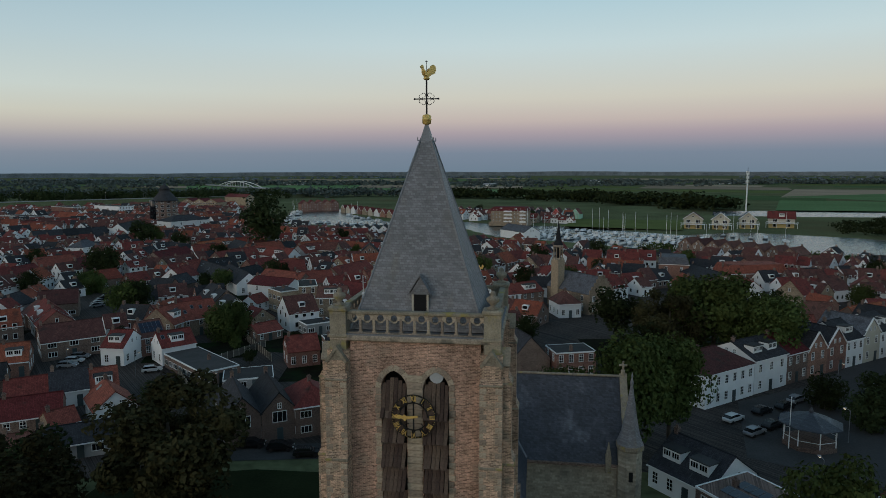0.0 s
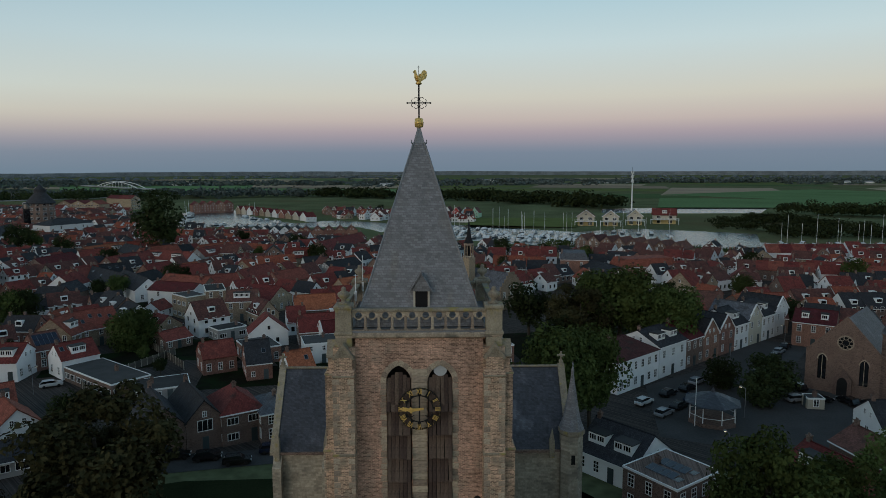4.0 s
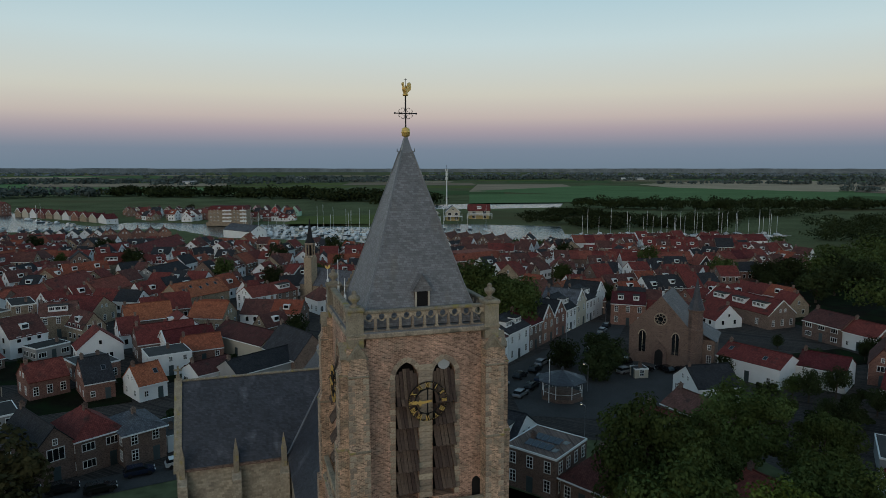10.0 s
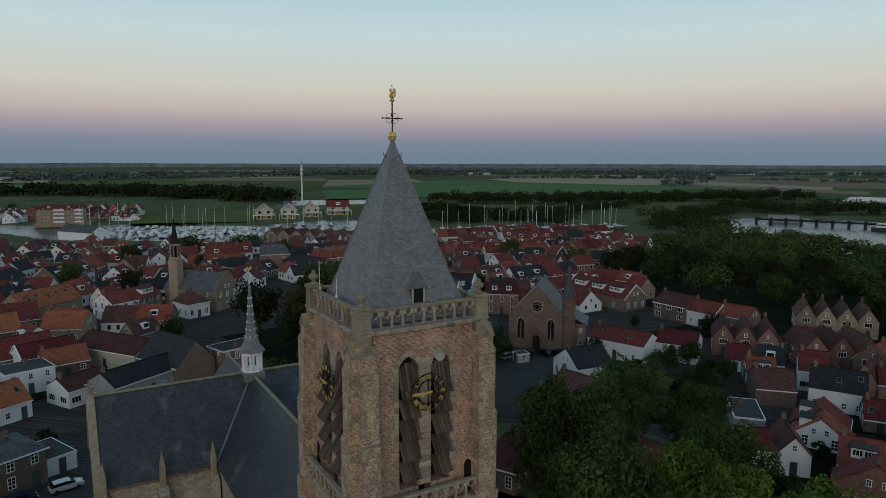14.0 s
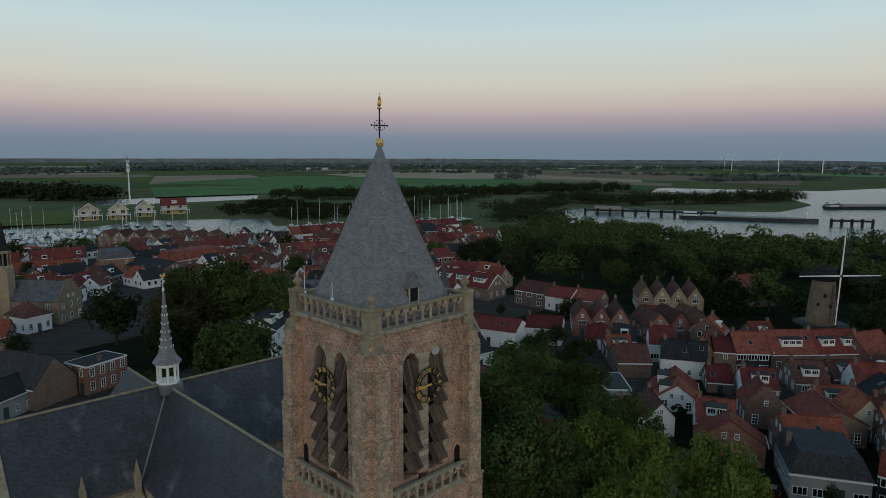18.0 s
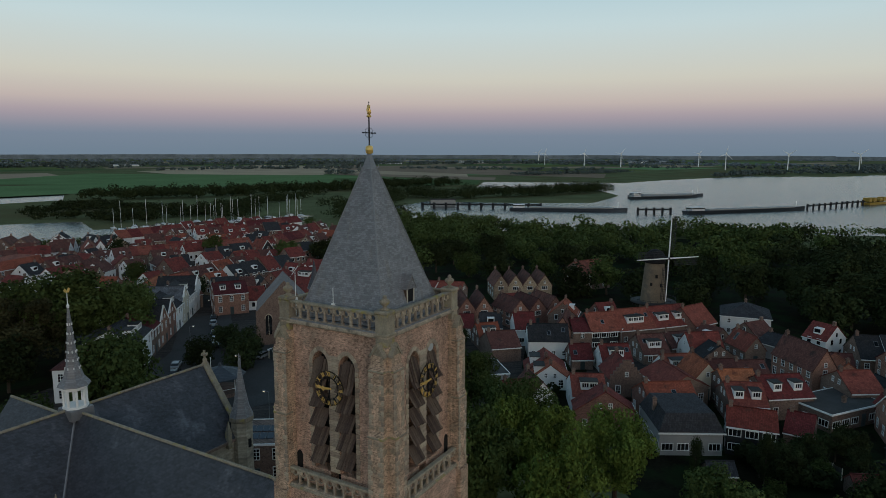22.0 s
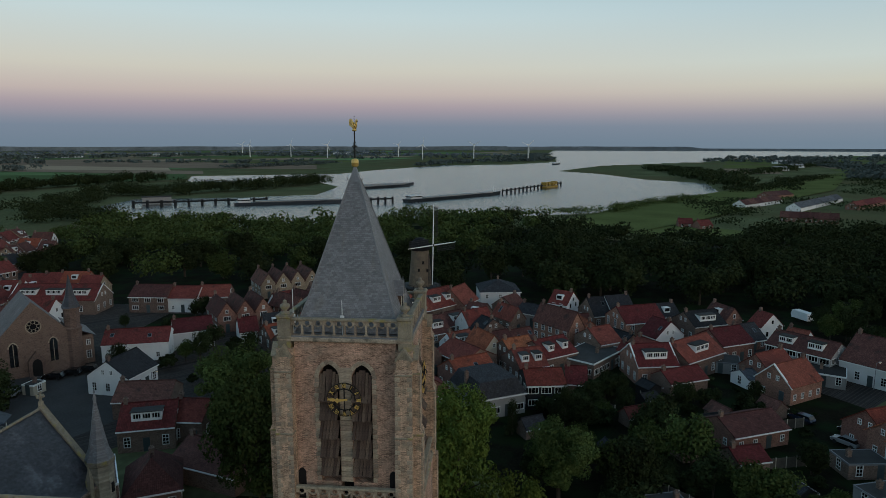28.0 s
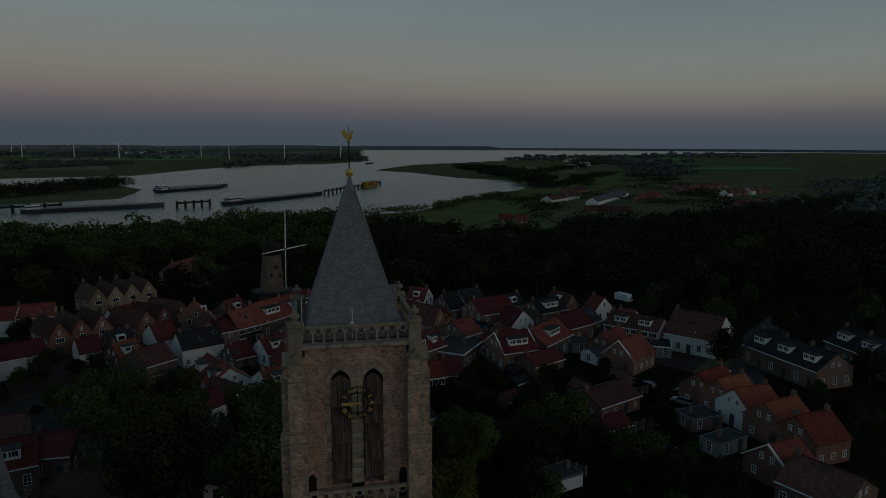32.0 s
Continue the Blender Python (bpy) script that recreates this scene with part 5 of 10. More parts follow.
# ---- fields beyond the water ----
sheet("field", [(1005, 1496), (1648, 1730), (1580, 892), (1081, 612), (1070, 849)], 0.12, M["stubble"], "pale brown stubble field", "field")
sheet("field", [(376, 1088), (584, 1034), (754, 1458), (549, 1511)], 0.17, M["stubble"], "pale brown stubble field", "field")
sheet("field", [(933, 1412), (802, 1032), (1001, 901), (1519, 1366)], 0.22, M["stubble"], "pale brown stubble field", "field")
sheet("field", [(387, 1114), (677, 628), (931, 581), (993, 823), (789, 1358)], 0.27, M["field"], "green crop field", "field")
sheet("field", [(254, 746), (769, 694), (921, 830), (338, 981)], 0.32, M["field"], "green crop field", "field")
sheet("field", [(1836, 1541), (1603, 840), (1379, 433), (1164, 372), (1194, 639), (1348, 1150)], 0.37, M["stubble"], "pale brown stubble field", "field")
sheet("field", [(1108, 958), (1071, 548), (950, 492), (1016, 884)], 0.42, M["stubble"], "pale brown stubble field", "field")
sheet("field", [(886, 780), (947, 518), (808, 449), (653, 593)], 0.47, M["field"], "green crop field", "field")
sheet("field", [(325, -36), (301, -51), (301, -97), (324, -110), (352, -81)], 0.52, M["meadow"], "smooth green meadow", "field")
sheet("field", [(325, -12), (555, -178), (859, -387), (784, -360), (489, -165), (374, -77), (337, -36)], 0.57, M["meadow"], "smooth green meadow", "field")
sheet("field", [(362, -8), (324, -28), (343, -44), (359, -40)], 0.62, M["stubble"], "pale brown stubble field", "field")
sheet("field", [(-460, 1192), (-43, 1128), (-77, 1437), (-617, 1610)], 0.67, M["field"], "green crop field", "field")
sheet("field", [(-500, 1682), (-30, 1511), (-34, 1761), (-568, 1918)], 0.72, M["stubble"], "pale brown stubble field", "field")
sheet("field", [(20, 517), (105, 491), (129, 584), (39, 592)], 0.77, M["meadow"], "smooth green meadow", "field")
sheet("field", [(1058, -571), (1040, -850), (1190, -971), (1209, -653)], 0.82, M["field"], "green crop field", "field")
sheet("field", [(365, -9), (477, -77), (558, -138), (721, -254), (918, -390), (1117, -554), (663, -313), (519, -200), (388, -106), (319, -50), (309, -22)], 0.87, M["meadow"], "smooth green meadow", "field")
sheet("field", [(-706, 1265), (-368, 1286), (-495, 1847), (-951, 1704)], 0.92, M["field"], "green crop field", "field")
sheet("field", [(-541, 798), (-387, 618), (-426, 689), (-637, 958)], 0.97, M["meadow"], "smooth green meadow", "field")

# ---- paved town, gardens, streets ----
sheet("pavement", [(-330, 60), (-200, 60), (-120, 78), (-62, 84), (-30, 100), (30, 96), (62, 80), (62, 20), (58, -25), (90, -60), (150, -75), (165, -20), (178, 40), (182, 120), (172, 170), (215, 205), (255, 260), (262, 340), (205, 356), (150, 338), (100, 358), (20, 380), (-60, 415), (-120, 452), (-185, 484), (-240, 505), (-330, 540), (-520, 560), (-560, 300)], 0.03, M["paving"], "dark brick-paved streets and yards of the old town", "pavement")
sheet("square", [(34, 104), (60, 92), (78, 112), (74, 138), (92, 160), (80, 166), (58, 142), (40, 130)], 0.06, M["asphalt"], "dark paved town square", "pavement")
sheet("road", [(-70, 98), (-46, 92), (-20, 97), (-20, 103), (-46, 98), (-68, 105)], 0.06, M["asphalt"], "narrow asphalt street beside the church", "road")
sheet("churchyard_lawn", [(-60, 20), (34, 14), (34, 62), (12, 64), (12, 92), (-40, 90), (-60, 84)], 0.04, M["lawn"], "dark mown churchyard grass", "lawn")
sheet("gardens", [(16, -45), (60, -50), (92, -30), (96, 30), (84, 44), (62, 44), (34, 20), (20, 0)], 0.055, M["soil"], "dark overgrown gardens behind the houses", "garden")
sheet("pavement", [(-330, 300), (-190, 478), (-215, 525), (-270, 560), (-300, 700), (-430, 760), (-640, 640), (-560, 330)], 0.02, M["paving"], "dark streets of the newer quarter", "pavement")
# dark sheet over the grass: the wood's shade put into the ground colour
sheet("forest_floor", [(135, 190), (140, 110), (146, 70), (140, 20), (126, -30), (100, -62), (84, -140), (60, -240), (170, -340), (335, -305), (330, -190), (288, -97), (280, -38), (322, 0), (345, 60), (322, 110), (308, 160), (300, 230), (270, 285), (225, 245), (175, 190)], 0.048, M["soil"], "ground under the rampart trees, darkened in place of their shade", "ground")
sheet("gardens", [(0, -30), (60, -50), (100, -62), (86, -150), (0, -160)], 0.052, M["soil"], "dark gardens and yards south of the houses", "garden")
sheet("street", [(60, -38), (98, -72), (120, -100), (114, -104), (92, -78), (54, -42)], 0.07, M["asphalt"], "narrow dark street between house rows", "road")
rg = random.Random(21)
# the patchwork of the polder
ra = random.Random(31)
n_field = 0
for row_ in range(9):
    for col_ in range(16):
        x_, y_ = -1500 + 330 * col_ + ra.uniform(-60, 60) + 60 * row_, 1150 + 230 * row_ - 0.42 * (330 * col_ - 1500) + ra.uniform(-40, 40)
        w_, d_ = ra.uniform(220, 310), ra.uniform(110, 200)
        c_ = [(x_, y_), (x_ + w_, y_ - 0.42 * w_), (x_ + w_ + 60, y_ - 0.42 * w_ + d_), (x_ + 60, y_ + d_)]
        if math.hypot(x_, y_) < 4200 and math.hypot(x_, y_) > 950 and all(dry(*p) for p in c_):
            kind_ = ra.choice(("field", "field", "stubble", "meadow", "grass", "stubble"))
            n_field += 1
            sheet("field", c_, 0.05 + 0.0005 * n_field, M[kind_], {"field": "green crop field", "stubble": "pale brown stubble field", "meadow": "smooth green meadow", "grass": "rough grass field"}[kind_], "field")
for row_ in range(4):
    for col_ in range(9):
        x_, y_ = 1000 + 260 * col_ + ra.uniform(-40, 40), -360 - 150 * row_ - 0.28 * 260 * col_ + ra.uniform(-30, 30)
        w_, d_ = ra.uniform(160, 240), ra.uniform(70, 130)
        c_ = [(x_, y_ - d_), (x_ + w_, y_ - 0.3 * w_ - d_), (x_ + w_ + 30, y_ - 0.3 * w_), (x_ + 30, y_)]
        if all(dry(*p) for p in c_):
            kind_ = ra.choice(("field", "field", "meadow", "grass", "stubble"))
            n_field += 1
            sheet("field", c_, 0.05 + 0.0005 * n_field, M[kind_], {"field": "green crop field", "stubble": "pale brown stubble field", "meadow": "smooth green meadow", "grass": "rough grass field"}[kind_], "field")
for i_, (x_, y_, w_, d_, a_) in enumerate(((-80, 150, 26, 16, 20), (-60, 160, 24, 18, -10), (-45, 138, 18, 14, 10), (-66, 128, 20, 12, 0), (62, 5, 34, 30, 10), (80, 50, 26, 18, 30), (70, -12, 28, 22, -10), (100, 62, 18, 14, 20), (45, -6, 24, 26, 0), (30, 5, 20, 18, 5), (-30, 150, 20, 14, 30), (35, 160, 40, 34, 10), (118, 115, 20, 12, 0), (-110, 210, 24, 16, 10), (-150, 150, 30, 20, 15), (78, 20, 20, 16, 10))):
    c_, s_ = math.cos(radians(a_)), math.sin(radians(a_))
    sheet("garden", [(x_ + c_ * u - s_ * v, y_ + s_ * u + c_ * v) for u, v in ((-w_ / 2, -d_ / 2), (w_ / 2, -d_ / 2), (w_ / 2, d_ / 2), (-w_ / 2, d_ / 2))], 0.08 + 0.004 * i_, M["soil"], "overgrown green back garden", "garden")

# ---- the houses of the old town ----
house(-45.3, 97.4, 33, 5.7, 13.0, 6.0, 9.5, "brown_brick", "black_tile", "g", win="shop")
house(-40.4, 100.6, 33, 5.8, 13.0, 6.0, 9.5, "brown_brick", "black_tile", "g", win="shop")
house(-35.1, 103.4, 32, 6.9, 10.0, 6.2, 9.3, "brown_brick", "red_tile", "h", win="wide")
house(-29.0, 103.7, 27, 6.3, 9.0, 6.0, 7.6, "brown_brick", "slate_tile", "h")
house(-24.3, 107.2, 24, 4.1, 8.0, 3.0, 3.0, "plaster", "felt", "f", win="wide")
house(-64.0, 127.2, 52, 8.1, 20.0, 3.6, 3.6, "brown_brick", "felt", "f", win="wide")
house(-56.2, 123.3, 24, 9.9, 8.0, 3.0, 3.0, "grey", "felt", "f", win="wide")
house(-71.7, 103.4, 45, 7.0, 9.4, 3.6, 7.0, "plaster", "red_tile", "g", sky=1, win="small")
house(-84.4, 98.6, 34, 9.5, 8.0, 3.0, 6.0, "brown_brick", "red_tile", "e")
house(-76.5, 96.8, 53, 4.6, 6.0, 3.0, 5.0, "tan_brick", "red_tile", "e", win="small")
house(-68.7, 90.0, 33, 12.3, 9.0, 3.0, 4.8, "grey", "black_tile", "e", win="wide")
house(-76.1, 84.5, 26, 4.3, 8.0, 3.0, 5.0, "brown_brick", "brown_tile", "e")
house(-110.5, 125.0, 34, 5.5, 10.0, 4.0, 7.5, "red_brick", "orange_tile", "e", dormers=1, sky=2)
house(-94.7, 135.7, 2, 5.6, 9.0, 5.0, 8.5, "plaster", "red_tile", "e", dormers=1)
house(-90.1, 145.2, 48, 5.8, 9.0, 5.5, 9.0, "red_brick", "brown_tile", "e", solar=10)
house(-91.4, 160.4, 84, 7.0, 10.0, 5.5, 10.0, "tan_brick", "red_tile", "e", dormers=1, sky=1)
house(-88.7, 165.3, 50, 10.8, 10.0, 5.5, 10.0, "tan_brick", "red_tile", "e", sky=4)
house(-142.3, 179.0, 34, 10.9, 11.0, 5.0, 9.0, "brown_brick", "brown_tile", "e", win="wide")
house(-108.0, 140.8, 44, 13.6, 10.0, 5.3, 9.0, "brown_brick", "brown_tile", "e", win="wide")
house(-42.6, 147.6, 31, 7.7, 10.0, 4.5, 4.5, "red_brick", "felt", "f")
house(-29.1, 147.9, 17, 8.8, 8.0, 5.5, 5.5, "plaster", "felt", "f", win="small")
house(-19.3, 137.4, 31, 8.4, 7.0, 4.0, 6.0, "plaster", "brown_tile", "e", win="wide")
house(-8.4, 136.1, 32, 16.6, 8.0, 4.5, 7.0, "grey", "black_tile", "e", win="small")
house(-32.1, 160.7, -65, 7.0, 11.9, 4.5, 8.0, "plaster", "red_tile", "g", coping=True)
house(-22.7, 155.5, 12, 8.8, 7.0, 4.0, 7.0, "red_brick", "orange_tile", "e")
house(-30.8, 162.1, 16, 13.3, 9.0, 5.0, 9.0, "brown_brick", "red_tile", "e")
house(-15.6, 158.7, -55, 19.1, 8.0, 5.0, 8.0, "cream", "brown_tile", "e", win="small")
house(-6.7, 143.6, -65, 14.0, 9.0, 5.0, 10.4, "brown_brick", "black_tile", "e", plain=True)
house(-74.8, 195.0, 47, 6.3, 9.0, 8.0, 8.0, "tan_brick", "felt", "f", win="wide")
house(-69.4, 196.6, 22, 5.7, 12.0, 9.5, 9.5, "tan_brick", "felt", "f")
house(-60.3, 191.2, 9, 9.1, 9.0, 7.0, 10.0, "tan_brick", "brown_tile", "e", dormers=1)
house(-56.7, 170.1, 42, 7.9, 6.0, 3.6, 3.6, "grey", "felt", "f", win="wide")
house(-89.2, 210.7, -19, 17.1, 9.0, 6.5, 9.0, "plaster", "red_tile", "e")
house(-111.7, 238.3, -12, 9.0, 11.6, 5.0, 8.0, "plaster", "black_tile", "g")
house(-126.9, 255.6, 47, 12.8, 10.0, 5.0, 9.0, "brown_brick", "black_tile", "e", sky=4)
house(-86.7, 200.5, -193, 6.0, 6.5, 3.5, 6.0, "plaster", "red_tile", "g")
house(-67.6, 161.9, 52, 7.4, 7.0, 3.0, 5.0, "brown_brick", "red_tile", "e")
house(-76.2, 226.0, 39, 13.4, 9.0, 5.0, 9.0, "brown_brick", "red_tile", "e")
house(-67.2, 248.7, 71, 23.5, 9.0, 5.0, 9.0, "brown_brick", "red_tile", "e")
house(-53.7, 238.7, 56, 15.2, 9.0, 5.0, 9.0, "red_brick", "red_tile", "e")
house(-64.2, 296.8, 14, 12.2, 10.0, 5.5, 10.0, "tan_brick", "orange_tile", "e", dormers=1)
house(-59.7, 283.0, -63, 7.0, 9.8, 5.0, 8.0, "plaster", "black_tile", "g")
house(-47.7, 346.0, 71, 44.4, 12.0, 5.5, 10.0, "brown_brick", "red_tile", "e")
house(-24.6, 219.3, 40, 18.4, 11.0, 5.0, 9.5, "tan_brick", "orange_tile", "e", sky=5)
house(-37.7, 187.7, 15, 12.0, 9.0, 5.0, 9.0, "brown_brick", "orange_tile", "e")
house(-23.6, 184.5, -22, 9.9, 10.0, 5.0, 9.0, "tan_brick", "orange_tile", "e")
house(-59.7, 204.2, -30, 12.6, 10.0, 5.0, 9.0, "tan_brick", "red_tile", "e", sky=1)
house(-109.5, 258.8, 63, 12.8, 9.0, 5.0, 9.0, "red_brick", "red_tile", "e")
house(-131.6, 248.9, 69, 14.0, 9.0, 5.0, 9.0, "red_brick", "red_tile", "e")
house(-96.3, 252.8, 32, 11.9, 9.0, 5.0, 9.0, "red_brick", "red_tile", "e")
house(-105.4, 316.6, 69, 23.4, 9.0, 5.0, 9.0, "grey", "red_tile", "e", dormers=2)
house(-132.7, 316.7, 57, 19.9, 9.0, 5.0, 9.0, "red_brick", "red_tile", "e")
house(-162.2, 334.3, 10, 17.3, 9.0, 5.0, 9.0, "red_brick", "orange_tile", "e")
house(-159.1, 304.9, 43, 13.3, 9.0, 5.0, 9.0, "plaster", "red_tile", "e")
house(-133.9, 432.4, 1, 6.7, 10.0, 5.0, 8.5, "plaster", "black_tile", "g", win="small", name="terraced_house")
house(-127.2, 432.5, 1, 6.7, 10.0, 5.0, 8.5, "plaster", "black_tile", "g", win="small", name="terraced_house")
house(-120.5, 432.7, 1, 6.7, 10.0, 5.0, 8.5, "plaster", "black_tile", "g", win="small", name="terraced_house")
house(-113.8, 432.8, 1, 6.7, 10.0, 5.0, 8.5, "plaster", "black_tile", "g", win="small", name="terraced_house")
house(-107.2, 432.9, 1, 6.7, 10.0, 5.0, 8.5, "plaster", "black_tile", "g", win="small", name="terraced_house")
house(-100.5, 433.1, 1, 6.7, 10.0, 5.0, 8.5, "plaster", "black_tile", "g", win="small", name="terraced_house")
house(-93.8, 433.2, 1, 6.7, 10.0, 5.0, 8.5, "plaster", "black_tile", "g", win="small", name="terraced_house")
house(-86.1, 430.4, 9, 7.5, 10.0, 5.0, 8.5, "red_brick", "brown_tile", "g", win="small", name="terraced_house")
house(-78.7, 431.5, 9, 7.5, 10.0, 5.0, 8.5, "red_brick", "brown_tile", "g", win="small", name="terraced_house")
house(-71.4, 432.7, 9, 7.5, 10.0, 5.0, 8.5, "red_brick", "brown_tile", "g", win="small", name="terraced_house")
house(-64.0, 433.9, 9, 7.5, 10.0, 5.0, 8.5, "red_brick", "brown_tile", "g", win="small", name="terraced_house")
house(-56.7, 435.1, 9, 7.5, 10.0, 5.0, 8.5, "red_brick", "brown_tile", "g", win="small", name="terraced_house")
house(-38.7, 271.6, 57, 19.3, 9.0, 5.0, 8.0, "grey", "black_tile", "e")
house(38.3, 129.3, 40, 14.9, 11.0, 7.6, 11.0, "plaster", "brown_tile", "h")
house(48.5, 138.0, 40, 11.1, 11.0, 8.0, 11.0, "plaster", "black_tile", "e", dormers=2)
house(55.7, 144.1, 40, 7.8, 10.0, 7.5, 11.0, "brown_brick", "red_tile", "e")
house(61.5, 148.8, 38, 7.1, 12.0, 7.0, 11.0, "red_brick", "black_tile", "g", coping=True)
house(67.2, 153.3, 38, 7.5, 12.0, 7.0, 11.0, "red_brick", "black_tile", "g", coping=True)
house(72.9, 157.8, 38, 7.2, 11.0, 7.4, 11.0, "plaster", "black_tile", "e", dormers=1)
house(78.5, 162.2, 38, 7.0, 11.0, 8.0, 11.6, "cream", "slate_tile", "g", coping=True)
house(84.2, 166.7, 38, 7.4, 11.0, 7.6, 11.4, "plaster", "black_tile", "e", dormers=2)
house(90.1, 171.3, 38, 7.6, 11.0, 8.2, 11.8, "plaster", "black_tile", "g", coping=True)
house(91.0, 157.9, -35, 9.5, 12.0, 7.2, 10.0, "red_brick", "red_tile", "e", dormers=2)
house(21.5, 206.4, 39, 10.0, 20.0, 7.5, 13.0, "tan_brick", "slate_tile", "s")
house(11.7, 199.0, 20, 6.9, 9.0, 5.0, 8.5, "plaster", "brown_tile", "h", dormers=1)
house(-7.0, 207.1, 31, 8.5, 9.0, 6.0, 9.0, "plaster", "red_tile", "e")
house(0.3, 212.4, 41, 9.5, 9.0, 6.0, 9.0, "brown_brick", "red_tile", "e", dormers=1)
house(4.6, 142.2, -71, 6.7, 9.0, 6.5, 6.5, "red_brick", "felt", "f")
house(55.4, 269.5, -10, 11.3, 14.0, 8.0, 11.0, "red_brick", "slate_tile", "m")
house(79.0, 360.4, -47, 7.8, 12.0, 6.0, 9.6, "brown_brick", "brown_tile", "g", name="apartment_building")
house(84.3, 354.7, -47, 7.8, 12.0, 6.0, 9.6, "brown_brick", "brown_tile", "g", name="apartment_building")
house(89.7, 348.9, -47, 7.8, 12.0, 6.0, 9.6, "brown_brick", "brown_tile", "g", name="apartment_building")
house(95.0, 343.2, -47, 7.8, 12.0, 6.0, 9.6, "brown_brick", "brown_tile", "g", name="apartment_building")
house(100.4, 337.5, -47, 7.8, 12.0, 6.0, 9.6, "brown_brick", "brown_tile", "g", name="apartment_building")
house(105.8, 331.8, -47, 7.8, 12.0, 6.0, 9.6, "brown_brick", "brown_tile", "g", name="apartment_building")
house(111.1, 326.0, -47, 7.8, 12.0, 6.0, 9.6, "brown_brick", "brown_tile", "g", name="apartment_building")
house(116.5, 320.3, -47, 7.8, 12.0, 6.0, 9.6, "brown_brick", "brown_tile", "g", name="apartment_building")
house(59.7, 258.9, -79, 26.1, 12.0, 5.0, 8.0, "brown_brick", "black_tile", "e")
house(84.8, 261.4, 15, 23.5, 12.0, 6.0, 9.5, "red_brick", "red_tile", "m")
house(124.5, 154.0, -86, 25.0, 10.0, 5.0, 9.0, "brown_brick", "red_tile", "e", dormers=3, coping=True)
house(128.9, 127.7, -87, 11.2, 9.0, 5.5, 8.5, "brown_brick", "brown_tile", "e", win="wide")
house(130.1, 117.9, -86, 8.5, 8.0, 5.0, 8.0, "plaster", "red_tile", "e", win="small")
house(132.7, 109.8, -78, 8.8, 8.0, 5.0, 8.0, "brown_brick", "red_tile", "e", win="wide")
house(87.3, 107.6, -72, 14.0, 9.0, 5.0, 7.5, "plaster", "red_tile", "e", win="small", sky=2)
house(97.8, 99.0, -60, 9.1, 9.0, 5.0, 7.5, "plaster", "red_tile", "e", plain=True)
house(111.4, 96.5, -52, 4.8, 12.0, 5.4, 9.2, "red_brick", "brown_tile", "g", win="wide", chimneys=1, name="terraced_house")
house(114.4, 92.8, -52, 4.8, 12.0, 5.4, 9.2, "red_brick", "brown_tile", "g", win="wide", chimneys=1, name="terraced_house")
house(117.3, 89.0, -52, 4.8, 12.0, 5.4, 9.2, "red_brick", "brown_tile", "g", win="wide", chimneys=1, name="terraced_house")
house(149.0, 99.0, -54, 4.8, 12.0, 5.4, 9.2, "tan_brick", "brown_tile", "g", win="wide", name="terraced_house")
house(151.7, 95.1, -54, 4.8, 12.0, 5.4, 9.2, "tan_brick", "brown_tile", "g", win="wide", name="terraced_house")
house(154.5, 91.3, -54, 4.8, 12.0, 5.4, 9.2, "tan_brick", "brown_tile", "g", win="wide", name="terraced_house")
house(157.3, 87.4, -54, 4.8, 12.0, 5.4, 9.2, "tan_brick", "brown_tile", "g", win="wide", name="terraced_house")
house(120.5, 79.7, -36, 5.6, 11.0, 5.2, 8.8, "red_brick", "brown_tile", "g", win="wide", name="terraced_house")
house(124.9, 76.4, -36, 5.6, 11.0, 5.2, 8.8, "red_brick", "brown_tile", "g", win="wide", name="terraced_house")
house(129.4, 73.1, -36, 5.6, 11.0, 5.2, 8.8, "red_brick", "brown_tile", "g", win="wide", name="terraced_house")
house(105.7, 71.7, -57, 5.1, 9.0, 5.0, 8.5, "plaster", "red_tile", "e", win="wide")
house(107.9, 67.3, -48, 4.9, 6.0, 4.5, 4.5, "plaster", "felt", "f", win="wide")
house(108.0, 63.2, -76, 4.3, 10.0, 5.5, 9.0, "red_brick", "brown_tile", "g", win="small")
house(108.8, 58.4, -58, 4.5, 9.0, 5.5, 8.0, "brown_brick", "red_tile", "e", win="small")
house(112.3, 54.0, -48, 7.0, 9.0, 5.5, 9.5, "black_wood", "red_tile", "e", win="wide", sky=1)
house(119.9, 48.0, -43, 10.3, 10.0, 5.0, 9.5, "brown_brick", "red_tile", "e", dormers=1, sky=2)
house(128.1, 40.9, -39, 11.4, 10.0, 5.0, 9.5, "brown_brick", "red_tile", "e", dormers=2, sky=1)
house(133.4, 34.5, -25, 8.7, 9.0, 5.0, 9.5, "red_brick", "red_tile", "e")
house(142.2, 26.3, -82, 11.8, 12.0, 6.0, 9.0, "plaster", "black_tile", "h", win="small")
house(180.6, 77.4, -28, 12.6, 10.0, 7.0, 11.0, "brown_brick", "red_tile", "e")
house(83.7, 41.2, -58, 6.3, 8.0, 4.5, 8.0, "brown_brick", "red_tile", "s")
house(71.0, 44.3, -63, 6.1, 9.0, 4.5, 7.5, "plaster", "red_tile", "e", dormers=1)
house(73.1, 29.9, -55, 8.7, 9.0, 5.0, 8.0, "red_brick", "orange_tile", "e", sky=1)
house(90.2, 27.5, -56, 5.2, 8.0, 5.0, 8.5, "cream", "orange_tile", "g", win="wide")
house(86.8, 20.5, -57, 6.6, 9.0, 4.8, 8.0, "brown_brick", "orange_tile", "e", win="wide")
house(87.6, 13.1, -52, 8.8, 9.0, 5.0, 8.0, "brown_brick", "red_tile", "e", dormers=2)
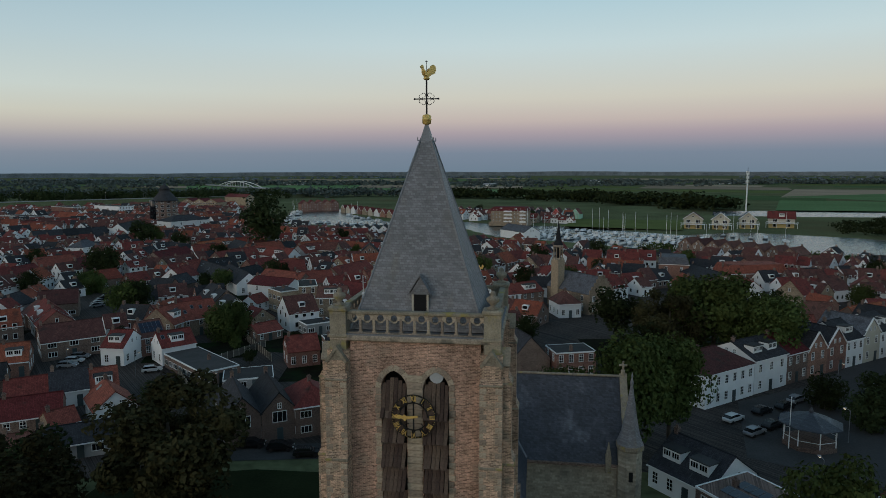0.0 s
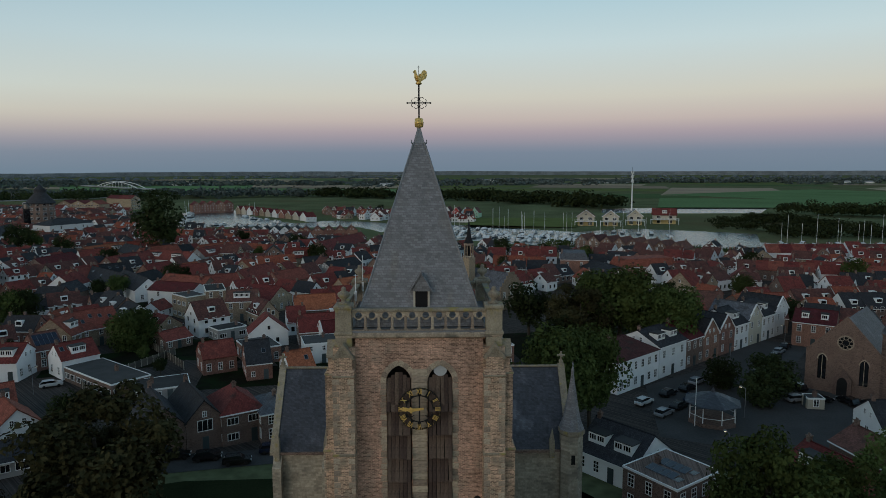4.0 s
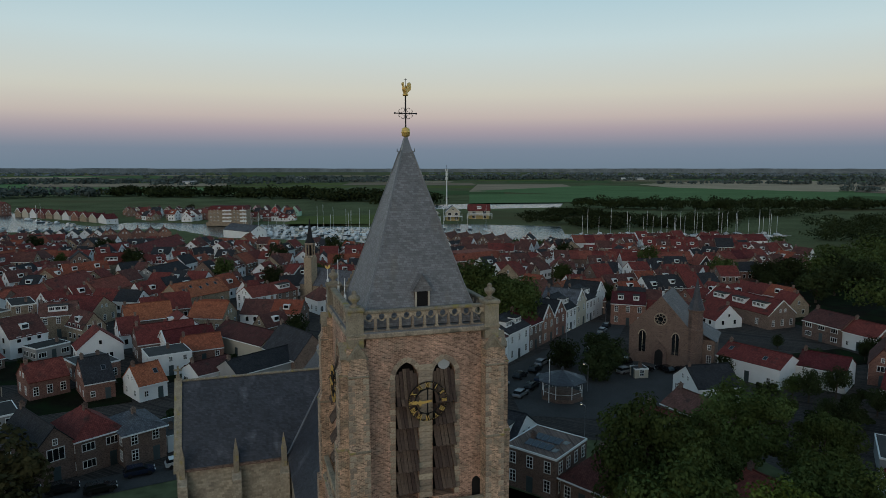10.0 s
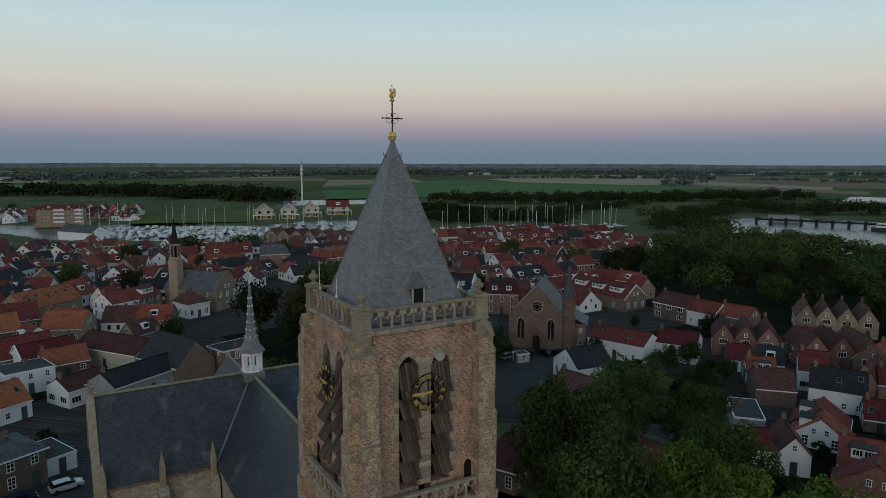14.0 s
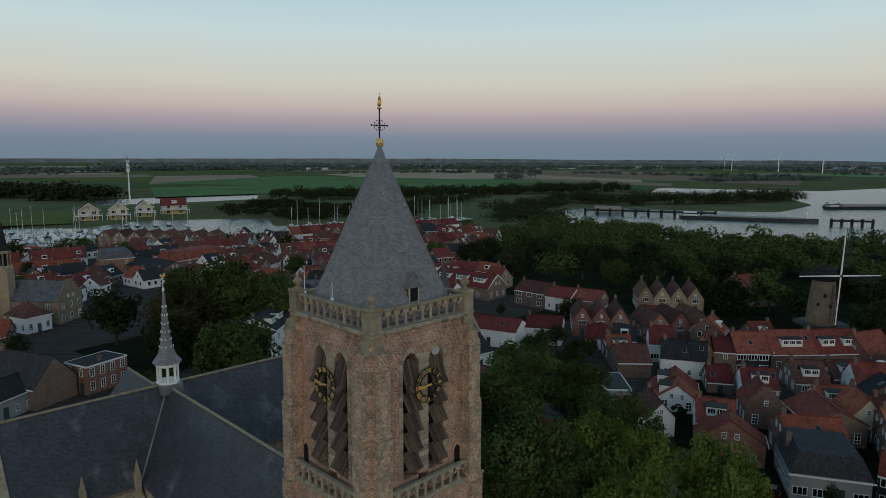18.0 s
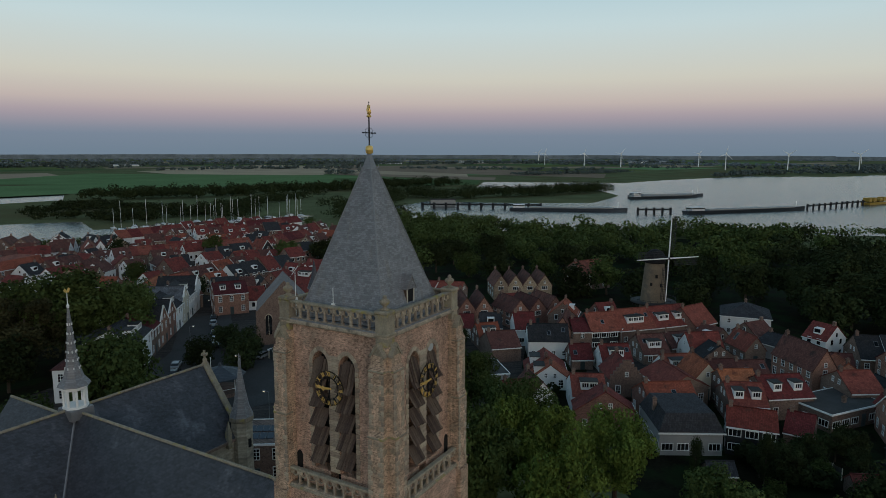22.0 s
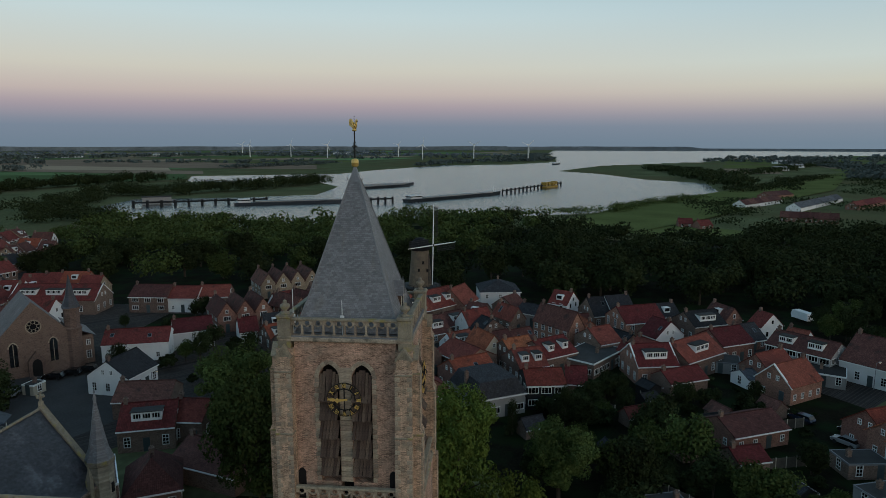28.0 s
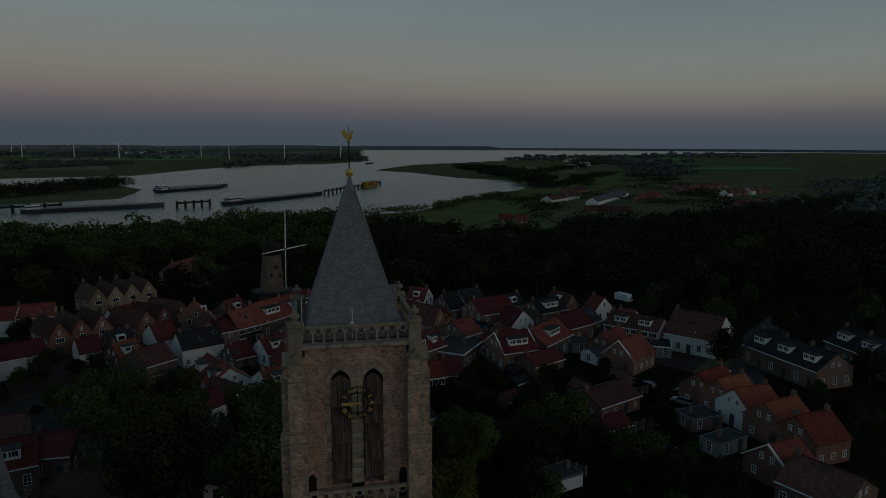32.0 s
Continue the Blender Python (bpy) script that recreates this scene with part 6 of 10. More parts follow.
house(105.0, 8.2, -49, 5.4, 12.0, 6.0, 10.5, "red_brick", "brown_tile", "g")
house(97.3, 1.3, -57, 6.3, 9.0, 5.0, 8.0, "brown_brick", "red_tile", "e")
house(64.1, 25.8, -61, 9.8, 11.0, 4.5, 7.5, "grey", "black_tile", "m", win="wide")
house(68.1, 17.6, -81, 7.3, 8.0, 5.6, 7.6, "black_wood", "orange_tile", "e", win="wide")
house(74.1, 11.5, -94, 4.1, 8.0, 3.5, 6.0, "brown_brick", "red_tile", "e", plain=True)
house(90.4, 2.7, -36, 14.0, 9.0, 3.8, 3.8, "brown_brick", "felt", "f", win="wide")
house(91.0, -4.3, -53, 4.1, 6.0, 3.5, 6.0, "plaster", "red_tile", "g", win="small")
house(82.4, -5.7, -79, 8.5, 10.0, 5.0, 8.5, "red_brick", "red_tile", "e", dormers=1, coping=True)
house(89.0, -17.0, -49, 13.0, 9.0, 5.0, 8.5, "brown_brick", "red_tile", "e", dormers=1)
house(99.0, -26.9, -63, 9.2, 9.0, 5.0, 8.0, "red_brick", "red_tile", "e")
house(84.5, -25.1, -146, 7.0, 8.5, 4.3, 7.6, "red_brick", "red_tile", "g", win="small")
house(77.1, -25.8, -147, 7.6, 9.3, 4.3, 8.0, "red_brick", "red_tile", "g", coping=True, win="small")
house(94.2, -37.3, -138, 13.6, 9.0, 5.3, 8.0, "grey", "brown_tile", "e", win="wide", dormers=2)
house(85.6, -48.0, -140, 12.1, 14.0, 5.0, 10.0, "plaster", "brown_tile", "e")
house(75.0, -57.5, -172, 6.5, 10.0, 5.0, 8.5, "brown_brick", "black_tile", "e", dormers=1, name="terraced_house")
house(68.5, -58.4, -172, 6.5, 10.0, 5.0, 8.5, "brown_brick", "black_tile", "e", dormers=1, name="terraced_house")
house(62.1, -59.4, -172, 6.5, 10.0, 5.0, 8.5, "brown_brick", "black_tile", "e", dormers=1, name="terraced_house")
house(55.0, -15.7, -66, 11.0, 8.0, 3.5, 5.5, "red_brick", "brown_tile", "e", win="small")
house(46.5, -11.5, -72, 5.3, 5.0, 2.5, 4.0, "brown_brick", "red_tile", "e", plain=True, name="shed")
house(55.9, -31.5, -156, 8.0, 8.0, 4.5, 8.0, "red_brick", "orange_tile", "g", win="small")
house(51.9, -32.8, -163, 8.0, 7.4, 4.5, 8.0, "red_brick", "orange_tile", "g", win="small")
house(47.3, -33.0, -172, 8.5, 7.6, 4.5, 8.0, "plaster", "orange_tile", "g", win="small")
house(40.7, -34.1, -165, 8.0, 7.9, 4.5, 8.0, "red_brick", "orange_tile", "g", win="small", sky=1)
house(35.0, -35.4, -170, 8.0, 7.4, 4.5, 8.0, "red_brick", "orange_tile", "g", win="small")
house(28.5, -25.5, -165, 8.0, 6.4, 3.8, 7.0, "red_brick", "red_tile", "g", coping=True, win="small")
house(46.5, -27.7, -83, 6.4, 4.6, 2.8, 2.8, "brown_brick", "felt", "f", name="shed")
house(37.8, -26.7, -72, 6.8, 3.8, 2.6, 2.6, "grey", "felt", "f", name="shed")
house(32.1, 3.4, -73, 4.8, 4.0, 2.5, 2.5, "plaster", "felt", "f", name="shed", plain=True)
house(114.0, -9.8, -69, 11.3, 10.0, 5.5, 9.0, "red_brick", "red_tile", "e")
house(114.1, -25.4, -67, 9.4, 9.0, 5.0, 8.0, "brown_brick", "black_tile", "e", dormers=1)
house(124.0, 17.9, -123, 10.5, 8.0, 4.0, 6.0, "grey", "black_tile", "e")
house(57.5, 89.5, -80, 9.9, 8.0, 4.0, 6.5, "brown_brick", "brown_tile", "e", plain=True)
house(71.3, 96.8, -7, 9.0, 9.0, 4.5, 8.0, "plaster", "black_tile", "e")
house(45.8, 82.0, -72, 8.6, 9.0, 4.5, 7.5, "brown_brick", "red_tile", "e", dormers=1)
house(27.7, 71.0, -63, 6.9, 9.0, 4.0, 8.0, "brown_brick", "brown_tile", "h")
house(35.4, 68.2, -108, 12.1, 9.0, 3.5, 6.0, "brown_brick", "brown_tile", "e", plain=True)
flat_house = house(23.2, 77.6, -56, 8.3, 9.0, 6.5, 6.5, "brown_brick", "felt", "f", parapet=0.2)
for k_ in range(8):
    reuse("solar_panel", SOLAR, flat_house, pose(-1.6 + 1.06 * (k_ % 4), 2.6 + 2.6 * (k_ // 4), 6.06, 8, 0, 0))
for x_, y_ in ((2.6, 2.4), (2.6, 5.6)):
    reuse("skylight", SKYLIGHT, flat_house, pose(x_, y_, 5.95))
house(20.4, 88.8, -51, 10.0, 10.0, 4.0, 8.0, "plaster", "black_tile", "e", dormers=2)
house(-201.1, 255.3, 63, 16.3, 9.0, 5.0, 9.0, "brown_brick", "red_tile", "e")
house(-184.6, 252.4, 100, 9.2, 9.0, 5.0, 9.0, "brown_brick", "red_tile", "e")
house(-220.3, 302.8, 87, 12.8, 9.0, 7.5, 11.0, "plaster", "slate_tile", "h", win="small")
house(-285.9, 349.2, 55, 8.1, 11.0, 6.5, 10.5, "brown_brick", "black_tile", "e", win="wide", name="terraced_house")
house(-281.2, 355.9, 55, 8.1, 11.0, 6.5, 10.5, "brown_brick", "black_tile", "e", win="wide", name="terraced_house")
house(-276.4, 362.5, 55, 8.1, 11.0, 6.5, 10.5, "brown_brick", "black_tile", "e", win="wide", name="terraced_house")
house(-271.7, 369.2, 55, 8.1, 11.0, 6.5, 10.5, "brown_brick", "black_tile", "e", win="wide", name="terraced_house")
house(-267.0, 375.8, 55, 8.1, 11.0, 6.5, 10.5, "brown_brick", "black_tile", "e", win="wide", name="terraced_house")
house(-261.8, 385.1, 15, 11.0, 40.1, 7.0, 12.0, "plaster", "black_tile", "g", coping=True, win="small")
house(-237.0, 430.0, 61, 29.7, 18.0, 11.0, 15.0, "plaster", "black_tile", "h")
house(-157.6, 227.2, 64, 8.8, 9.0, 4.5, 8.0, "brown_brick", "orange_tile", "e")
house(-163.3, 285.5, 82, 23.5, 10.0, 5.0, 9.0, "brown_brick", "red_tile", "e")
house(-161.6, 324.1, 66, 23.3, 10.0, 5.0, 9.0, "brown_brick", "orange_tile", "e", dormers=2)
house(-151.1, 318.1, -45, 28.1, 9.0, 5.0, 9.0, "brown_brick", "black_tile", "e")
house(-133.5, 288.4, 71, 25.1, 9.0, 5.0, 9.0, "brown_brick", "red_tile", "e")
house(-125.4, 296.6, -25, 27.2, 9.0, 5.0, 9.0, "plaster", "red_tile", "e", dormers=2)
house(-127.3, 239.5, -43, 31.3, 9.0, 5.0, 9.0, "brown_brick", "black_tile", "e", sky=3)
house(-113.0, 230.1, -50, 28.0, 9.0, 5.0, 9.0, "plaster", "black_tile", "e")
house(-109.0, 326.5, 57, 18.3, 10.0, 5.0, 9.0, "brown_brick", "orange_tile", "e", dormers=3)
house(-91.7, 225.1, -26, 20.7, 9.0, 5.0, 9.0, "brown_brick", "red_tile", "e")
house(-122.9, 220.4, 83, 9.5, 8.0, 4.5, 8.0, "brown_brick", "black_tile", "e")
house(-153.7, 179.9, 99, 9.5, 9.0, 4.5, 8.0, "grey", "black_tile", "e")
house(-197.4, 233.9, 84, 13.1, 9.0, 4.5, 8.0, "plaster", "red_tile", "e")
house(-438.3, 561.9, -26, 40.2, 14.0, 12.0, 12.0, "red_brick", "felt", "f", name="apartment_building")
house(-396.0, 566.4, -25, 41.5, 14.0, 13.0, 13.0, "plaster", "felt", "f", name="apartment_building")
house(-247.1, 688.0, 34, 8.5, 12.0, 9.0, 13.0, "red_brick", "red_tile", "g", name="apartment_building", win="small")
house(-240.1, 692.6, 34, 8.5, 12.0, 9.0, 13.0, "red_brick", "red_tile", "g", name="apartment_building", win="small")
house(-233.0, 697.3, 34, 8.5, 12.0, 9.0, 13.0, "red_brick", "red_tile", "g", name="apartment_building", win="small")
house(-226.0, 702.0, 34, 8.5, 12.0, 9.0, 13.0, "red_brick", "red_tile", "g", name="apartment_building", win="small")
house(-219.0, 706.7, 34, 8.5, 12.0, 9.0, 13.0, "red_brick", "red_tile", "g", name="apartment_building", win="small")
house(-373.2, 670.3, -16, 16.8, 14.0, 12.0, 16.0, "tan_brick", "red_tile", "g", name="apartment_building", win="wide")
house(-357.1, 665.6, -16, 16.8, 14.0, 12.0, 16.0, "tan_brick", "red_tile", "g", name="apartment_building", win="wide")
house(-341.0, 660.8, -16, 16.8, 14.0, 12.0, 16.0, "tan_brick", "red_tile", "g", name="apartment_building", win="wide")
house(-366.0, 756.1, -29, 21.1, 12.0, 14.0, 18.0, "tan_brick", "red_tile", "e", name="apartment_building", win="wide")
house(-347.5, 745.9, -29, 21.1, 12.0, 14.0, 18.0, "tan_brick", "red_tile", "e", name="apartment_building", win="wide")
house(-315.3, 589.4, -22, 15.6, 10.0, 8.0, 12.0, "red_brick", "red_tile", "g", name="apartment_building")
house(-300.8, 583.5, -22, 15.6, 10.0, 8.0, 12.0, "red_brick", "red_tile", "g", name="apartment_building")
house(-413.4, 480.3, -18, 52.0, 12.0, 9.0, 9.0, "grey", "felt", "f", name="apartment_building", win="wide")
house(-386.1, 435.5, 30, 7.4, 12.0, 5.0, 9.0, "red_brick", "brown_tile", "m", win="wide", name="terraced_house")
house(-379.7, 439.3, 30, 7.4, 12.0, 5.0, 9.0, "red_brick", "brown_tile", "m", win="wide", name="terraced_house")
house(-373.3, 443.0, 30, 7.4, 12.0, 5.0, 9.0, "red_brick", "brown_tile", "m", win="wide", name="terraced_house")
house(-202.4, 680.0, -51, 11.0, 10.0, 4.2, 8.2, "tan_brick", "red_tile", "g", win="small", coping=True, group="houses along the harbour", name="terraced_house")
house(-193.7, 669.3, -51, 11.0, 10.0, 4.2, 8.2, "cream", "red_tile", "g", win="small", coping=True, group="houses along the harbour", name="terraced_house")
house(-185.0, 658.5, -51, 11.0, 10.0, 4.2, 8.2, "plaster", "red_tile", "g", win="small", coping=True, group="houses along the harbour", name="terraced_house")
house(-176.3, 647.8, -51, 11.0, 10.0, 4.2, 8.2, "red_brick", "red_tile", "g", win="small", coping=True, group="houses along the harbour", name="terraced_house")
house(-167.5, 637.1, -51, 11.0, 10.0, 4.2, 8.2, "tan_brick", "red_tile", "g", win="small", coping=True, group="houses along the harbour", name="terraced_house")
house(-158.8, 626.3, -51, 11.0, 10.0, 4.2, 8.2, "cream", "red_tile", "g", win="small", coping=True, group="houses along the harbour", name="terraced_house")
house(-150.1, 615.6, -51, 11.0, 10.0, 4.2, 8.2, "plaster", "red_tile", "g", win="small", coping=True, group="houses along the harbour", name="terraced_house")
house(-141.4, 604.9, -51, 11.0, 10.0, 4.2, 8.2, "red_brick", "red_tile", "g", win="small", coping=True, group="houses along the harbour", name="terraced_house")
house(-132.7, 594.1, -51, 11.0, 10.0, 4.2, 8.2, "tan_brick", "red_tile", "g", win="small", coping=True, group="houses along the harbour", name="terraced_house")
house(-124.0, 583.4, -51, 11.0, 10.0, 4.2, 8.2, "cream", "red_tile", "g", win="small", coping=True, group="houses along the harbour", name="terraced_house")
house(-115.2, 572.7, -51, 11.0, 10.0, 4.2, 8.2, "plaster", "red_tile", "g", win="small", coping=True, group="houses along the harbour", name="terraced_house")
house(-110.4, 664.2, -8, 7.0, 10.0, 4.2, 8.2, "red_brick", "red_tile", "g", win="small", coping=True, group="houses along the harbour", name="terraced_house")
house(-101.6, 663.0, -8, 7.0, 10.0, 4.2, 8.2, "tan_brick", "red_tile", "g", win="small", coping=True, group="houses along the harbour", name="terraced_house")
house(-92.9, 661.9, -8, 7.0, 10.0, 4.2, 8.2, "cream", "red_tile", "g", win="small", coping=True, group="houses along the harbour", name="terraced_house")
house(-84.1, 660.7, -8, 7.0, 10.0, 4.2, 8.2, "plaster", "red_tile", "g", win="small", coping=True, group="houses along the harbour", name="terraced_house")
house(-75.4, 659.5, -8, 7.0, 10.0, 4.2, 8.2, "red_brick", "red_tile", "g", win="small", coping=True, group="houses along the harbour", name="terraced_house")
house(-66.6, 658.3, -8, 7.0, 10.0, 4.2, 8.2, "tan_brick", "red_tile", "g", win="small", coping=True, group="houses along the harbour", name="terraced_house")
house(-57.9, 657.2, -8, 7.0, 10.0, 4.2, 8.2, "cream", "red_tile", "g", win="small", coping=True, group="houses along the harbour", name="terraced_house")
house(-36.4, 585.3, -25, 14.0, 12.0, 7.0, 10.0, "red_brick", "red_tile", "e", win="small")
house(-14.5, 435.4, -56, 29.4, 12.0, 5.0, 9.0, "plaster", "slate_tile", "e", win="small")
house(128.9, 289.8, -30, 4.8, 9.0, 5.0, 9.0, "plaster", "red_tile", "g", win="small", name="terraced_house")
house(133.0, 287.4, -30, 4.8, 9.0, 5.0, 9.0, "plaster", "red_tile", "g", win="small", name="terraced_house")
house(137.2, 285.0, -30, 4.8, 9.0, 5.0, 9.0, "plaster", "red_tile", "g", win="small", name="terraced_house")
house(161.3, 311.3, -4, 6.3, 9.0, 5.0, 9.0, "plaster", "red_tile", "e", win="small", name="terraced_house")
house(167.6, 310.9, -4, 6.3, 9.0, 5.0, 9.0, "plaster", "red_tile", "e", win="small", name="terraced_house")
house(173.8, 310.5, -4, 6.3, 9.0, 5.0, 9.0, "plaster", "red_tile", "e", win="small", name="terraced_house")
house(180.0, 310.1, -4, 6.3, 9.0, 5.0, 9.0, "plaster", "red_tile", "e", win="small", name="terraced_house")
house(186.3, 309.7, -4, 6.3, 9.0, 5.0, 9.0, "plaster", "red_tile", "e", win="small", name="terraced_house")
house(192.5, 309.3, -4, 6.3, 9.0, 5.0, 9.0, "plaster", "red_tile", "e", win="small", name="terraced_house")
house(196.9, 298.7, -24, 5.3, 9.0, 5.0, 8.5, "red_brick", "red_tile", "e", win="small", name="terraced_house")
house(201.8, 296.5, -24, 5.3, 9.0, 5.0, 8.5, "red_brick", "red_tile", "e", win="small", name="terraced_house")
house(206.6, 294.3, -24, 5.3, 9.0, 5.0, 8.5, "red_brick", "red_tile", "e", win="small", name="terraced_house")
house(211.5, 292.1, -24, 5.3, 9.0, 5.0, 8.5, "red_brick", "red_tile", "e", win="small", name="terraced_house")
house(216.4, 289.9, -24, 5.3, 9.0, 5.0, 8.5, "red_brick", "red_tile", "e", win="small", name="terraced_house")
house(229.6, 293.7, -4, 6.7, 9.0, 5.0, 8.5, "plaster", "red_tile", "e", win="small", name="terraced_house")
house(236.3, 293.1, -4, 6.7, 9.0, 5.0, 8.5, "plaster", "red_tile", "e", win="small", name="terraced_house")
house(243.1, 292.6, -4, 6.7, 9.0, 5.0, 8.5, "plaster", "red_tile", "e", win="small", name="terraced_house")
house(249.8, 292.1, -4, 6.7, 9.0, 5.0, 8.5, "plaster", "red_tile", "e", win="small", name="terraced_house")
house(256.5, 291.6, -4, 6.7, 9.0, 5.0, 8.5, "plaster", "red_tile", "e", win="small", name="terraced_house")
house(263.2, 291.1, -4, 6.7, 9.0, 5.0, 8.5, "plaster", "red_tile", "e", win="small", name="terraced_house")
house(128.0, 257.4, -23, 5.4, 9.0, 5.0, 8.5, "brown_brick", "red_tile", "e", win="small", name="terraced_house")
house(132.9, 255.3, -23, 5.4, 9.0, 5.0, 8.5, "brown_brick", "red_tile", "e", win="small", name="terraced_house")
house(137.9, 253.2, -23, 5.4, 9.0, 5.0, 8.5, "brown_brick", "red_tile", "e", win="small", name="terraced_house")
house(142.9, 251.1, -23, 5.4, 9.0, 5.0, 8.5, "brown_brick", "red_tile", "e", win="small", name="terraced_house")
house(159.1, 243.3, -14, 5.2, 9.0, 5.0, 8.5, "red_brick", "red_tile", "e", win="small", name="terraced_house")
house(164.1, 242.0, -14, 5.2, 9.0, 5.0, 8.5, "red_brick", "red_tile", "e", win="small", name="terraced_house")
house(169.2, 240.7, -14, 5.2, 9.0, 5.0, 8.5, "red_brick", "red_tile", "e", win="small", name="terraced_house")
house(174.2, 239.4, -14, 5.2, 9.0, 5.0, 8.5, "red_brick", "red_tile", "e", win="small", name="terraced_house")
house(172.0, 225.0, -14, 5.8, 10.0, 4.5, 9.0, "black_wood", "red_tile", "g", win="small", coping=True)
house(194.1, 235.5, 7, 6.6, 9.0, 5.0, 8.5, "red_brick", "red_tile", "e", win="small", name="terraced_house")
house(200.6, 236.3, 7, 6.6, 9.0, 5.0, 8.5, "red_brick", "red_tile", "e", win="small", name="terraced_house")
house(207.2, 237.0, 7, 6.6, 9.0, 5.0, 8.5, "red_brick", "red_tile", "e", win="small", name="terraced_house")
house(213.8, 237.8, 7, 6.6, 9.0, 5.0, 8.5, "red_brick", "red_tile", "e", win="small", name="terraced_house")
house(92.7, 187.8, 33, 14.9, 9.0, 5.0, 9.0, "brown_brick", "orange_tile", "e")
house(97.9, 186.1, 1, 8.3, 9.0, 5.0, 9.0, "brown_brick", "red_tile", "e")
house(75.6, 184.5, -14, 7.2, 9.0, 5.0, 10.0, "brown_brick", "brown_tile", "e")
house(67.5, 170.9, 6, 7.6, 9.0, 5.0, 9.0, "brown_brick", "red_tile", "e", dormers=1)
house(88.0, 173.5, -14, 9.5, 9.0, 5.0, 9.0, "brown_brick", "brown_tile", "e")
house(466.9, -159.5, -43, 11.4, 10.0, 3.4, 7.0, "plaster", "brown_tile", "e", win="small", group="houses of the new suburb", name="terraced_house")
house(475.2, -167.3, -43, 11.4, 10.0, 3.4, 7.0, "plaster", "brown_tile", "e", win="small", group="houses of the new suburb", name="terraced_house")
house(483.6, -175.0, -43, 11.4, 10.0, 3.4, 7.0, "plaster", "brown_tile", "e", win="small", group="houses of the new suburb", name="terraced_house")
house(491.9, -182.8, -43, 11.4, 10.0, 3.4, 7.0, "plaster", "brown_tile", "e", win="small", group="houses of the new suburb", name="terraced_house")
house(500.3, -190.6, -43, 11.4, 10.0, 3.4, 7.0, "plaster", "brown_tile", "e", win="small", group="houses of the new suburb", name="terraced_house")
house(508.7, -198.3, -43, 11.4, 10.0, 3.4, 7.0, "plaster", "brown_tile", "e", win="small", group="houses of the new suburb", name="terraced_house")
house(449.0, -192.2, -38, 19.5, 10.0, 3.4, 7.0, "plaster", "slate_tile", "e", win="small", sky=1, group="houses of the new suburb", name="terraced_house")
house(464.3, -204.4, -38, 19.5, 10.0, 3.4, 7.0, "plaster", "slate_tile", "e", win="small", sky=1, group="houses of the new suburb", name="terraced_house")
house(479.6, -216.6, -38, 19.5, 10.0, 3.4, 7.0, "plaster", "slate_tile", "e", win="small", sky=1, group="houses of the new suburb", name="terraced_house")
house(494.9, -228.7, -38, 19.5, 10.0, 3.4, 7.0, "plaster", "slate_tile", "e", win="small", sky=1, group="houses of the new suburb", name="terraced_house")
house(510.2, -240.9, -38, 19.5, 10.0, 3.4, 7.0, "plaster", "slate_tile", "e", win="small", sky=1, group="houses of the new suburb", name="terraced_house")
house(525.5, -253.0, -38, 19.5, 10.0, 3.4, 7.0, "plaster", "slate_tile", "e", win="small", sky=1, group="houses of the new suburb", name="terraced_house")
house(379.5, -149.9, -113, 5.4, 9.0, 3.4, 7.0, "red_brick", "brown_tile", "e", win="small", group="houses of the new suburb", name="terraced_house")
house(377.4, -154.8, -113, 5.4, 9.0, 3.4, 7.0, "red_brick", "brown_tile", "e", win="small", group="houses of the new suburb", name="terraced_house")
house(375.3, -159.7, -113, 5.4, 9.0, 3.4, 7.0, "red_brick", "brown_tile", "e", win="small", group="houses of the new suburb", name="terraced_house")
house(373.2, -164.7, -113, 5.4, 9.0, 3.4, 7.0, "red_brick", "brown_tile", "e", win="small", group="houses of the new suburb", name="terraced_house")
house(371.0, -169.6, -113, 5.4, 9.0, 3.4, 7.0, "red_brick", "brown_tile", "e", win="small", group="houses of the new suburb", name="terraced_house")
house(368.9, -174.6, -113, 5.4, 9.0, 3.4, 7.0, "red_brick", "brown_tile", "e", win="small", group="houses of the new suburb", name="terraced_house")
house(464.9, -240.8, -43, 22.9, 9.0, 3.4, 7.0, "red_brick", "red_tile", "e", win="small", group="houses of the new suburb", name="terraced_house")
house(481.6, -256.4, -43, 22.9, 9.0, 3.4, 7.0, "red_brick", "red_tile", "e", win="small", group="houses of the new suburb", name="terraced_house")
house(498.4, -272.1, -43, 22.9, 9.0, 3.4, 7.0, "red_brick", "red_tile", "e", win="small", group="houses of the new suburb", name="terraced_house")
house(398.7, -287.7, -61, 13.0, 9.0, 3.4, 7.0, "red_brick", "brown_tile", "e", win="small", group="houses of the new suburb", name="terraced_house")
house(404.9, -299.1, -61, 13.0, 9.0, 3.4, 7.0, "red_brick", "brown_tile", "e", win="small", group="houses of the new suburb", name="terraced_house")
house(411.1, -310.5, -61, 13.0, 9.0, 3.4, 7.0, "red_brick", "brown_tile", "e", win="small", group="houses of the new suburb", name="terraced_house")
house(417.3, -321.8, -61, 13.0, 9.0, 3.4, 7.0, "red_brick", "brown_tile", "e", win="small", group="houses of the new suburb", name="terraced_house")
house(423.5, -333.2, -61, 13.0, 9.0, 3.4, 7.0, "red_brick", "brown_tile", "e", win="small", group="houses of the new suburb", name="terraced_house")
house(429.7, -344.6, -61, 13.0, 9.0, 3.4, 7.0, "red_brick", "brown_tile", "e", win="small", group="houses of the new suburb", name="terraced_house")
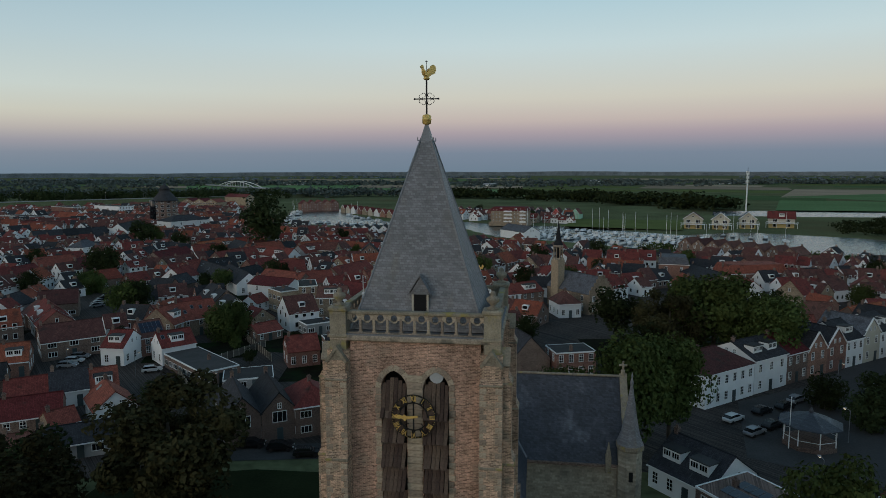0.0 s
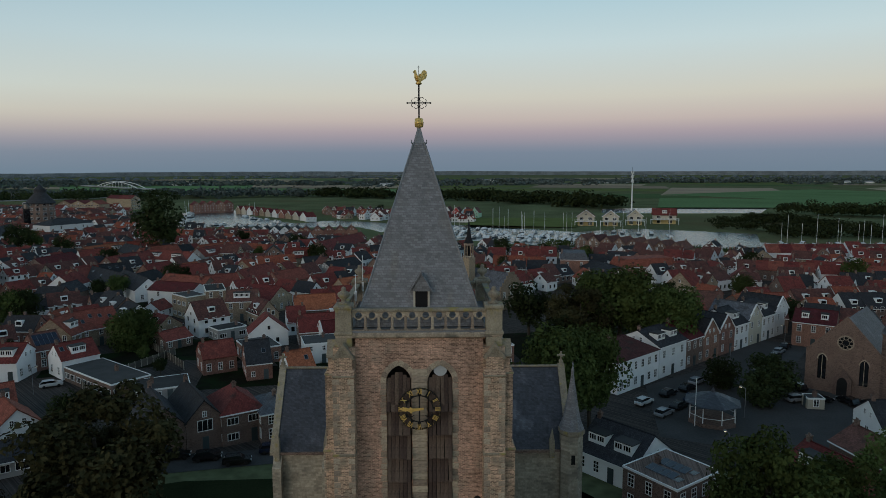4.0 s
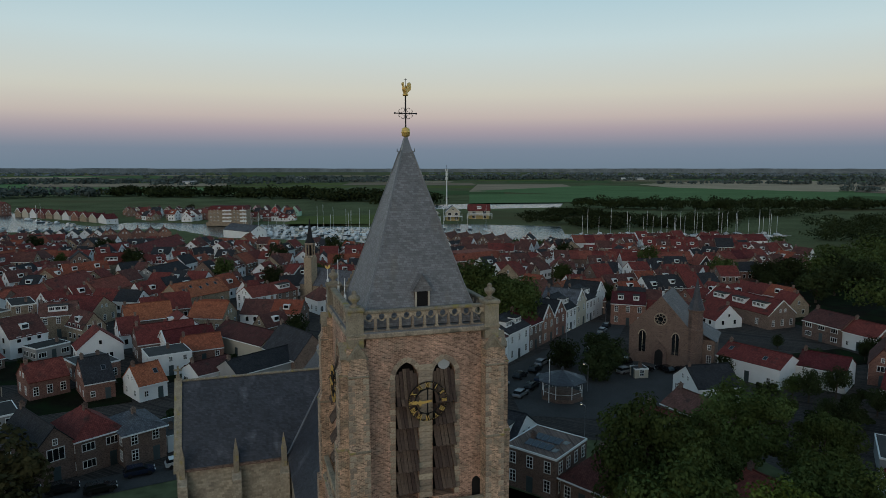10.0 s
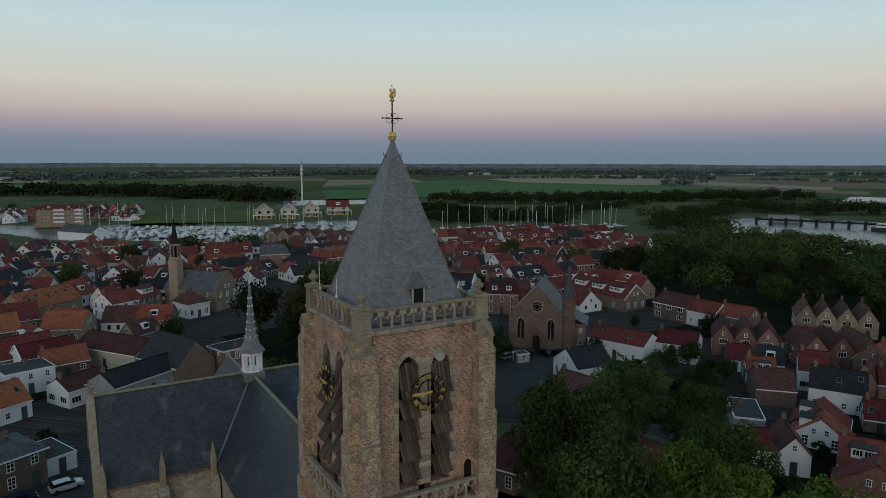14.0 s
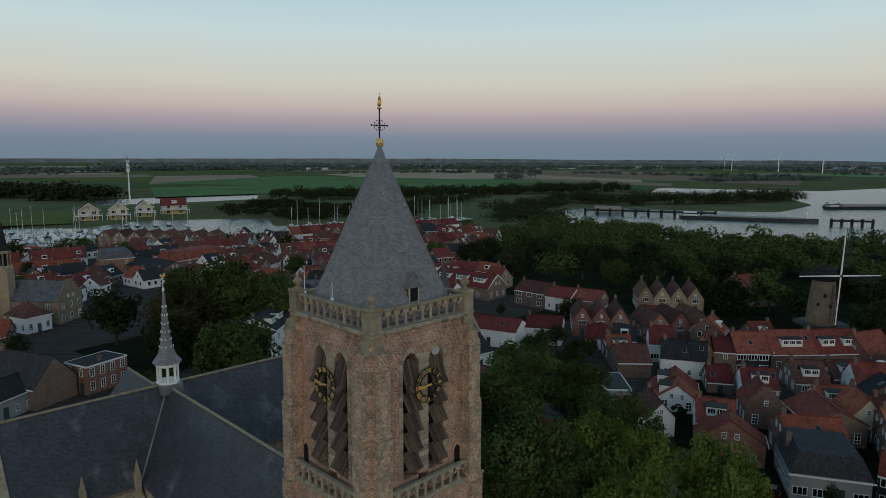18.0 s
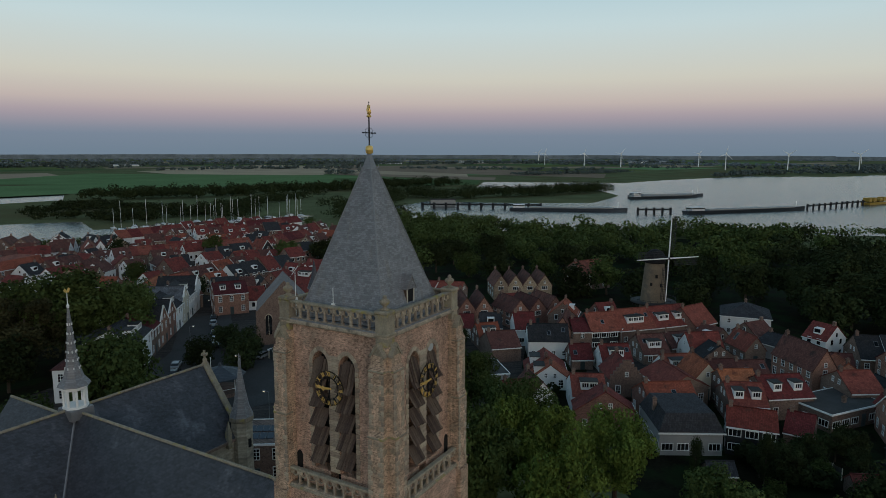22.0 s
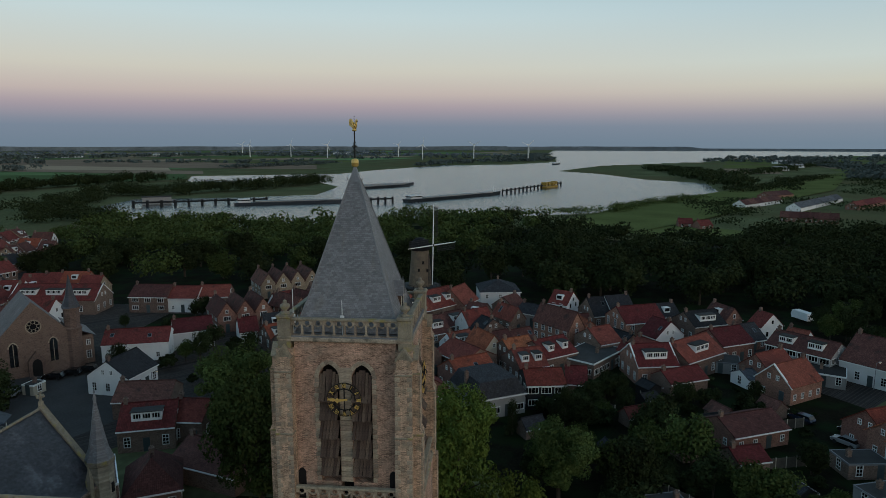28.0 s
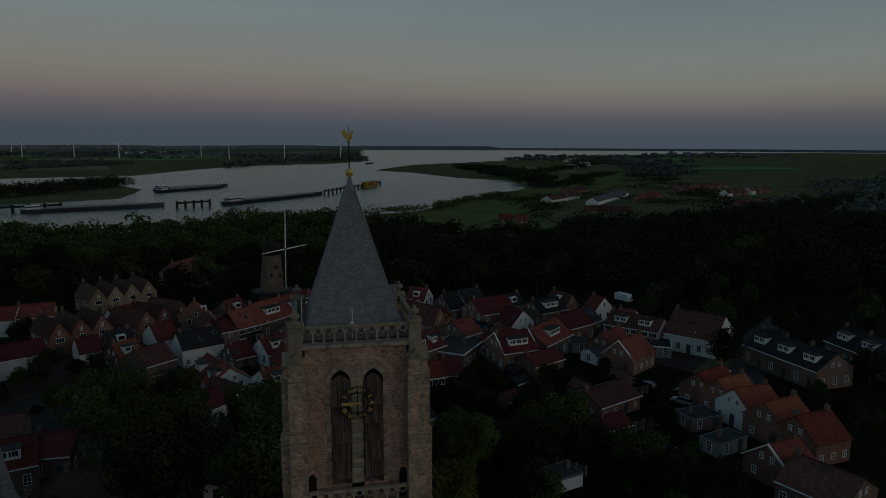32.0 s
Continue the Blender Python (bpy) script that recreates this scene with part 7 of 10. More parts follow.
house(556.7, -214.3, -50, 19.8, 12.0, 3.4, 7.0, "red_brick", "brown_tile", "e", win="small", group="houses of the new suburb", name="terraced_house")
house(569.6, -229.4, -50, 19.8, 12.0, 3.4, 7.0, "red_brick", "brown_tile", "e", win="small", group="houses of the new suburb", name="terraced_house")
house(560.0, -330.0, -58, 9.0, 9.0, 4.4, 8.2, "red_brick", "brown_tile", "e", win="small", chimneys=1, group="houses of the new suburb", name="terraced_house")
house(569.5, -345.0, -58, 9.0, 9.0, 4.4, 8.2, "red_brick", "red_tile", "e", win="small", chimneys=1, group="houses of the new suburb", name="terraced_house")
house(579.0, -360.0, -58, 9.0, 9.0, 4.4, 8.2, "red_brick", "brown_tile", "e", win="small", chimneys=1, group="houses of the new suburb", name="terraced_house")
house(588.5, -375.0, -58, 9.0, 9.0, 4.4, 8.2, "red_brick", "red_tile", "e", win="small", chimneys=1, group="houses of the new suburb", name="terraced_house")
house(598.0, -390.0, -58, 9.0, 9.0, 4.4, 8.2, "red_brick", "brown_tile", "e", win="small", chimneys=1, group="houses of the new suburb", name="terraced_house")
house(607.5, -405.0, -58, 9.0, 9.0, 4.4, 8.2, "red_brick", "red_tile", "e", win="small", chimneys=1, group="houses of the new suburb", name="terraced_house")
house(617.0, -420.0, -58, 9.0, 9.0, 4.4, 8.2, "red_brick", "brown_tile", "e", win="small", chimneys=1, group="houses of the new suburb", name="terraced_house")
house(500.0, -345.0, -60, 9.0, 9.0, 4.2, 8.0, "plaster", "brown_tile", "e", win="small", chimneys=1, group="houses of the new suburb", name="terraced_house")
house(508.0, -359.0, -60, 9.0, 9.0, 4.2, 8.0, "red_brick", "brown_tile", "e", win="small", chimneys=1, group="houses of the new suburb", name="terraced_house")
house(516.0, -373.0, -60, 9.0, 9.0, 4.2, 8.0, "red_brick", "brown_tile", "e", win="small", chimneys=1, group="houses of the new suburb", name="terraced_house")
house(524.0, -387.0, -60, 9.0, 9.0, 4.2, 8.0, "plaster", "brown_tile", "e", win="small", chimneys=1, group="houses of the new suburb", name="terraced_house")
house(532.0, -401.0, -60, 9.0, 9.0, 4.2, 8.0, "red_brick", "brown_tile", "e", win="small", chimneys=1, group="houses of the new suburb", name="terraced_house")
house(540.0, -415.0, -60, 9.0, 9.0, 4.2, 8.0, "red_brick", "brown_tile", "e", win="small", chimneys=1, group="houses of the new suburb", name="terraced_house")
house(341.9, -80.0, -95, 8.0, 8.0, 3.0, 6.0, "red_brick", "red_tile", "e", name="farm_shed")
house(334.1, -89.4, -74, 7.9, 8.0, 3.0, 6.0, "red_brick", "red_tile", "e", name="farm_shed")
house(67.8, 52.1, -45, 4.6, 8.0, 4.2, 7.0, "plaster", "brown_tile", "g", win="wide")
house(64.4, 55.0, -43, 3.8, 8.0, 4.5, 6.5, "plaster", "red_tile", "e", win="small")
house(91.8, 70.4, -46, 7.0, 9.0, 4.0, 7.0, "brown_brick", "brown_tile", "e", plain=True)
house(75.4, 64.5, -47, 4.8, 10.0, 3.5, 3.5, "grey", "felt", "f", plain=True)
house(85.6, 37.0, -140, 10.1, 9.0, 4.5, 7.0, "brown_brick", "red_tile", "e")
house(80.7, 19.2, -67, 6.4, 9.0, 4.5, 7.5, "brown_brick", "red_tile", "e", dormers=2)
house(85.5, -37.5, -116, 10.6, 8.0, 3.0, 5.0, "grey", "felt", "f")
house(82.6, -25.6, -67, 5.6, 5.0, 2.6, 4.0, "plaster", "slate_tile", "e", name="shed")
house(78.9, -10.9, -63, 9.2, 6.0, 3.0, 5.0, "brown_brick", "red_tile", "e", name="shed", plain=True)
house(91.1, -20.6, -105, 7.9, 6.0, 2.8, 3.2, "grey", "felt", "f", name="shed")
house(66.0, 117.4, -98, 2.6, 3.0, 2.4, 3.0, "cream", "felt", "f", name="kiosk")
house(49.1, 77.2, -89, 5.7, 8.0, 4.5, 7.0, "brown_brick", "red_tile", "e")
house(44.1, 61.0, -83, 5.9, 9.0, 4.5, 7.0, "brown_brick", "red_tile", "e")
house(37.9, 52.4, -75, 3.6, 8.0, 4.0, 6.5, "plaster", "red_tile", "e", win="small")
house(19.0, -24.6, -157, 9.0, 9.0, 4.5, 7.5, "brown_brick", "brown_tile", "e")
house(73.9, -77.8, 180, 6.9, 10.0, 5.0, 8.5, "brown_brick", "black_tile", "e", dormers=1, name="terraced_house")
house(67.0, -77.8, 180, 6.9, 10.0, 5.0, 8.5, "brown_brick", "black_tile", "e", dormers=1, name="terraced_house")
house(60.1, -77.8, 180, 6.9, 10.0, 5.0, 8.5, "brown_brick", "black_tile", "e", dormers=1, name="terraced_house")

# ---- chapel with a rose window ----
swap = Matrix(((0, 1, 0, 0), (1, 0, 0, 0), (0, 0, 1, 0), (0, 0, 0, 1)))
chapel = thing("chapel", pose(77.0, 123.5, 0, 0, 0, -45), "brown brick chapel with a rose window and corner spire", "chapel")
bm = bmesh.new()
box(bm, -6.5, 6.5, 0.3, 16, -0.5, 8.2)
prism(bm, [(-6.5, 8.2), (0, 15.4), (6.5, 8.2)], 0.3, 0.7)
prism(bm, [(-6.5, 8.2), (0, 15.4), (6.5, 8.2)], 15.6, 16)
part("wall", bm, M["brown_brick"], chapel)
bm = bmesh.new()
prism(bm, [(-6.9, -0.5), (-6.9, 8.6), (-6.6, 8.6), (0, 15.9), (6.6, 8.6), (6.9, 8.6), (6.9, -0.5)], 0.0, 0.35)
part("facade", bm, M["brown_brick"], chapel, "brown brick gable front")
bm = bmesh.new()
slab(bm, [(6.9, 0.4, 7.8), (6.9, 16.2, 7.8), (0, 16.2, 15.5), (0, 0.4, 15.5)], 0.15)
slab(bm, [(-6.9, 16.2, 7.8), (-6.9, 0.4, 7.8), (0, 0.4, 15.5), (0, 16.2, 15.5)], 0.15)
part("roof", bm, M["church_slate"], chapel, "grey slate roof")
bm = bmesh.new()
ring(bm, 1.5, 0.22, 0.08, 24)
for a in range(8):
    t = 2 * math.pi * a / 8
    for b in range(8):
        p, q = 2 * math.pi * b / 8, 2 * math.pi * (b + 1) / 8
        bar(bm, (0.95 * math.cos(t) + 0.36 * math.cos(p), 0, 0.95 * math.sin(t) + 0.36 * math.sin(p)), (0.95 * math.cos(t) + 0.36 * math.cos(q), 0, 0.95 * math.sin(t) + 0.36 * math.sin(q)), 0.06, 4)
rose = part("rose_window", bm, M["stone"], chapel, "round rose window of eight circles")
rose.matrix_basis = pose(0, -0.03, 10.6)
bm = bmesh.new()
lathe(bm, [(1.35, -0.01), (1.35, 0.01)], 24)
bmesh.ops.rotate(bm, verts=bm.verts[:], matrix=Matrix.Rotation(math.pi / 2, 3, "X"))
part("pane", bm, M["glass"], rose)
for x, w_, z0, z1 in ((-3.9, 0.75, 2.6, 6.6), (3.4, 0.75, 2.6, 6.6)):
    bm = bmesh.new()
    prism(bm, [(x - w_, z0), (x + w_, z0), *arch(x, w_, z1, 1.1, 6)[::-1]], -0.02, 0.05)
    win_ = part("pointed_window", bm, M["glass"], chapel, "dark pointed window")
    bm = bmesh.new()
    outer, inner = arch(x, w_ + 0.22, z1, 1.35, 6), arch(x, w_, z1, 1.1, 6)
    for (a0, a1), (b0, b1) in zip(zip(outer, outer[1:]), zip(inner, inner[1:])):
        prism(bm, [a0, a1, b1, b0], -0.06, 0.02)
    box(bm, x - 0.05, x + 0.05, -0.05, 0.0, z0, z1 + 0.8)
    part("tracery", bm, M["stone"], win_)
bm = bmesh.new()
prism(bm, [(-1.6, -0.5), (-1.6, 3.4), (0, 5.4), (1.6, 3.4), (1.6, -0.5)], -0.8, 0.02)
part("porch", bm, M["brown_brick"], chapel, "gabled brick porch")
bm = bmesh.new()
prism(bm, [(-0.9, 0), (0.9, 0), *arch(0, 0.9, 2.6, 1.2, 6)[::-1]], -0.83, -0.78)
part("door", bm, M["dark"], chapel, "dark church door")
bm = bmesh.new()
lathe(bm, [(1.75, -0.5), (1.75, 8.6), (1.9, 8.7), (1.9, 9.0), (1.6, 9.1), (1.6, 13.0), (1.8, 13.2), (1.8, 13.5)], 8, (7.4, 1.0), math.pi / 8)
part("stair_tower", bm, M["brown_brick"], chapel, "octagonal brick corner tower")
bm = bmesh.new()
lathe(bm, [(1.9, 13.5), (0.9, 16.2), (0.06, 20.6)], 8, (7.4, 1.0), math.pi / 8)
part("spire", bm, M["church_slate"], chapel, "slate corner spire")
bm = bmesh.new()
box(bm, 6.9, 11.5, 2.0, 12, -0.5, 6.4)
part("annex", bm, M["brown_brick"], chapel)
bm = bmesh.new()
slab(bm, [(12.0, 1.8, 6.2), (12.0, 12.2, 6.2), (6.6, 12.2, 9.0), (6.6, 1.8, 9.0)], 0.12)
part("annex_roof", bm, M["church_slate"], chapel)
for x in (8.4, 10.4):
    set_window("tall", chapel, pose(x, 2.0, 1.2), True)
    set_window("small", chapel, pose(x, 2.0, 4.2), True)

# ---- tower of the old town hall ----
hall = thing("town_hall_tower", pose(8.3, 216.0, 0, 0, 0, -46) @ Matrix.Diagonal((0.76, 0.76, 0.88, 1)), "slim tan brick tower with open lantern and dark spire", "tower")
bm = bmesh.new()
box(bm, -2.0, 2.0, -2.0, 2.0, -0.5, 17.5)
part("shaft", bm, M["tan_brick"], hall)
bm = bmesh.new()
lathe(bm, [(2.3, 17.5), (2.5, 17.7), (2.5, 18.1), (2.2, 18.2)], 8, turn=math.pi / 8)
part("cornice", bm, M["stone"], hall)
for i in range(8):
    a = math.pi / 8 + i * math.pi / 4
    bm = bmesh.new()
    bar(bm, (1.9 * math.cos(a), 1.9 * math.sin(a), 18.1), (1.9 * math.cos(a), 1.9 * math.sin(a), 22.4), 0.28, 6)
    part("pillar", bm, M["tan_brick"], hall)
# near-black core: the lantern's inner shade given by colour
bm = bmesh.new()
lathe(bm, [(1.2, 18.1), (1.2, 22.4)], 8)
part("bell_chamber", bm, M["dark"], hall)
bm = bmesh.new()
lathe(bm, [(2.2, 22.2), (2.4, 22.6), (2.2, 23.0)], 8, turn=math.pi / 8)
part("ring", bm, M["stone"], hall)
bm = bmesh.new()
lathe(bm, [(2.3, 23.0), (1.3, 24.6), (0.8, 27.5), (0.08, 32.0)], 8, turn=math.pi / 8)
part("spire", bm, M["black_tile"], hall, "dark slate spire")

# ---- windmill ----
mill = thing("windmill", pose(145.5, 50.5, 0, 0, 0, -30), "round brown tower mill with a dark gallery and four bare sails", "windmill")
bm = bmesh.new()
lathe(bm, [(3.9, -0.5), (3.5, 6), (2.6, 16.4), (2.55, 17.0)], 20)
part("tower", bm, M["mill_brick"], mill, "brown weathered brick mill body")
bm = bmesh.new()
lathe(bm, [(2.7, 16.9), (2.95, 17.1), (2.9, 18.0), (2.3, 19.6), (1.1, 20.5), (0.2, 20.7)], 16)
part("cap", bm, M["black_tile"], mill, "dark thatched cap")
bm = bmesh.new()
lathe(bm, [(4.1, 5.5), (6.2, 5.9), (6.2, 6.1), (4.0, 6.1)], 20)
part("gallery", bm, M["black_wood"], mill, "dark wooden gallery")
for i in range(20):
    bm = bmesh.new()
    a = 2 * math.pi * i / 20
    bar(bm, (6.1 * math.cos(a), 6.1 * math.sin(a), 6.1), (6.1 * math.cos(a), 6.1 * math.sin(a), 7.1), 0.06, 4)
    bar(bm, (6.1 * math.cos(a), 6.1 * math.sin(a), 7.1), (6.1 * math.cos(a + 0.32), 6.1 * math.sin(a + 0.32), 7.1), 0.05, 4)
    if i % 2 == 0:
        bar(bm, (6.0 * math.cos(a), 6.0 * math.sin(a), 5.9), (4.2 * math.cos(a), 4.2 * math.sin(a), 2.6), 0.1, 4)
    part("rail", bm, M["black_wood"], mill)
bm = bmesh.new()
bar(bm, (0, -2, 18.9), (0, -5.0, 18.7), 0.35, 8)
part("shaft", bm, M["black_wood"], mill)
for i in range(4):
    bm = bmesh.new()
    bar(bm, (0, 0, 0), (0, 0, 11.8), 0.20, 6, r2=0.12)
    arm = part("sail_arm", bm, M["white"], mill, "white sail stock")
    arm.matrix_basis = pose(0, -4.8, 18.7, 0, 90 * i + 2, 0)
    bm = bmesh.new()
    xs, zs = [0.25, 0.32, 0.85, 0.92, 1.5, 1.57, 2.0, 2.08], []
    for j in range(20):
        zs += [2.2 + 0.48 * j, 2.27 + 0.48 * j]
    lattice(bm, xs, zs, lambda i_, j_: i_ % 2 == 0 or j_ % 2 == 0, -0.05, 0.05)
    part("sail_lattice", bm, M["black_wood"], arm, "dark lattice of bare sail")
for z, a in ((10.5, -10), (13.0, -35), (10.8, -60)):
    bm = bmesh.new()
    box(bm, -0.3, 0.3, -0.1, 0.1, 0, 0.9)
    w_ = part("window", bm, M["dark"], mill)
    w_.matrix_basis = pose(0, 0, 0, 0, 0, a) @ pose(0, -3.12 + (z - 10.5) * 0.087, z)

# ---- bandstand ----
stand = thing("bandstand", pose(45.5, 110.6, 0), "octagonal bandstand with a grey roof on white posts", "bandstand")
bm = bmesh.new()
lathe(bm, [(4.2, 0), (4.2, 0.8)], 8)
part("platform", bm, M["brown_brick"], stand)
bm = bmesh.new()
lathe(bm, [(4.9, 3.7), (4.9, 3.85), (0.35, 5.5), (0.3, 5.8), (0.1, 6.3)], 8)
part("roof", bm, M["church_slate"], stand)
for i in range(8):
    bm = bmesh.new()
    a = math.pi * i / 4
    bar(bm, (4.0 * math.cos(a), 4.0 * math.sin(a), 0.8), (4.0 * math.cos(a), 4.0 * math.sin(a), 3.75), 0.09, 6)
    part("post", bm, M["white"], stand)
    bm = bmesh.new()
    bar(bm, (4.0 * math.cos(a), 4.0 * math.sin(a), 1.7), (4.0 * math.cos(a + math.pi / 4), 4.0 * math.sin(a + math.pi / 4), 1.7), 0.05, 4)
    part("rail", bm, M["white"], stand)
pole = thing("flagpole", pose(41.6, 108.5, 0), "tall white flagpole on the square", "flagpole")
bm = bmesh.new()
bar(bm, (0, 0, 0), (0, 0, 8.5), 0.09, 8, r2=0.05)
lathe(bm, [(0.02, 8.4), (0.12, 8.5), (0.02, 8.65)], 8)
part("mast", bm, M["white"], pole)

# ---- round office tower with a lantern ----
office = thing("round_tower_building", pose(-293, 493, 0), "round brick and glass tower with a pointed lantern roof", "office tower")
bm = bmesh.new()
lathe(bm, [(9, -0.5), (9, 20)], 12)
part("drum", bm, M["brown_brick"], office, "dark brick drum")
bm = bmesh.new()
lathe(bm, [(3.4, -0.5), (3.4, 20), (3.0, 21)], 12, (-6.0, -6.0))
part("glass_bay", bm, M["glass"], office, "grey glazed stair bay")
for i in range(12):
    a = 2 * math.pi * (i + 0.5) / 12
    for s in range(6):
        reuse("window", WINDOWS["shop"][2], office, pose(8.72 * math.cos(a), 8.72 * math.sin(a), 1.5 + 3.4 * s, 0, 0, math.degrees(a) + 90))
bm = bmesh.new()
lathe(bm, [(10, 20), (9.6, 21), (4.0, 27.5), (4.0, 29.3), (4.5, 29.5), (0.2, 34)], 12)
part("roof", bm, M["slate_tile"], office)

# ---- radio mast ----
mast = thing("radio_mast", pose(206, 686, 0), "tall white tubular radio mast with aerials", "radio mast")
bm = bmesh.new()
bar(bm, (0, 0, 0), (0, 0, 40), 0.85, 10, r2=0.5)
part("tube", bm, M["white"], mast)
for z in (31, 35.5, 39.5):
    bm = bmesh.new()
    lathe(bm, [(0.7, z), (1.5, z + 0.1), (1.5, z + 0.4), (0.7, z + 0.5)], 10)
    for a in range(6):
        bar(bm, (1.4 * math.cos(a), 1.4 * math.sin(a), z - 1), (1.4 * math.cos(a), 1.4 * math.sin(a), z + 2.2), 0.18, 5)
    part("aerial_ring", bm, M["white"], mast)
bm = bmesh.new()
bar(bm, (0, 0, 40), (0, 0, 46), 0.2, 6)
part("rod", bm, M["iron"], mast)

# ---- boarded colour houses by the meadow ----
for nm, c in (("pink", (0.55, 0.33, 0.36)), ("mint", (0.33, 0.55, 0.42)), ("blue", (0.30, 0.48, 0.55)), ("scarlet", (0.50, 0.07, 0.06))):
    M[nm] = material(nm + "_boards", c, 0.7, spread=0.1)
for i, c in enumerate(("grey", "mint", "pink", "plaster", "scarlet", "blue", "mint")):
    house(-14 + 8.3 * i, 630 - 4.4 * i, -20, 7.6, 11, 5.2, 10.4, c, "brown_tile", "g", chimneys=0, win="small", group="colourful houses by the meadow", coping=True)

# ---- brick apartment block with a red mansard roof, beside the marina ----
block = thing("apartment_building", pose(-21, 527, 0, 0, 0, -12), "tan brick apartment building with white balconies and red mansard roof", "apartment building", "buildings round the marina")
bm = bmesh.new()
box(bm, -14, 14, 0, 18, -0.5, 11.6)
box(bm, -15.5, 15.5, -1.5, 19, -0.5, 2.6)
part("wall", bm, M["tan_brick"], block, "tan brick wall over a wider pale plinth")
bm = bmesh.new()
slab(bm, [(-14.4, -0.4, 11.6), (14.4, -0.4, 11.6), (12.6, 2.2, 14.6), (-12.6, 2.2, 14.6)], 0.2)
slab(bm, [(14.4, 18.4, 11.6), (-14.4, 18.4, 11.6), (-12.6, 15.8, 14.6), (12.6, 15.8, 14.6)], 0.2)
slab(bm, [(14.4, -0.4, 11.6), (14.4, 18.4, 11.6), (12.6, 15.8, 14.6), (12.6, 2.2, 14.6)], 0.2)
slab(bm, [(-14.4, 18.4, 11.6), (-14.4, -0.4, 11.6), (-12.6, 2.2, 14.6), (-12.6, 15.8, 14.6)], 0.2)
box(bm, -12.6, 12.6, 2.2, 15.8, 14.3, 14.6)
part("roof", bm, M["red_tile"], block, "red tiled mansard roof")
for k_ in range(4):
    z_ = 2.6 + 2.7 * k_
    for x0, x1, out_ in ((-3.4, 3.4, 1.0), (9.6, 14.6, 1.2)):
        bm = bmesh.new()
        box(bm, x0, x1, -out_, 0.1, z_, z_ + 0.2)
        box(bm, x0, x1, -out_, -out_ + 0.08, z_ + 0.2, z_ + 1.1)
        part("balcony", bm, M["white"], block, "white balcony")
    for x_ in (-12, -9.4, -6.8, -1.7, 1.7, 5.4, 7.9, 12):
        reuse("window", WINDOWS["small"][2], block, pose(x_, -0.02, z_ + 0.5))
for x_ in (-6, 6):
    ob = reuse("dormer", DORMER[1][0], block, pose(x_, 1.6, 12.6))
    reuse("window", WINDOWS["dormer"][2], ob, pose(0, -0.9, 0.15))

# ---- gabled waterside villas on stilts ----
# one yellow-ochre tone for the villas' lower storeys
M["ochre"] = material("ochre_boards", (0.52, 0.42, 0.20), 0.7, spread=0.12, vary=0.1)


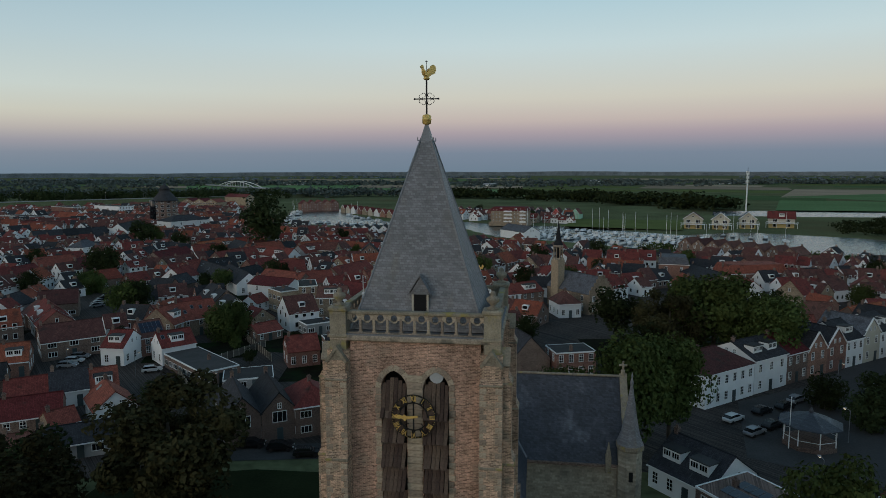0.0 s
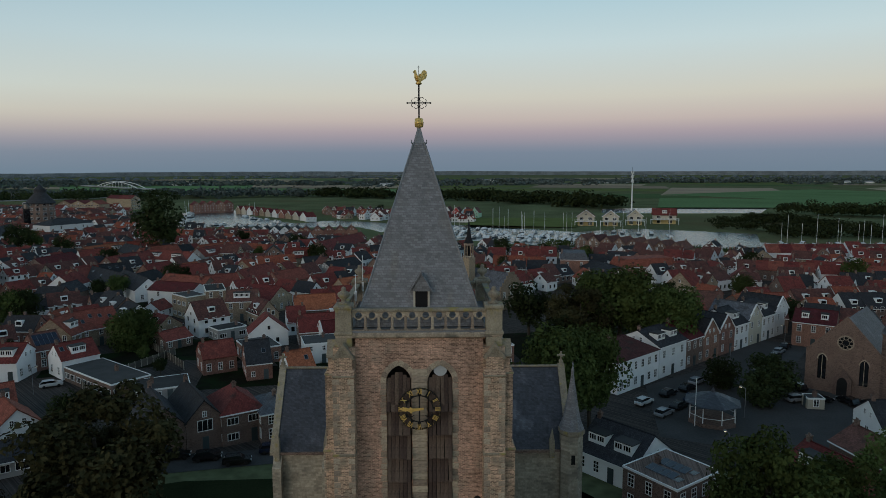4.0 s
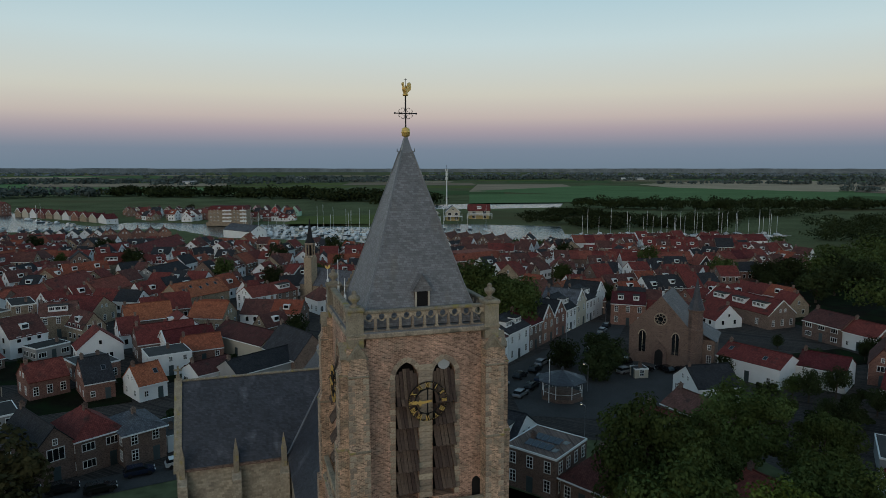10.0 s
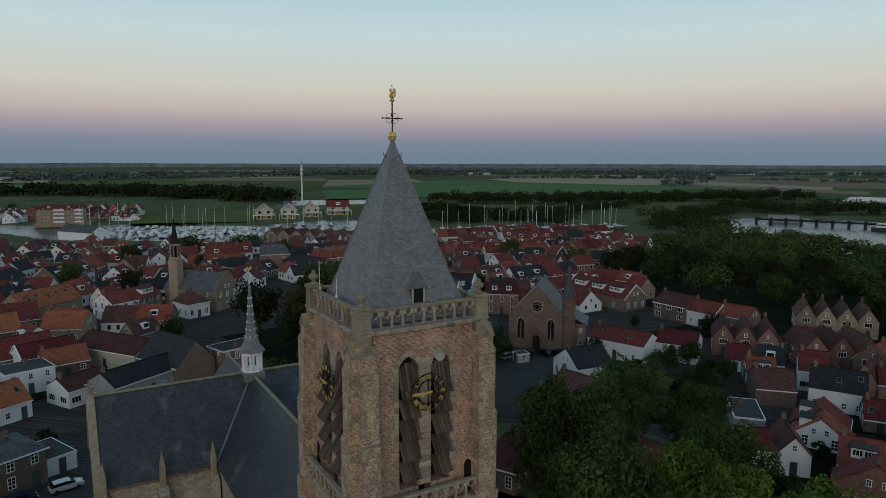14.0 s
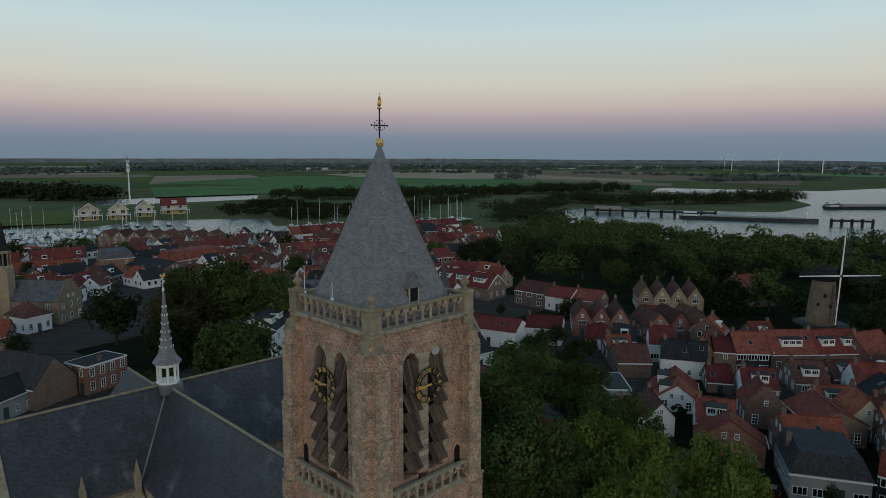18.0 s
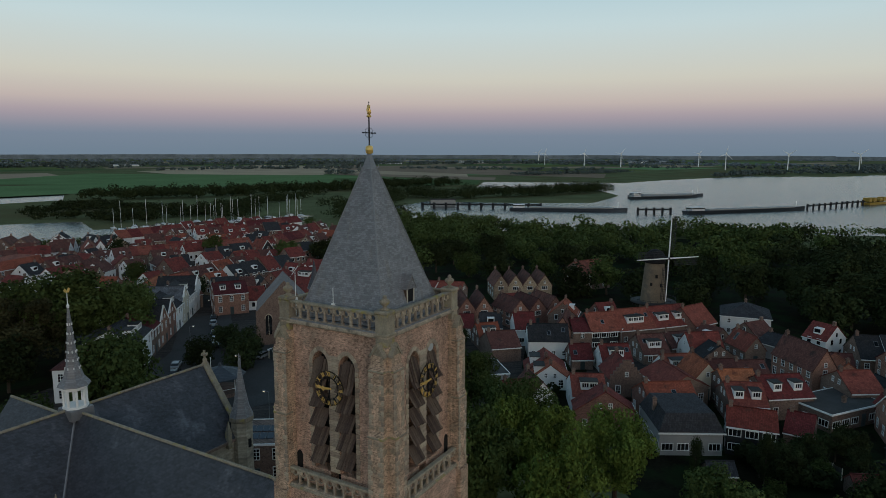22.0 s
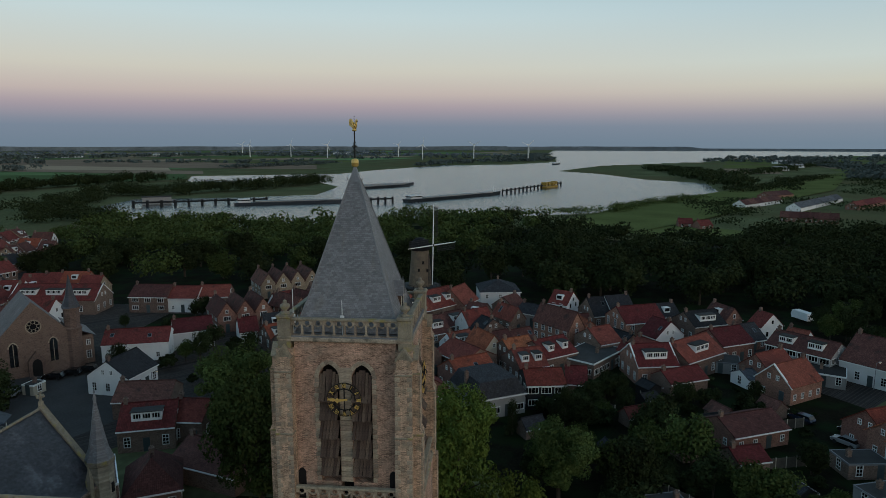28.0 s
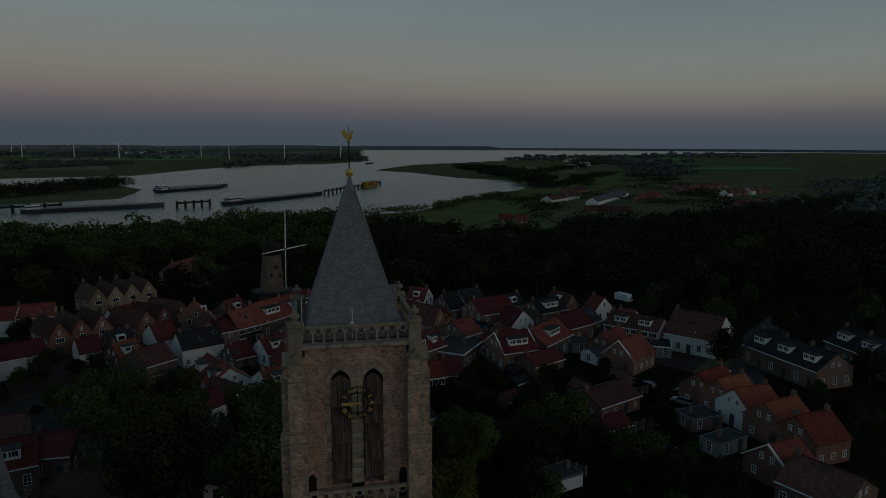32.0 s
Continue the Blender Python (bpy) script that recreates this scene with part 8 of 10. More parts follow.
def villa(x, y, yaw, w, roof, wide_roof=False):
    top = thing("waterside_villa", pose(x, y, 0, 0, 0, yaw) @ Matrix.Diagonal((1.2, 1.2, 1.3, 1)), f"white boarded villa with {COLOUR[roof]} and a balcony on stilts", "villa", "villas by the marina")
    d_, eave_, ridge_ = 9.0, 6.0, 9.6
    bm = bmesh.new()
    box(bm, -w / 2, w / 2, 0, d_, 2.9, eave_)
    if not wide_roof:
        prism(bm, [(-w / 2, eave_), (0, ridge_ - 0.1), (w / 2, eave_)], 0, 0.2)
        prism(bm, [(-w / 2, eave_), (0, ridge_ - 0.1), (w / 2, eave_)], d_ - 0.2, d_)
    else:
        for e_ in (-w / 2, w / 2 - 0.2):
            prism(bm, [(0, eave_), (d_ / 2, ridge_ - 0.1), (d_, eave_)], e_, e_ + 0.2, m=swap)
    part("upper_wall", bm, M["cream"], top, "white boarded upper storey")
    bm = bmesh.new()
    box(bm, -w / 2 + 0.3, w / 2 - 0.3, 0.3, d_, -0.5, 2.9)
    part("lower_wall", bm, M["ochre"], top, "ochre lower storey")
    bm = bmesh.new()
    if not wide_roof:
        q = (ridge_ - eave_) / (w / 2)
        slab(bm, [(w / 2 + 0.7, -1.2, eave_ - 0.7 * q), (w / 2 + 0.7, d_ + 0.4, eave_ - 0.7 * q), (0, d_ + 0.4, ridge_), (0, -1.2, ridge_)], 0.16)
        slab(bm, [(-w / 2 - 0.7, d_ + 0.4, eave_ - 0.7 * q), (-w / 2 - 0.7, -1.2, eave_ - 0.7 * q), (0, -1.2, ridge_), (0, d_ + 0.4, ridge_)], 0.16)
    else:
        q = (ridge_ - eave_) / (d_ / 2)
        slab(bm, [(-w / 2 - 0.6, -0.7, eave_ - 0.7 * q), (w / 2 + 0.6, -0.7, eave_ - 0.7 * q), (w / 2 + 0.6, d_ / 2, ridge_), (-w / 2 - 0.6, d_ / 2, ridge_)], 0.16)
        slab(bm, [(w / 2 + 0.6, d_ + 0.7, eave_ - 0.7 * q), (-w / 2 - 0.6, d_ + 0.7, eave_ - 0.7 * q), (-w / 2 - 0.6, d_ / 2, ridge_), (w / 2 + 0.6, d_ / 2, ridge_)], 0.16)
    part("roof", bm, M[roof], top)
    if not wide_roof:
        bm = bmesh.new()
        for e_ in (-1, 1):
            bar(bm, (e_ * (w / 2 + 0.7), -1.2, eave_ - 0.7 * q - 0.1), (0, -1.2, ridge_ - 0.05), 0.16, 4)
        part("bargeboard", bm, M["white"], top)
    bm = bmesh.new()
    box(bm, -w / 2 - 1.6, w / 2 + 1.6, -3.2, 0, 2.65, 2.85)
    deck = part("balcony", bm, M["white"], top, "white timber balcony")
    bm = bmesh.new()
    bar(bm, (-w / 2 - 1.5, -3.1, 3.8), (w / 2 + 1.5, -3.1, 3.8), 0.07, 4)
    for k_ in range(9):
        xx = -w / 2 - 1.5 + (w + 3.0) * k_ / 8
        bar(bm, (xx, -3.1, 2.8), (xx, -3.1, 3.8), 0.06, 4)
    part("railing", bm, M["white"], deck)
    for k_ in range(4):
        bm = bmesh.new()
        xx = -w / 2 - 1.3 + (w + 2.6) * k_ / 3
        bar(bm, (xx, -2.9, -1.5), (xx, -2.9, 2.7), 0.16, 6)
        part("stilt", bm, M["white"], top)
    for xx in (-w / 4, w / 4):
        reuse("window", WINDOWS["shop"][2], top, pose(xx, 0.28, 0.5))
        reuse("window", WINDOWS["shop"][2], top, pose(xx, -0.02, 3.3))
    if not wide_roof:
        reuse("window", WINDOWS["dormer"][2], top, pose(0, -0.02, 6.6))
    else:
        ob = reuse("dormer", DORMER[2][0], top, pose(0, 1.6, 7.0))
        reuse("window", WINDOWS["dormer"][2], ob, pose(-0.7, -0.9, 0.15))
        reuse("window", WINDOWS["dormer"][2], ob, pose(0.7, -0.9, 0.15))


for v_ in ((117, 512, -14, 11.0, "red_tile"), (135.5, 508, -14, 10.0, "slate_tile"), (157, 516, -14, 9.5, "slate_tile"), (184, 526, -16, 15.0, "red_tile", True)):
    villa(*v_)
    FOOT.append([Vector((v_[0] + a_, v_[1] + b_, 0)) for a_, b_ in ((-9, -4), (9, -4), (9, 12), (-9, 12))])

# garden sheds and lean-tos between the back gardens
for x_, y_, a_, w_, d_, roof_ in ((52, -4, 20, 4.2, 3.0, "felt"), (60, -10, -70, 3.4, 2.6, "black_tile"), (66, -14, 25, 4.6, 3.2, "brown_tile"), (70, -2, -60, 3.6, 2.8, "felt"), (50, 8, 15, 3.2, 2.4, "felt"), (62, 2, -65, 4.4, 3.0, "red_tile"), (70, -24, 30, 4.0, 3.0, "brown_tile"), (40, -16, 20, 3.6, 2.8, "felt"), (56, 20, -60, 4.0, 3.0, "black_tile"), (78, -4, 30, 3.8, 3.0, "felt")):
    house(x_, y_, a_, w_, d_, 2.4, 3.3 if roof_ == "felt" else 3.8, "black_wood" if w_ < 4 else "brown_brick", "black_tile" if roof_ == "felt" else roof_, "e", chimneys=0, plain=True, name="shed", group="garden sheds")

# ---- the close-packed quarters: more houses between those above ----
OLD_TOWN = [(-215, 95), (-75, 100), (-58, 135), (-10, 128), (-8, 150), (0, 190), (30, 235), (85, 235), (85, 165), (100, 150), (125, 150), (150, 150), (165, 200), (225, 215), (250, 270), (250, 330), (200, 335), (100, 330), (40, 345), (-20, 372), (-80, 412), (-190, 470), (-260, 440), (-330, 300), (-300, 150)]
EAST_SIDE = [(64, 40), (70, 22), (86, 20), (80, -20), (94, -45), (122, -45), (132, -10), (136, 40), (138, 92), (128, 98), (104, 94), (84, 70)]


WEST_SIDE = [(-195, 478), (-262, 445), (-335, 300), (-520, 330), (-640, 560), (-480, 660), (-420, 720), (-310, 680), (-285, 560), (-225, 530)]
HARBOUR_SIDE = [(-98, 600), (-62, 582), (-44, 560), (-44, 600), (-20, 560), (32, 548), (36, 585), (-20, 612), (-40, 640), (-104, 650)]
OPEN = [(-21, 536, 22), (-100, 130, 14), (-85, 128, 11), (-64, 114, 10), (-58, 125, 10), (-112, 137, 9), (-118, 147, 7), (-50, 131, 8), (-293, 493, 16), (-145, 202, 19), (-120, 175, 9), (-78, 160, 15), (-62, 150, 9), (-221, 350, 12), (-165, 235, 10), (-105, 150, 10), (-120, 225, 12), (58, 12, 18), (40, 0, 16), (110, 120, 10)]


def apart(p, q, gap):
    """Whether two four-cornered plans stand clear of each other."""
    for a, b in ((p, q), (q, p)):
        for i in range(4):
            e = a[(i + 1) % 4] - a[i]
            n = Vector((e.y, -e.x)).normalized()
            u, v = [c.x * n.x + c.y * n.y for c in a], [c.x * n.x + c.y * n.y for c in b]
            if max(u) + gap < min(v) or max(v) + gap < min(u):
                return True
    return False


for c_ in (((-22, 64), (12, 64), (12, 79), (-22, 79)), ((-11, 28), (1, 28), (1, 86), (-11, 86)), ((85.2, 115.3), (96.6, 126.7), (83.4, 139.8), (72, 128.4)), ((36, 100), (56, 100), (56, 130), (36, 130)), ((138, 42), (153, 42), (153, 58), (138, 58)), ((4, 211), (13, 211), (13, 221), (4, 221)), ((-52, 92), (-18, 92), (-18, 106), (-52, 106))):
    FOOT.append([Vector((*p, 0)) for p in c_])
def within(x, y, zone):
    odd = False
    for (ax, ay), (bx, by) in zip(zone, zone[1:] + zone[:1]):
        if (ay > y) != (by > y) and x < (bx - ax) * (y - ay) / (by - ay) + ax:
            odd = not odd
    return odd


MID = np.array([[sum(c.x for c in f) / 4, sum(c.y for c in f) / 4] for f in FOOT])
YAW = [math.degrees(math.atan2((f[1] - f[0]).y, (f[1] - f[0]).x)) for f in FOOT]
cells = {}


def enter(f):
    mx, my = sum(c.x for c in f) / 4, sum(c.y for c in f) / 4
    cells.setdefault((int(mx // 25), int(my // 25)), []).append(f)


for f_ in FOOT:
    enter(f_)
rf = random.Random(77)
packed = []
REDS, DARKS = ("red_tile", "red_tile", "orange_tile", "brown_tile", "brown_tile", "black_tile", "red_tile", "black_tile"), ("brown_tile", "brown_tile", "black_tile", "black_tile", "red_tile", "orange_tile")


def pack(zone, tries, gap, sizes, eaves=(2.8, 3.2, 3.6, 4.2, 4.8), longest=6):
    """Fills a quarter with short terraces that stand clear of one another, turned like the nearest known house; roofs and walls change from house to house."""
    xs, ys = [p[0] for p in zone], [p[1] for p in zone]
    for _ in range(tries):
        x, y = rf.uniform(min(xs), max(xs)), rf.uniform(min(ys), max(ys))
        if not within(x, y, zone):
            continue
        yaw = YAW[int(np.argmin((MID[:, 0] - x) ** 2 + (MID[:, 1] - y) ** 2))] + rf.choice((0, 0, 0, 90)) + rf.uniform(-4, 4)
        d, base = rf.uniform(6.5, 10.0), rf.choice(eaves)
        lead, mate = rf.choice(REDS if x > -95 or y > 330 and x > -200 else DARKS), None
        for _ in range(rf.randint(1, longest)):
            w = rf.uniform(*sizes)
            m = pose(x, y, 0, 0, 0, yaw)
            plan = [m @ Vector(c) for c in ((0, 0, 0), (w, 0, 0), (w, d, 0), (0, d, 0))]
            mid = m @ Vector((w / 2, d / 2, 0))
            i, j = int(mid.x // 25), int(mid.y // 25)
            if not within(mid.x, mid.y, zone) or any(math.hypot(mid.x - a, mid.y - b) < c for a, b, c in OPEN) or any(f is not mate and not apart(f, plan, gap) for u in (-1, 0, 1) for v in (-1, 0, 1) for f in cells.get((i + u, j + v), ())) or (mid.y > 280 and not all(dry(c.x, c.y) for c in plan)):
                break
            FOOT.append(plan)
            enter(plan)
            mate = plan
            eave = base + rf.choice((-0.5, 0, 0, 0.3, 0.8))
            front = m @ Vector((w / 2, 0, 0))
            wall = rf.choice(("red_brick", "brown_brick", "plaster", "plaster", "plaster", "tan_brick") if y > 110 else ("brown_brick", "brown_brick", "red_brick", "plaster"))
            packed.append((front.x, front.y, yaw, w, d, eave, eave + d * rf.uniform(0.36, 0.46), wall, lead if rf.random() < 0.6 else rf.choice(REDS), rf.choice("eeeeg") if w < 8 else "e"))
            edge = m @ Vector((w + 0.01, rf.uniform(-0.6, 0.6), 0))
            x, y = edge.x, edge.y


pack(EAST_SIDE, 1500, 0.6, (4.6, 7.5), (2.6, 2.9, 3.4, 4.2), 4)
pack(HARBOUR_SIDE, 900, 1.5, (6, 9), (3.4, 4.0, 5.0), 5)
pack(OLD_TOWN, 5200, 0.25, (4.8, 9.0))
pack(WEST_SIDE, 2400, 1.2, (6, 13), (4.2, 4.8, 5.6, 6.5))
packed.sort(key=lambda q: math.hypot(q[0] - HEART.x, q[1] - HEART.y))
for q in packed[:36]:
    house(*q, dormers=rf.choice((0, 0, 1)) if q[-1] == "e" else 0, sky=rf.choice((0, 0, 1, 2)), win=rf.choice(("small", "tall")))
    FOOT.pop()
# those farther off, in one: body, roof, windows
WALLS, ROOFS = ("red_brick", "brown_brick", "plaster", "tan_brick"), ("red_tile", "orange_tile", "brown_tile", "black_tile")
all_v, all_f, all_m, all_uv = [], [], [], []
for x, y, yaw, w, d, eave, ridge, wall, roof, kind in packed[36:]:
    m = pose(x, y, 0, 0, 0, yaw)
    if kind == "g":
        m, w, d = m @ pose(0, d / 2, 0, 0, 0, 90) @ pose(0, -w / 2, 0), d, w
    bm = bmesh.new()
    box(bm, -w / 2, w / 2, 0, d, -0.5, eave, slot=WALLS.index(wall))
    for s in (-w / 2, w / 2 - 0.2):
        prism(bm, [(0, eave), (d / 2, ridge - 0.1), (d, eave)], s, s + 0.2, slot=WALLS.index(wall), m=swap)
    for a, b in ((-0.3, 1), (d + 0.3, -1)):
        c = [(-b * (w / 2 + 0.1), a, eave - 0.25), (b * (w / 2 + 0.1), a, eave - 0.25), (b * (w / 2 + 0.1), d / 2, ridge), (-b * (w / 2 + 0.1), d / 2, ridge)]
        slab(bm, c, 0.14, slot=4 + ROOFS.index(roof))
    seen_from = m.inverted() @ HEART
    sides = ((0, -1),) if seen_from.y < d / 2 else ((d, 1),)
    ends = (-w / 2 - 0.04,) if seen_from.x < 0 else (w / 2 + 0.04,)
    for i in range(int(w / 2.4)):
        for z in ((1.0, 3.6) if eave > 4.2 else (1.0,)):
            xx = (i + 0.5 - int(w / 2.4) / 2) * 2.3
            for at, out in sides:
                lo, hi = sorted((at + 0.05 * out, at - 0.02 * out))
                box(bm, xx - 0.55, xx + 0.55, lo, hi, z, z + 1.5, slot=9)
                lo, hi = sorted((at + 0.07 * out, at))
                box(bm, xx - 0.42, xx + 0.42, lo, hi, z + 0.12, z + 1.38, slot=8)
    for e in ends:
        for z in ((1.0, 3.6) if eave > 4.2 else (1.0,)):
            for yy in (d * 0.28, d * 0.72):
                box(bm, e - 0.02, e + 0.02, yy - 0.5, yy + 0.5, z, z + 1.4, slot=9)
                box(bm, e - 0.035, e + 0.035, yy - 0.38, yy + 0.38, z + 0.12, z + 1.28, slot=8)
    for a in (-0.36, d + 0.24):
        box(bm, -w / 2 - 0.1, w / 2 + 0.1, a, a + 0.12, eave - 0.42, eave - 0.24, slot=9)
    if (int(x * 7) + int(y * 3)) % 2 == 0 and w > 5.4:
        q = (ridge - eave) * 0.35
        for at, out in ((d * 0.2, -1),) if sides[0][1] < 0 else ((d * 0.8, 1),):
            lo, hi = sorted((at + 0.5 * out, at - 0.9 * out))
            box(bm, -0.9, 0.9, lo, hi, eave + q - 0.6, eave + q + 1.1, slot=9)
            lo, hi = sorted((at + 0.52 * out, at))
            box(bm, -0.7, 0.7, lo, hi, eave + q + 0.1, eave + q + 0.95, slot=8)
    for z in (eave + 0.4,):
        for e in ends:
            box(bm, e - 0.02, e + 0.02, d / 2 - 0.4, d / 2 + 0.4, z, z + 1.1, slot=9)
            box(bm, e - 0.035, e + 0.035, d / 2 - 0.28, d / 2 + 0.28, z + 0.1, z + 1.0, slot=8)
    box(bm, w / 2 - 1.0, w / 2 - 0.4, d / 2 - 0.3, d / 2 + 0.3, ridge - 0.8, ridge + 0.8, slot=1)
    bm.verts.index_update()
    base = len(all_v)
    all_v += [(m @ v.co)[:] for v in bm.verts]
    uv = bm.loops.layers.uv.active
    for f in bm.faces:
        all_f.append([base + v.index for v in f.verts])
        all_m.append(f.material_index)
        for lp in f.loops:
            all_uv += lp[uv].uv[:] if uv else (0.0, 0.0)
    bm.free()
data = bpy.data.meshes.new("distant_roofs")
data.from_pydata(all_v, [], all_f)
data.polygons.foreach_set("material_index", all_m)
data.uv_layers.new(name="UVMap").data.foreach_set("uv", all_uv)
for k_ in (*WALLS, *ROOFS, "glass", "white"):
    data.materials.append(M[k_])
tagged(new("distant_roofs", data), "close-packed red-roofed houses farther off in the town", "houses", kind="stuff")

# ---- trees near the church ----
MIDS = np.array([[sum(c.x for c in f) / 4, sum(c.y for c in f) / 4] for f in FOOT])


def clear(x, y, gap=0.0):
    """Whether a spot is dry and outside every house."""
    if not dry(x, y):
        return False
    p = [Vector((x + a, y + b, 0)) for a, b in ((-1, -1), (1, -1), (1, 1), (-1, 1))]
    return not any(not apart(FOOT[i], p, gap) for i in np.nonzero(np.hypot(MIDS[:, 0] - x, MIDS[:, 1] - y) < 30)[0])



tree(-43.4, 73.5, 10.3, 20.5, "rust", label="large horse chestnut with browning leaves beside the church")
tree(-57, 63, 8.5, 16, "rust")
tree(-50, 84, 6, 13, "rust")
tree(-35, 58, 4.5, 11.5, "rust")
tree(-64, 76, 6, 11, "dark")
tree(27, 56, 7.5, 22.5, "shade")
tree(23.5, 44, 7.5, 22, "shade")
tree(21, 31, 6.5, 20.5, "near")
tree(31, 39, 6.5, 20, "near")
tree(15, 25, 5.0, 16.5, "near")
tree(36, 60, 6.5, 18, "shade")
tree(44, 47, 6.5, 17, "shade")
tree(40, 31, 6, 16, "near")
tree(52, 69, 7.5, 17.5, "shade")
tree(57, 61, 5.5, 15, "shade")
tree(36, 18, 5.5, 13, "shade")
tree(15.5, 100, 7.5, 20.5, "big")
tree(23, 108, 6.5, 18.5, "big")
tree(6, 104, 5.5, 14, "big")
tree(31, 153, 9, 18.5, "rust")
tree(42, 157, 10.5, 21.8, "big")
tree(52, 150, 8, 18, "big")
tree(40, 170, 9, 18, "big")
tree(22, 172, 7, 15, "dark")
tree(24, 146, 6, 12, "dark")
tree(-79, 162, 7, 10.5, "big")
tree(-140, 330, 14, 33, "dark", label="huge round dark tree near the harbour")
tree(-159, 217, 6.5, 10, "shade", label="broad green tree beside the parked cars")
tree(-129, 200, 6.5, 9.5, "shade", label="broad green street tree among roofs")
tree(-117, 147, 3.6, 6, "dark")
tree(58, 118, 4.5, 7.5, "dark")
tree(64, 124, 4.5, 7.5, "dark")
tree(55, 128, 4.2, 7.2, "dark")
tree(66, 132, 4.0, 7, "dark")
tree(60, 15, 2.0, 8.2, "conifer", label="slim dark conifer in a back garden")
tree(57, 24, 1.6, 6.5, "conifer")
rt = random.Random(9)
for x_, y_, n_, s_, h_ in ((88, 97, 16, 11, 6), (97, 86, 14, 10, 6), (80, 84, 10, 10, 5), (98, 52, 8, 8, 5), (60, -75, 22, 24, 8), (90, -100, 16, 22, 9), (40, -60, 14, 18, 8), (156, -112, 14, 16, 13), (132, -96, 10, 14, 12), (185, -135, 12, 18, 13), (82, -32, 14, 14, 7), (106, -65, 14, 14, 9), (140, -80, 14, 16, 10), (120, -60, 8, 12, 8), (60, 74, 8, 8, 5), (58, 4, 30, 18, 6), (42, 4, 30, 18, 8), (34, -10, 16, 16, 8), (50, -8, 16, 16, 6), (66, 14, 14, 12, 5), (34, -26, 10, 14, 6), (-172, 238, 5, 8, 13), (-120, 178, 5, 8, 11), (-221, 350, 5, 9, 16), (-120, 225, 6, 10, 12), (-78, 165, 5, 8, 9), (-105, 150, 5, 8, 7), (-70, 92, 8, 14, 7), (-75, 80, 8, 12, 8), (58, 2, 8, 20, 6), (78, 54, 10, 13, 5), (40, 0, 18, 18, 7), (62, -14, 9, 14, 5), (30, -12, 9, 14, 7), (55, 55, 9, 16, 7), (76, 12, 9, 12, 6), (50, 85, 6, 12, 6), (-70, 150, 10, 22, 5), (-112, 215, 9, 22, 7), (-95, 240, 7, 18, 8), (-180, 250, 8, 30, 8), (118, 118, 6, 16, 6), (150, 175, 8, 20, 8), (-20, 128, 7, 20, 4), (8, 185, 6, 20, 9), (90, 200, 9, 30, 7), (130, 250, 8, 30, 7), (-240, 200, 10, 40, 8), (0, 260, 8, 60, 7), (-90, 330, 8, 50, 7), (20, 330, 7, 40, 7), (170, 320, 7, 25, 6)):
    for i_ in range(int(n_ * 0.72)):
        px_, py_ = x_ + rt.gauss(0, s_ * 0.5), y_ + rt.gauss(0, s_ * 0.5)
        h2_ = h_ * rt.uniform(0.5, 1.25)
        low_ = h2_ < 4
        if not clear(px_, py_, 0.8 if low_ else 1.6):
            continue
        tree(px_, py_, h2_ * (0.55 if low_ else 0.42), h2_, "bush" if low_ else rt.choice(("mid", "dark", "dark", "dark")), "shrub" if low_ else "tree", group="garden trees and shrubs")

# single trees standing among the roofs of the old town
for x_, y_, r_, h_, k_ in ((-100, 242, 4.5, 11, "dark"), (-60, 300, 5, 12, "dark"), (-20, 262, 4.5, 11, "mid"), (12, 300, 5, 12, "dark"), (34, 322, 5, 12, "dark"), (62, 296, 4.5, 11, "mid"), (118, 272, 5, 11, "dark"), (150, 228, 5.5, 12, "mid"), (162, 205, 6, 12, "mid"), (-150, 292, 5, 11, "dark"), (-182, 205, 5, 10, "dark"), (8, 232, 5, 12, "mid"), (-2, 236, 4.5, 11, "dark"), (-72, 352, 5, 11, "dark"), (100, 215, 4.5, 10, "mid"), (-118, 372, 5, 11, "dark"), (-60, 640, 5, 11, "dark"), (-10, 585, 5, 10, "dark"), (-220, 260, 5, 11, "dark"), (-190, 330, 5.5, 12, "dark")):
    for n_ in range(24):
        px_, py_ = x_ + 0.9 * n_ * math.cos(2.4 * n_), y_ + 0.9 * n_ * math.sin(2.4 * n_)
        if clear(px_, py_, 0.4):
            tree(px_, py_, r_, h_, k_, label="green tree rising between the roofs")
            break

GARDENS = [(28, -22), (46, -20), (60, -28), (82, -34), (92, -10), (74, 4), (66, 24), (50, 30), (38, 12)]
rs = random.Random(61)
for i_ in range(150):
    px_, py_ = rs.uniform(26, 94), rs.uniform(-36, 32)
    if within(px_, py_, GARDENS) and clear(px_, py_, 0.3):
        h2_ = rs.choice((1.2, 1.6, 2.2, 3.0, 4.2)) * rs.uniform(0.8, 1.2)
        tree(px_, py_, h2_ * rs.uniform(0.5, 0.75), h2_, "bush", "shrub", rs.choice(("low rounded green shrub in a back garden", "dense dark garden bush beside a fence")), group="garden trees and shrubs")

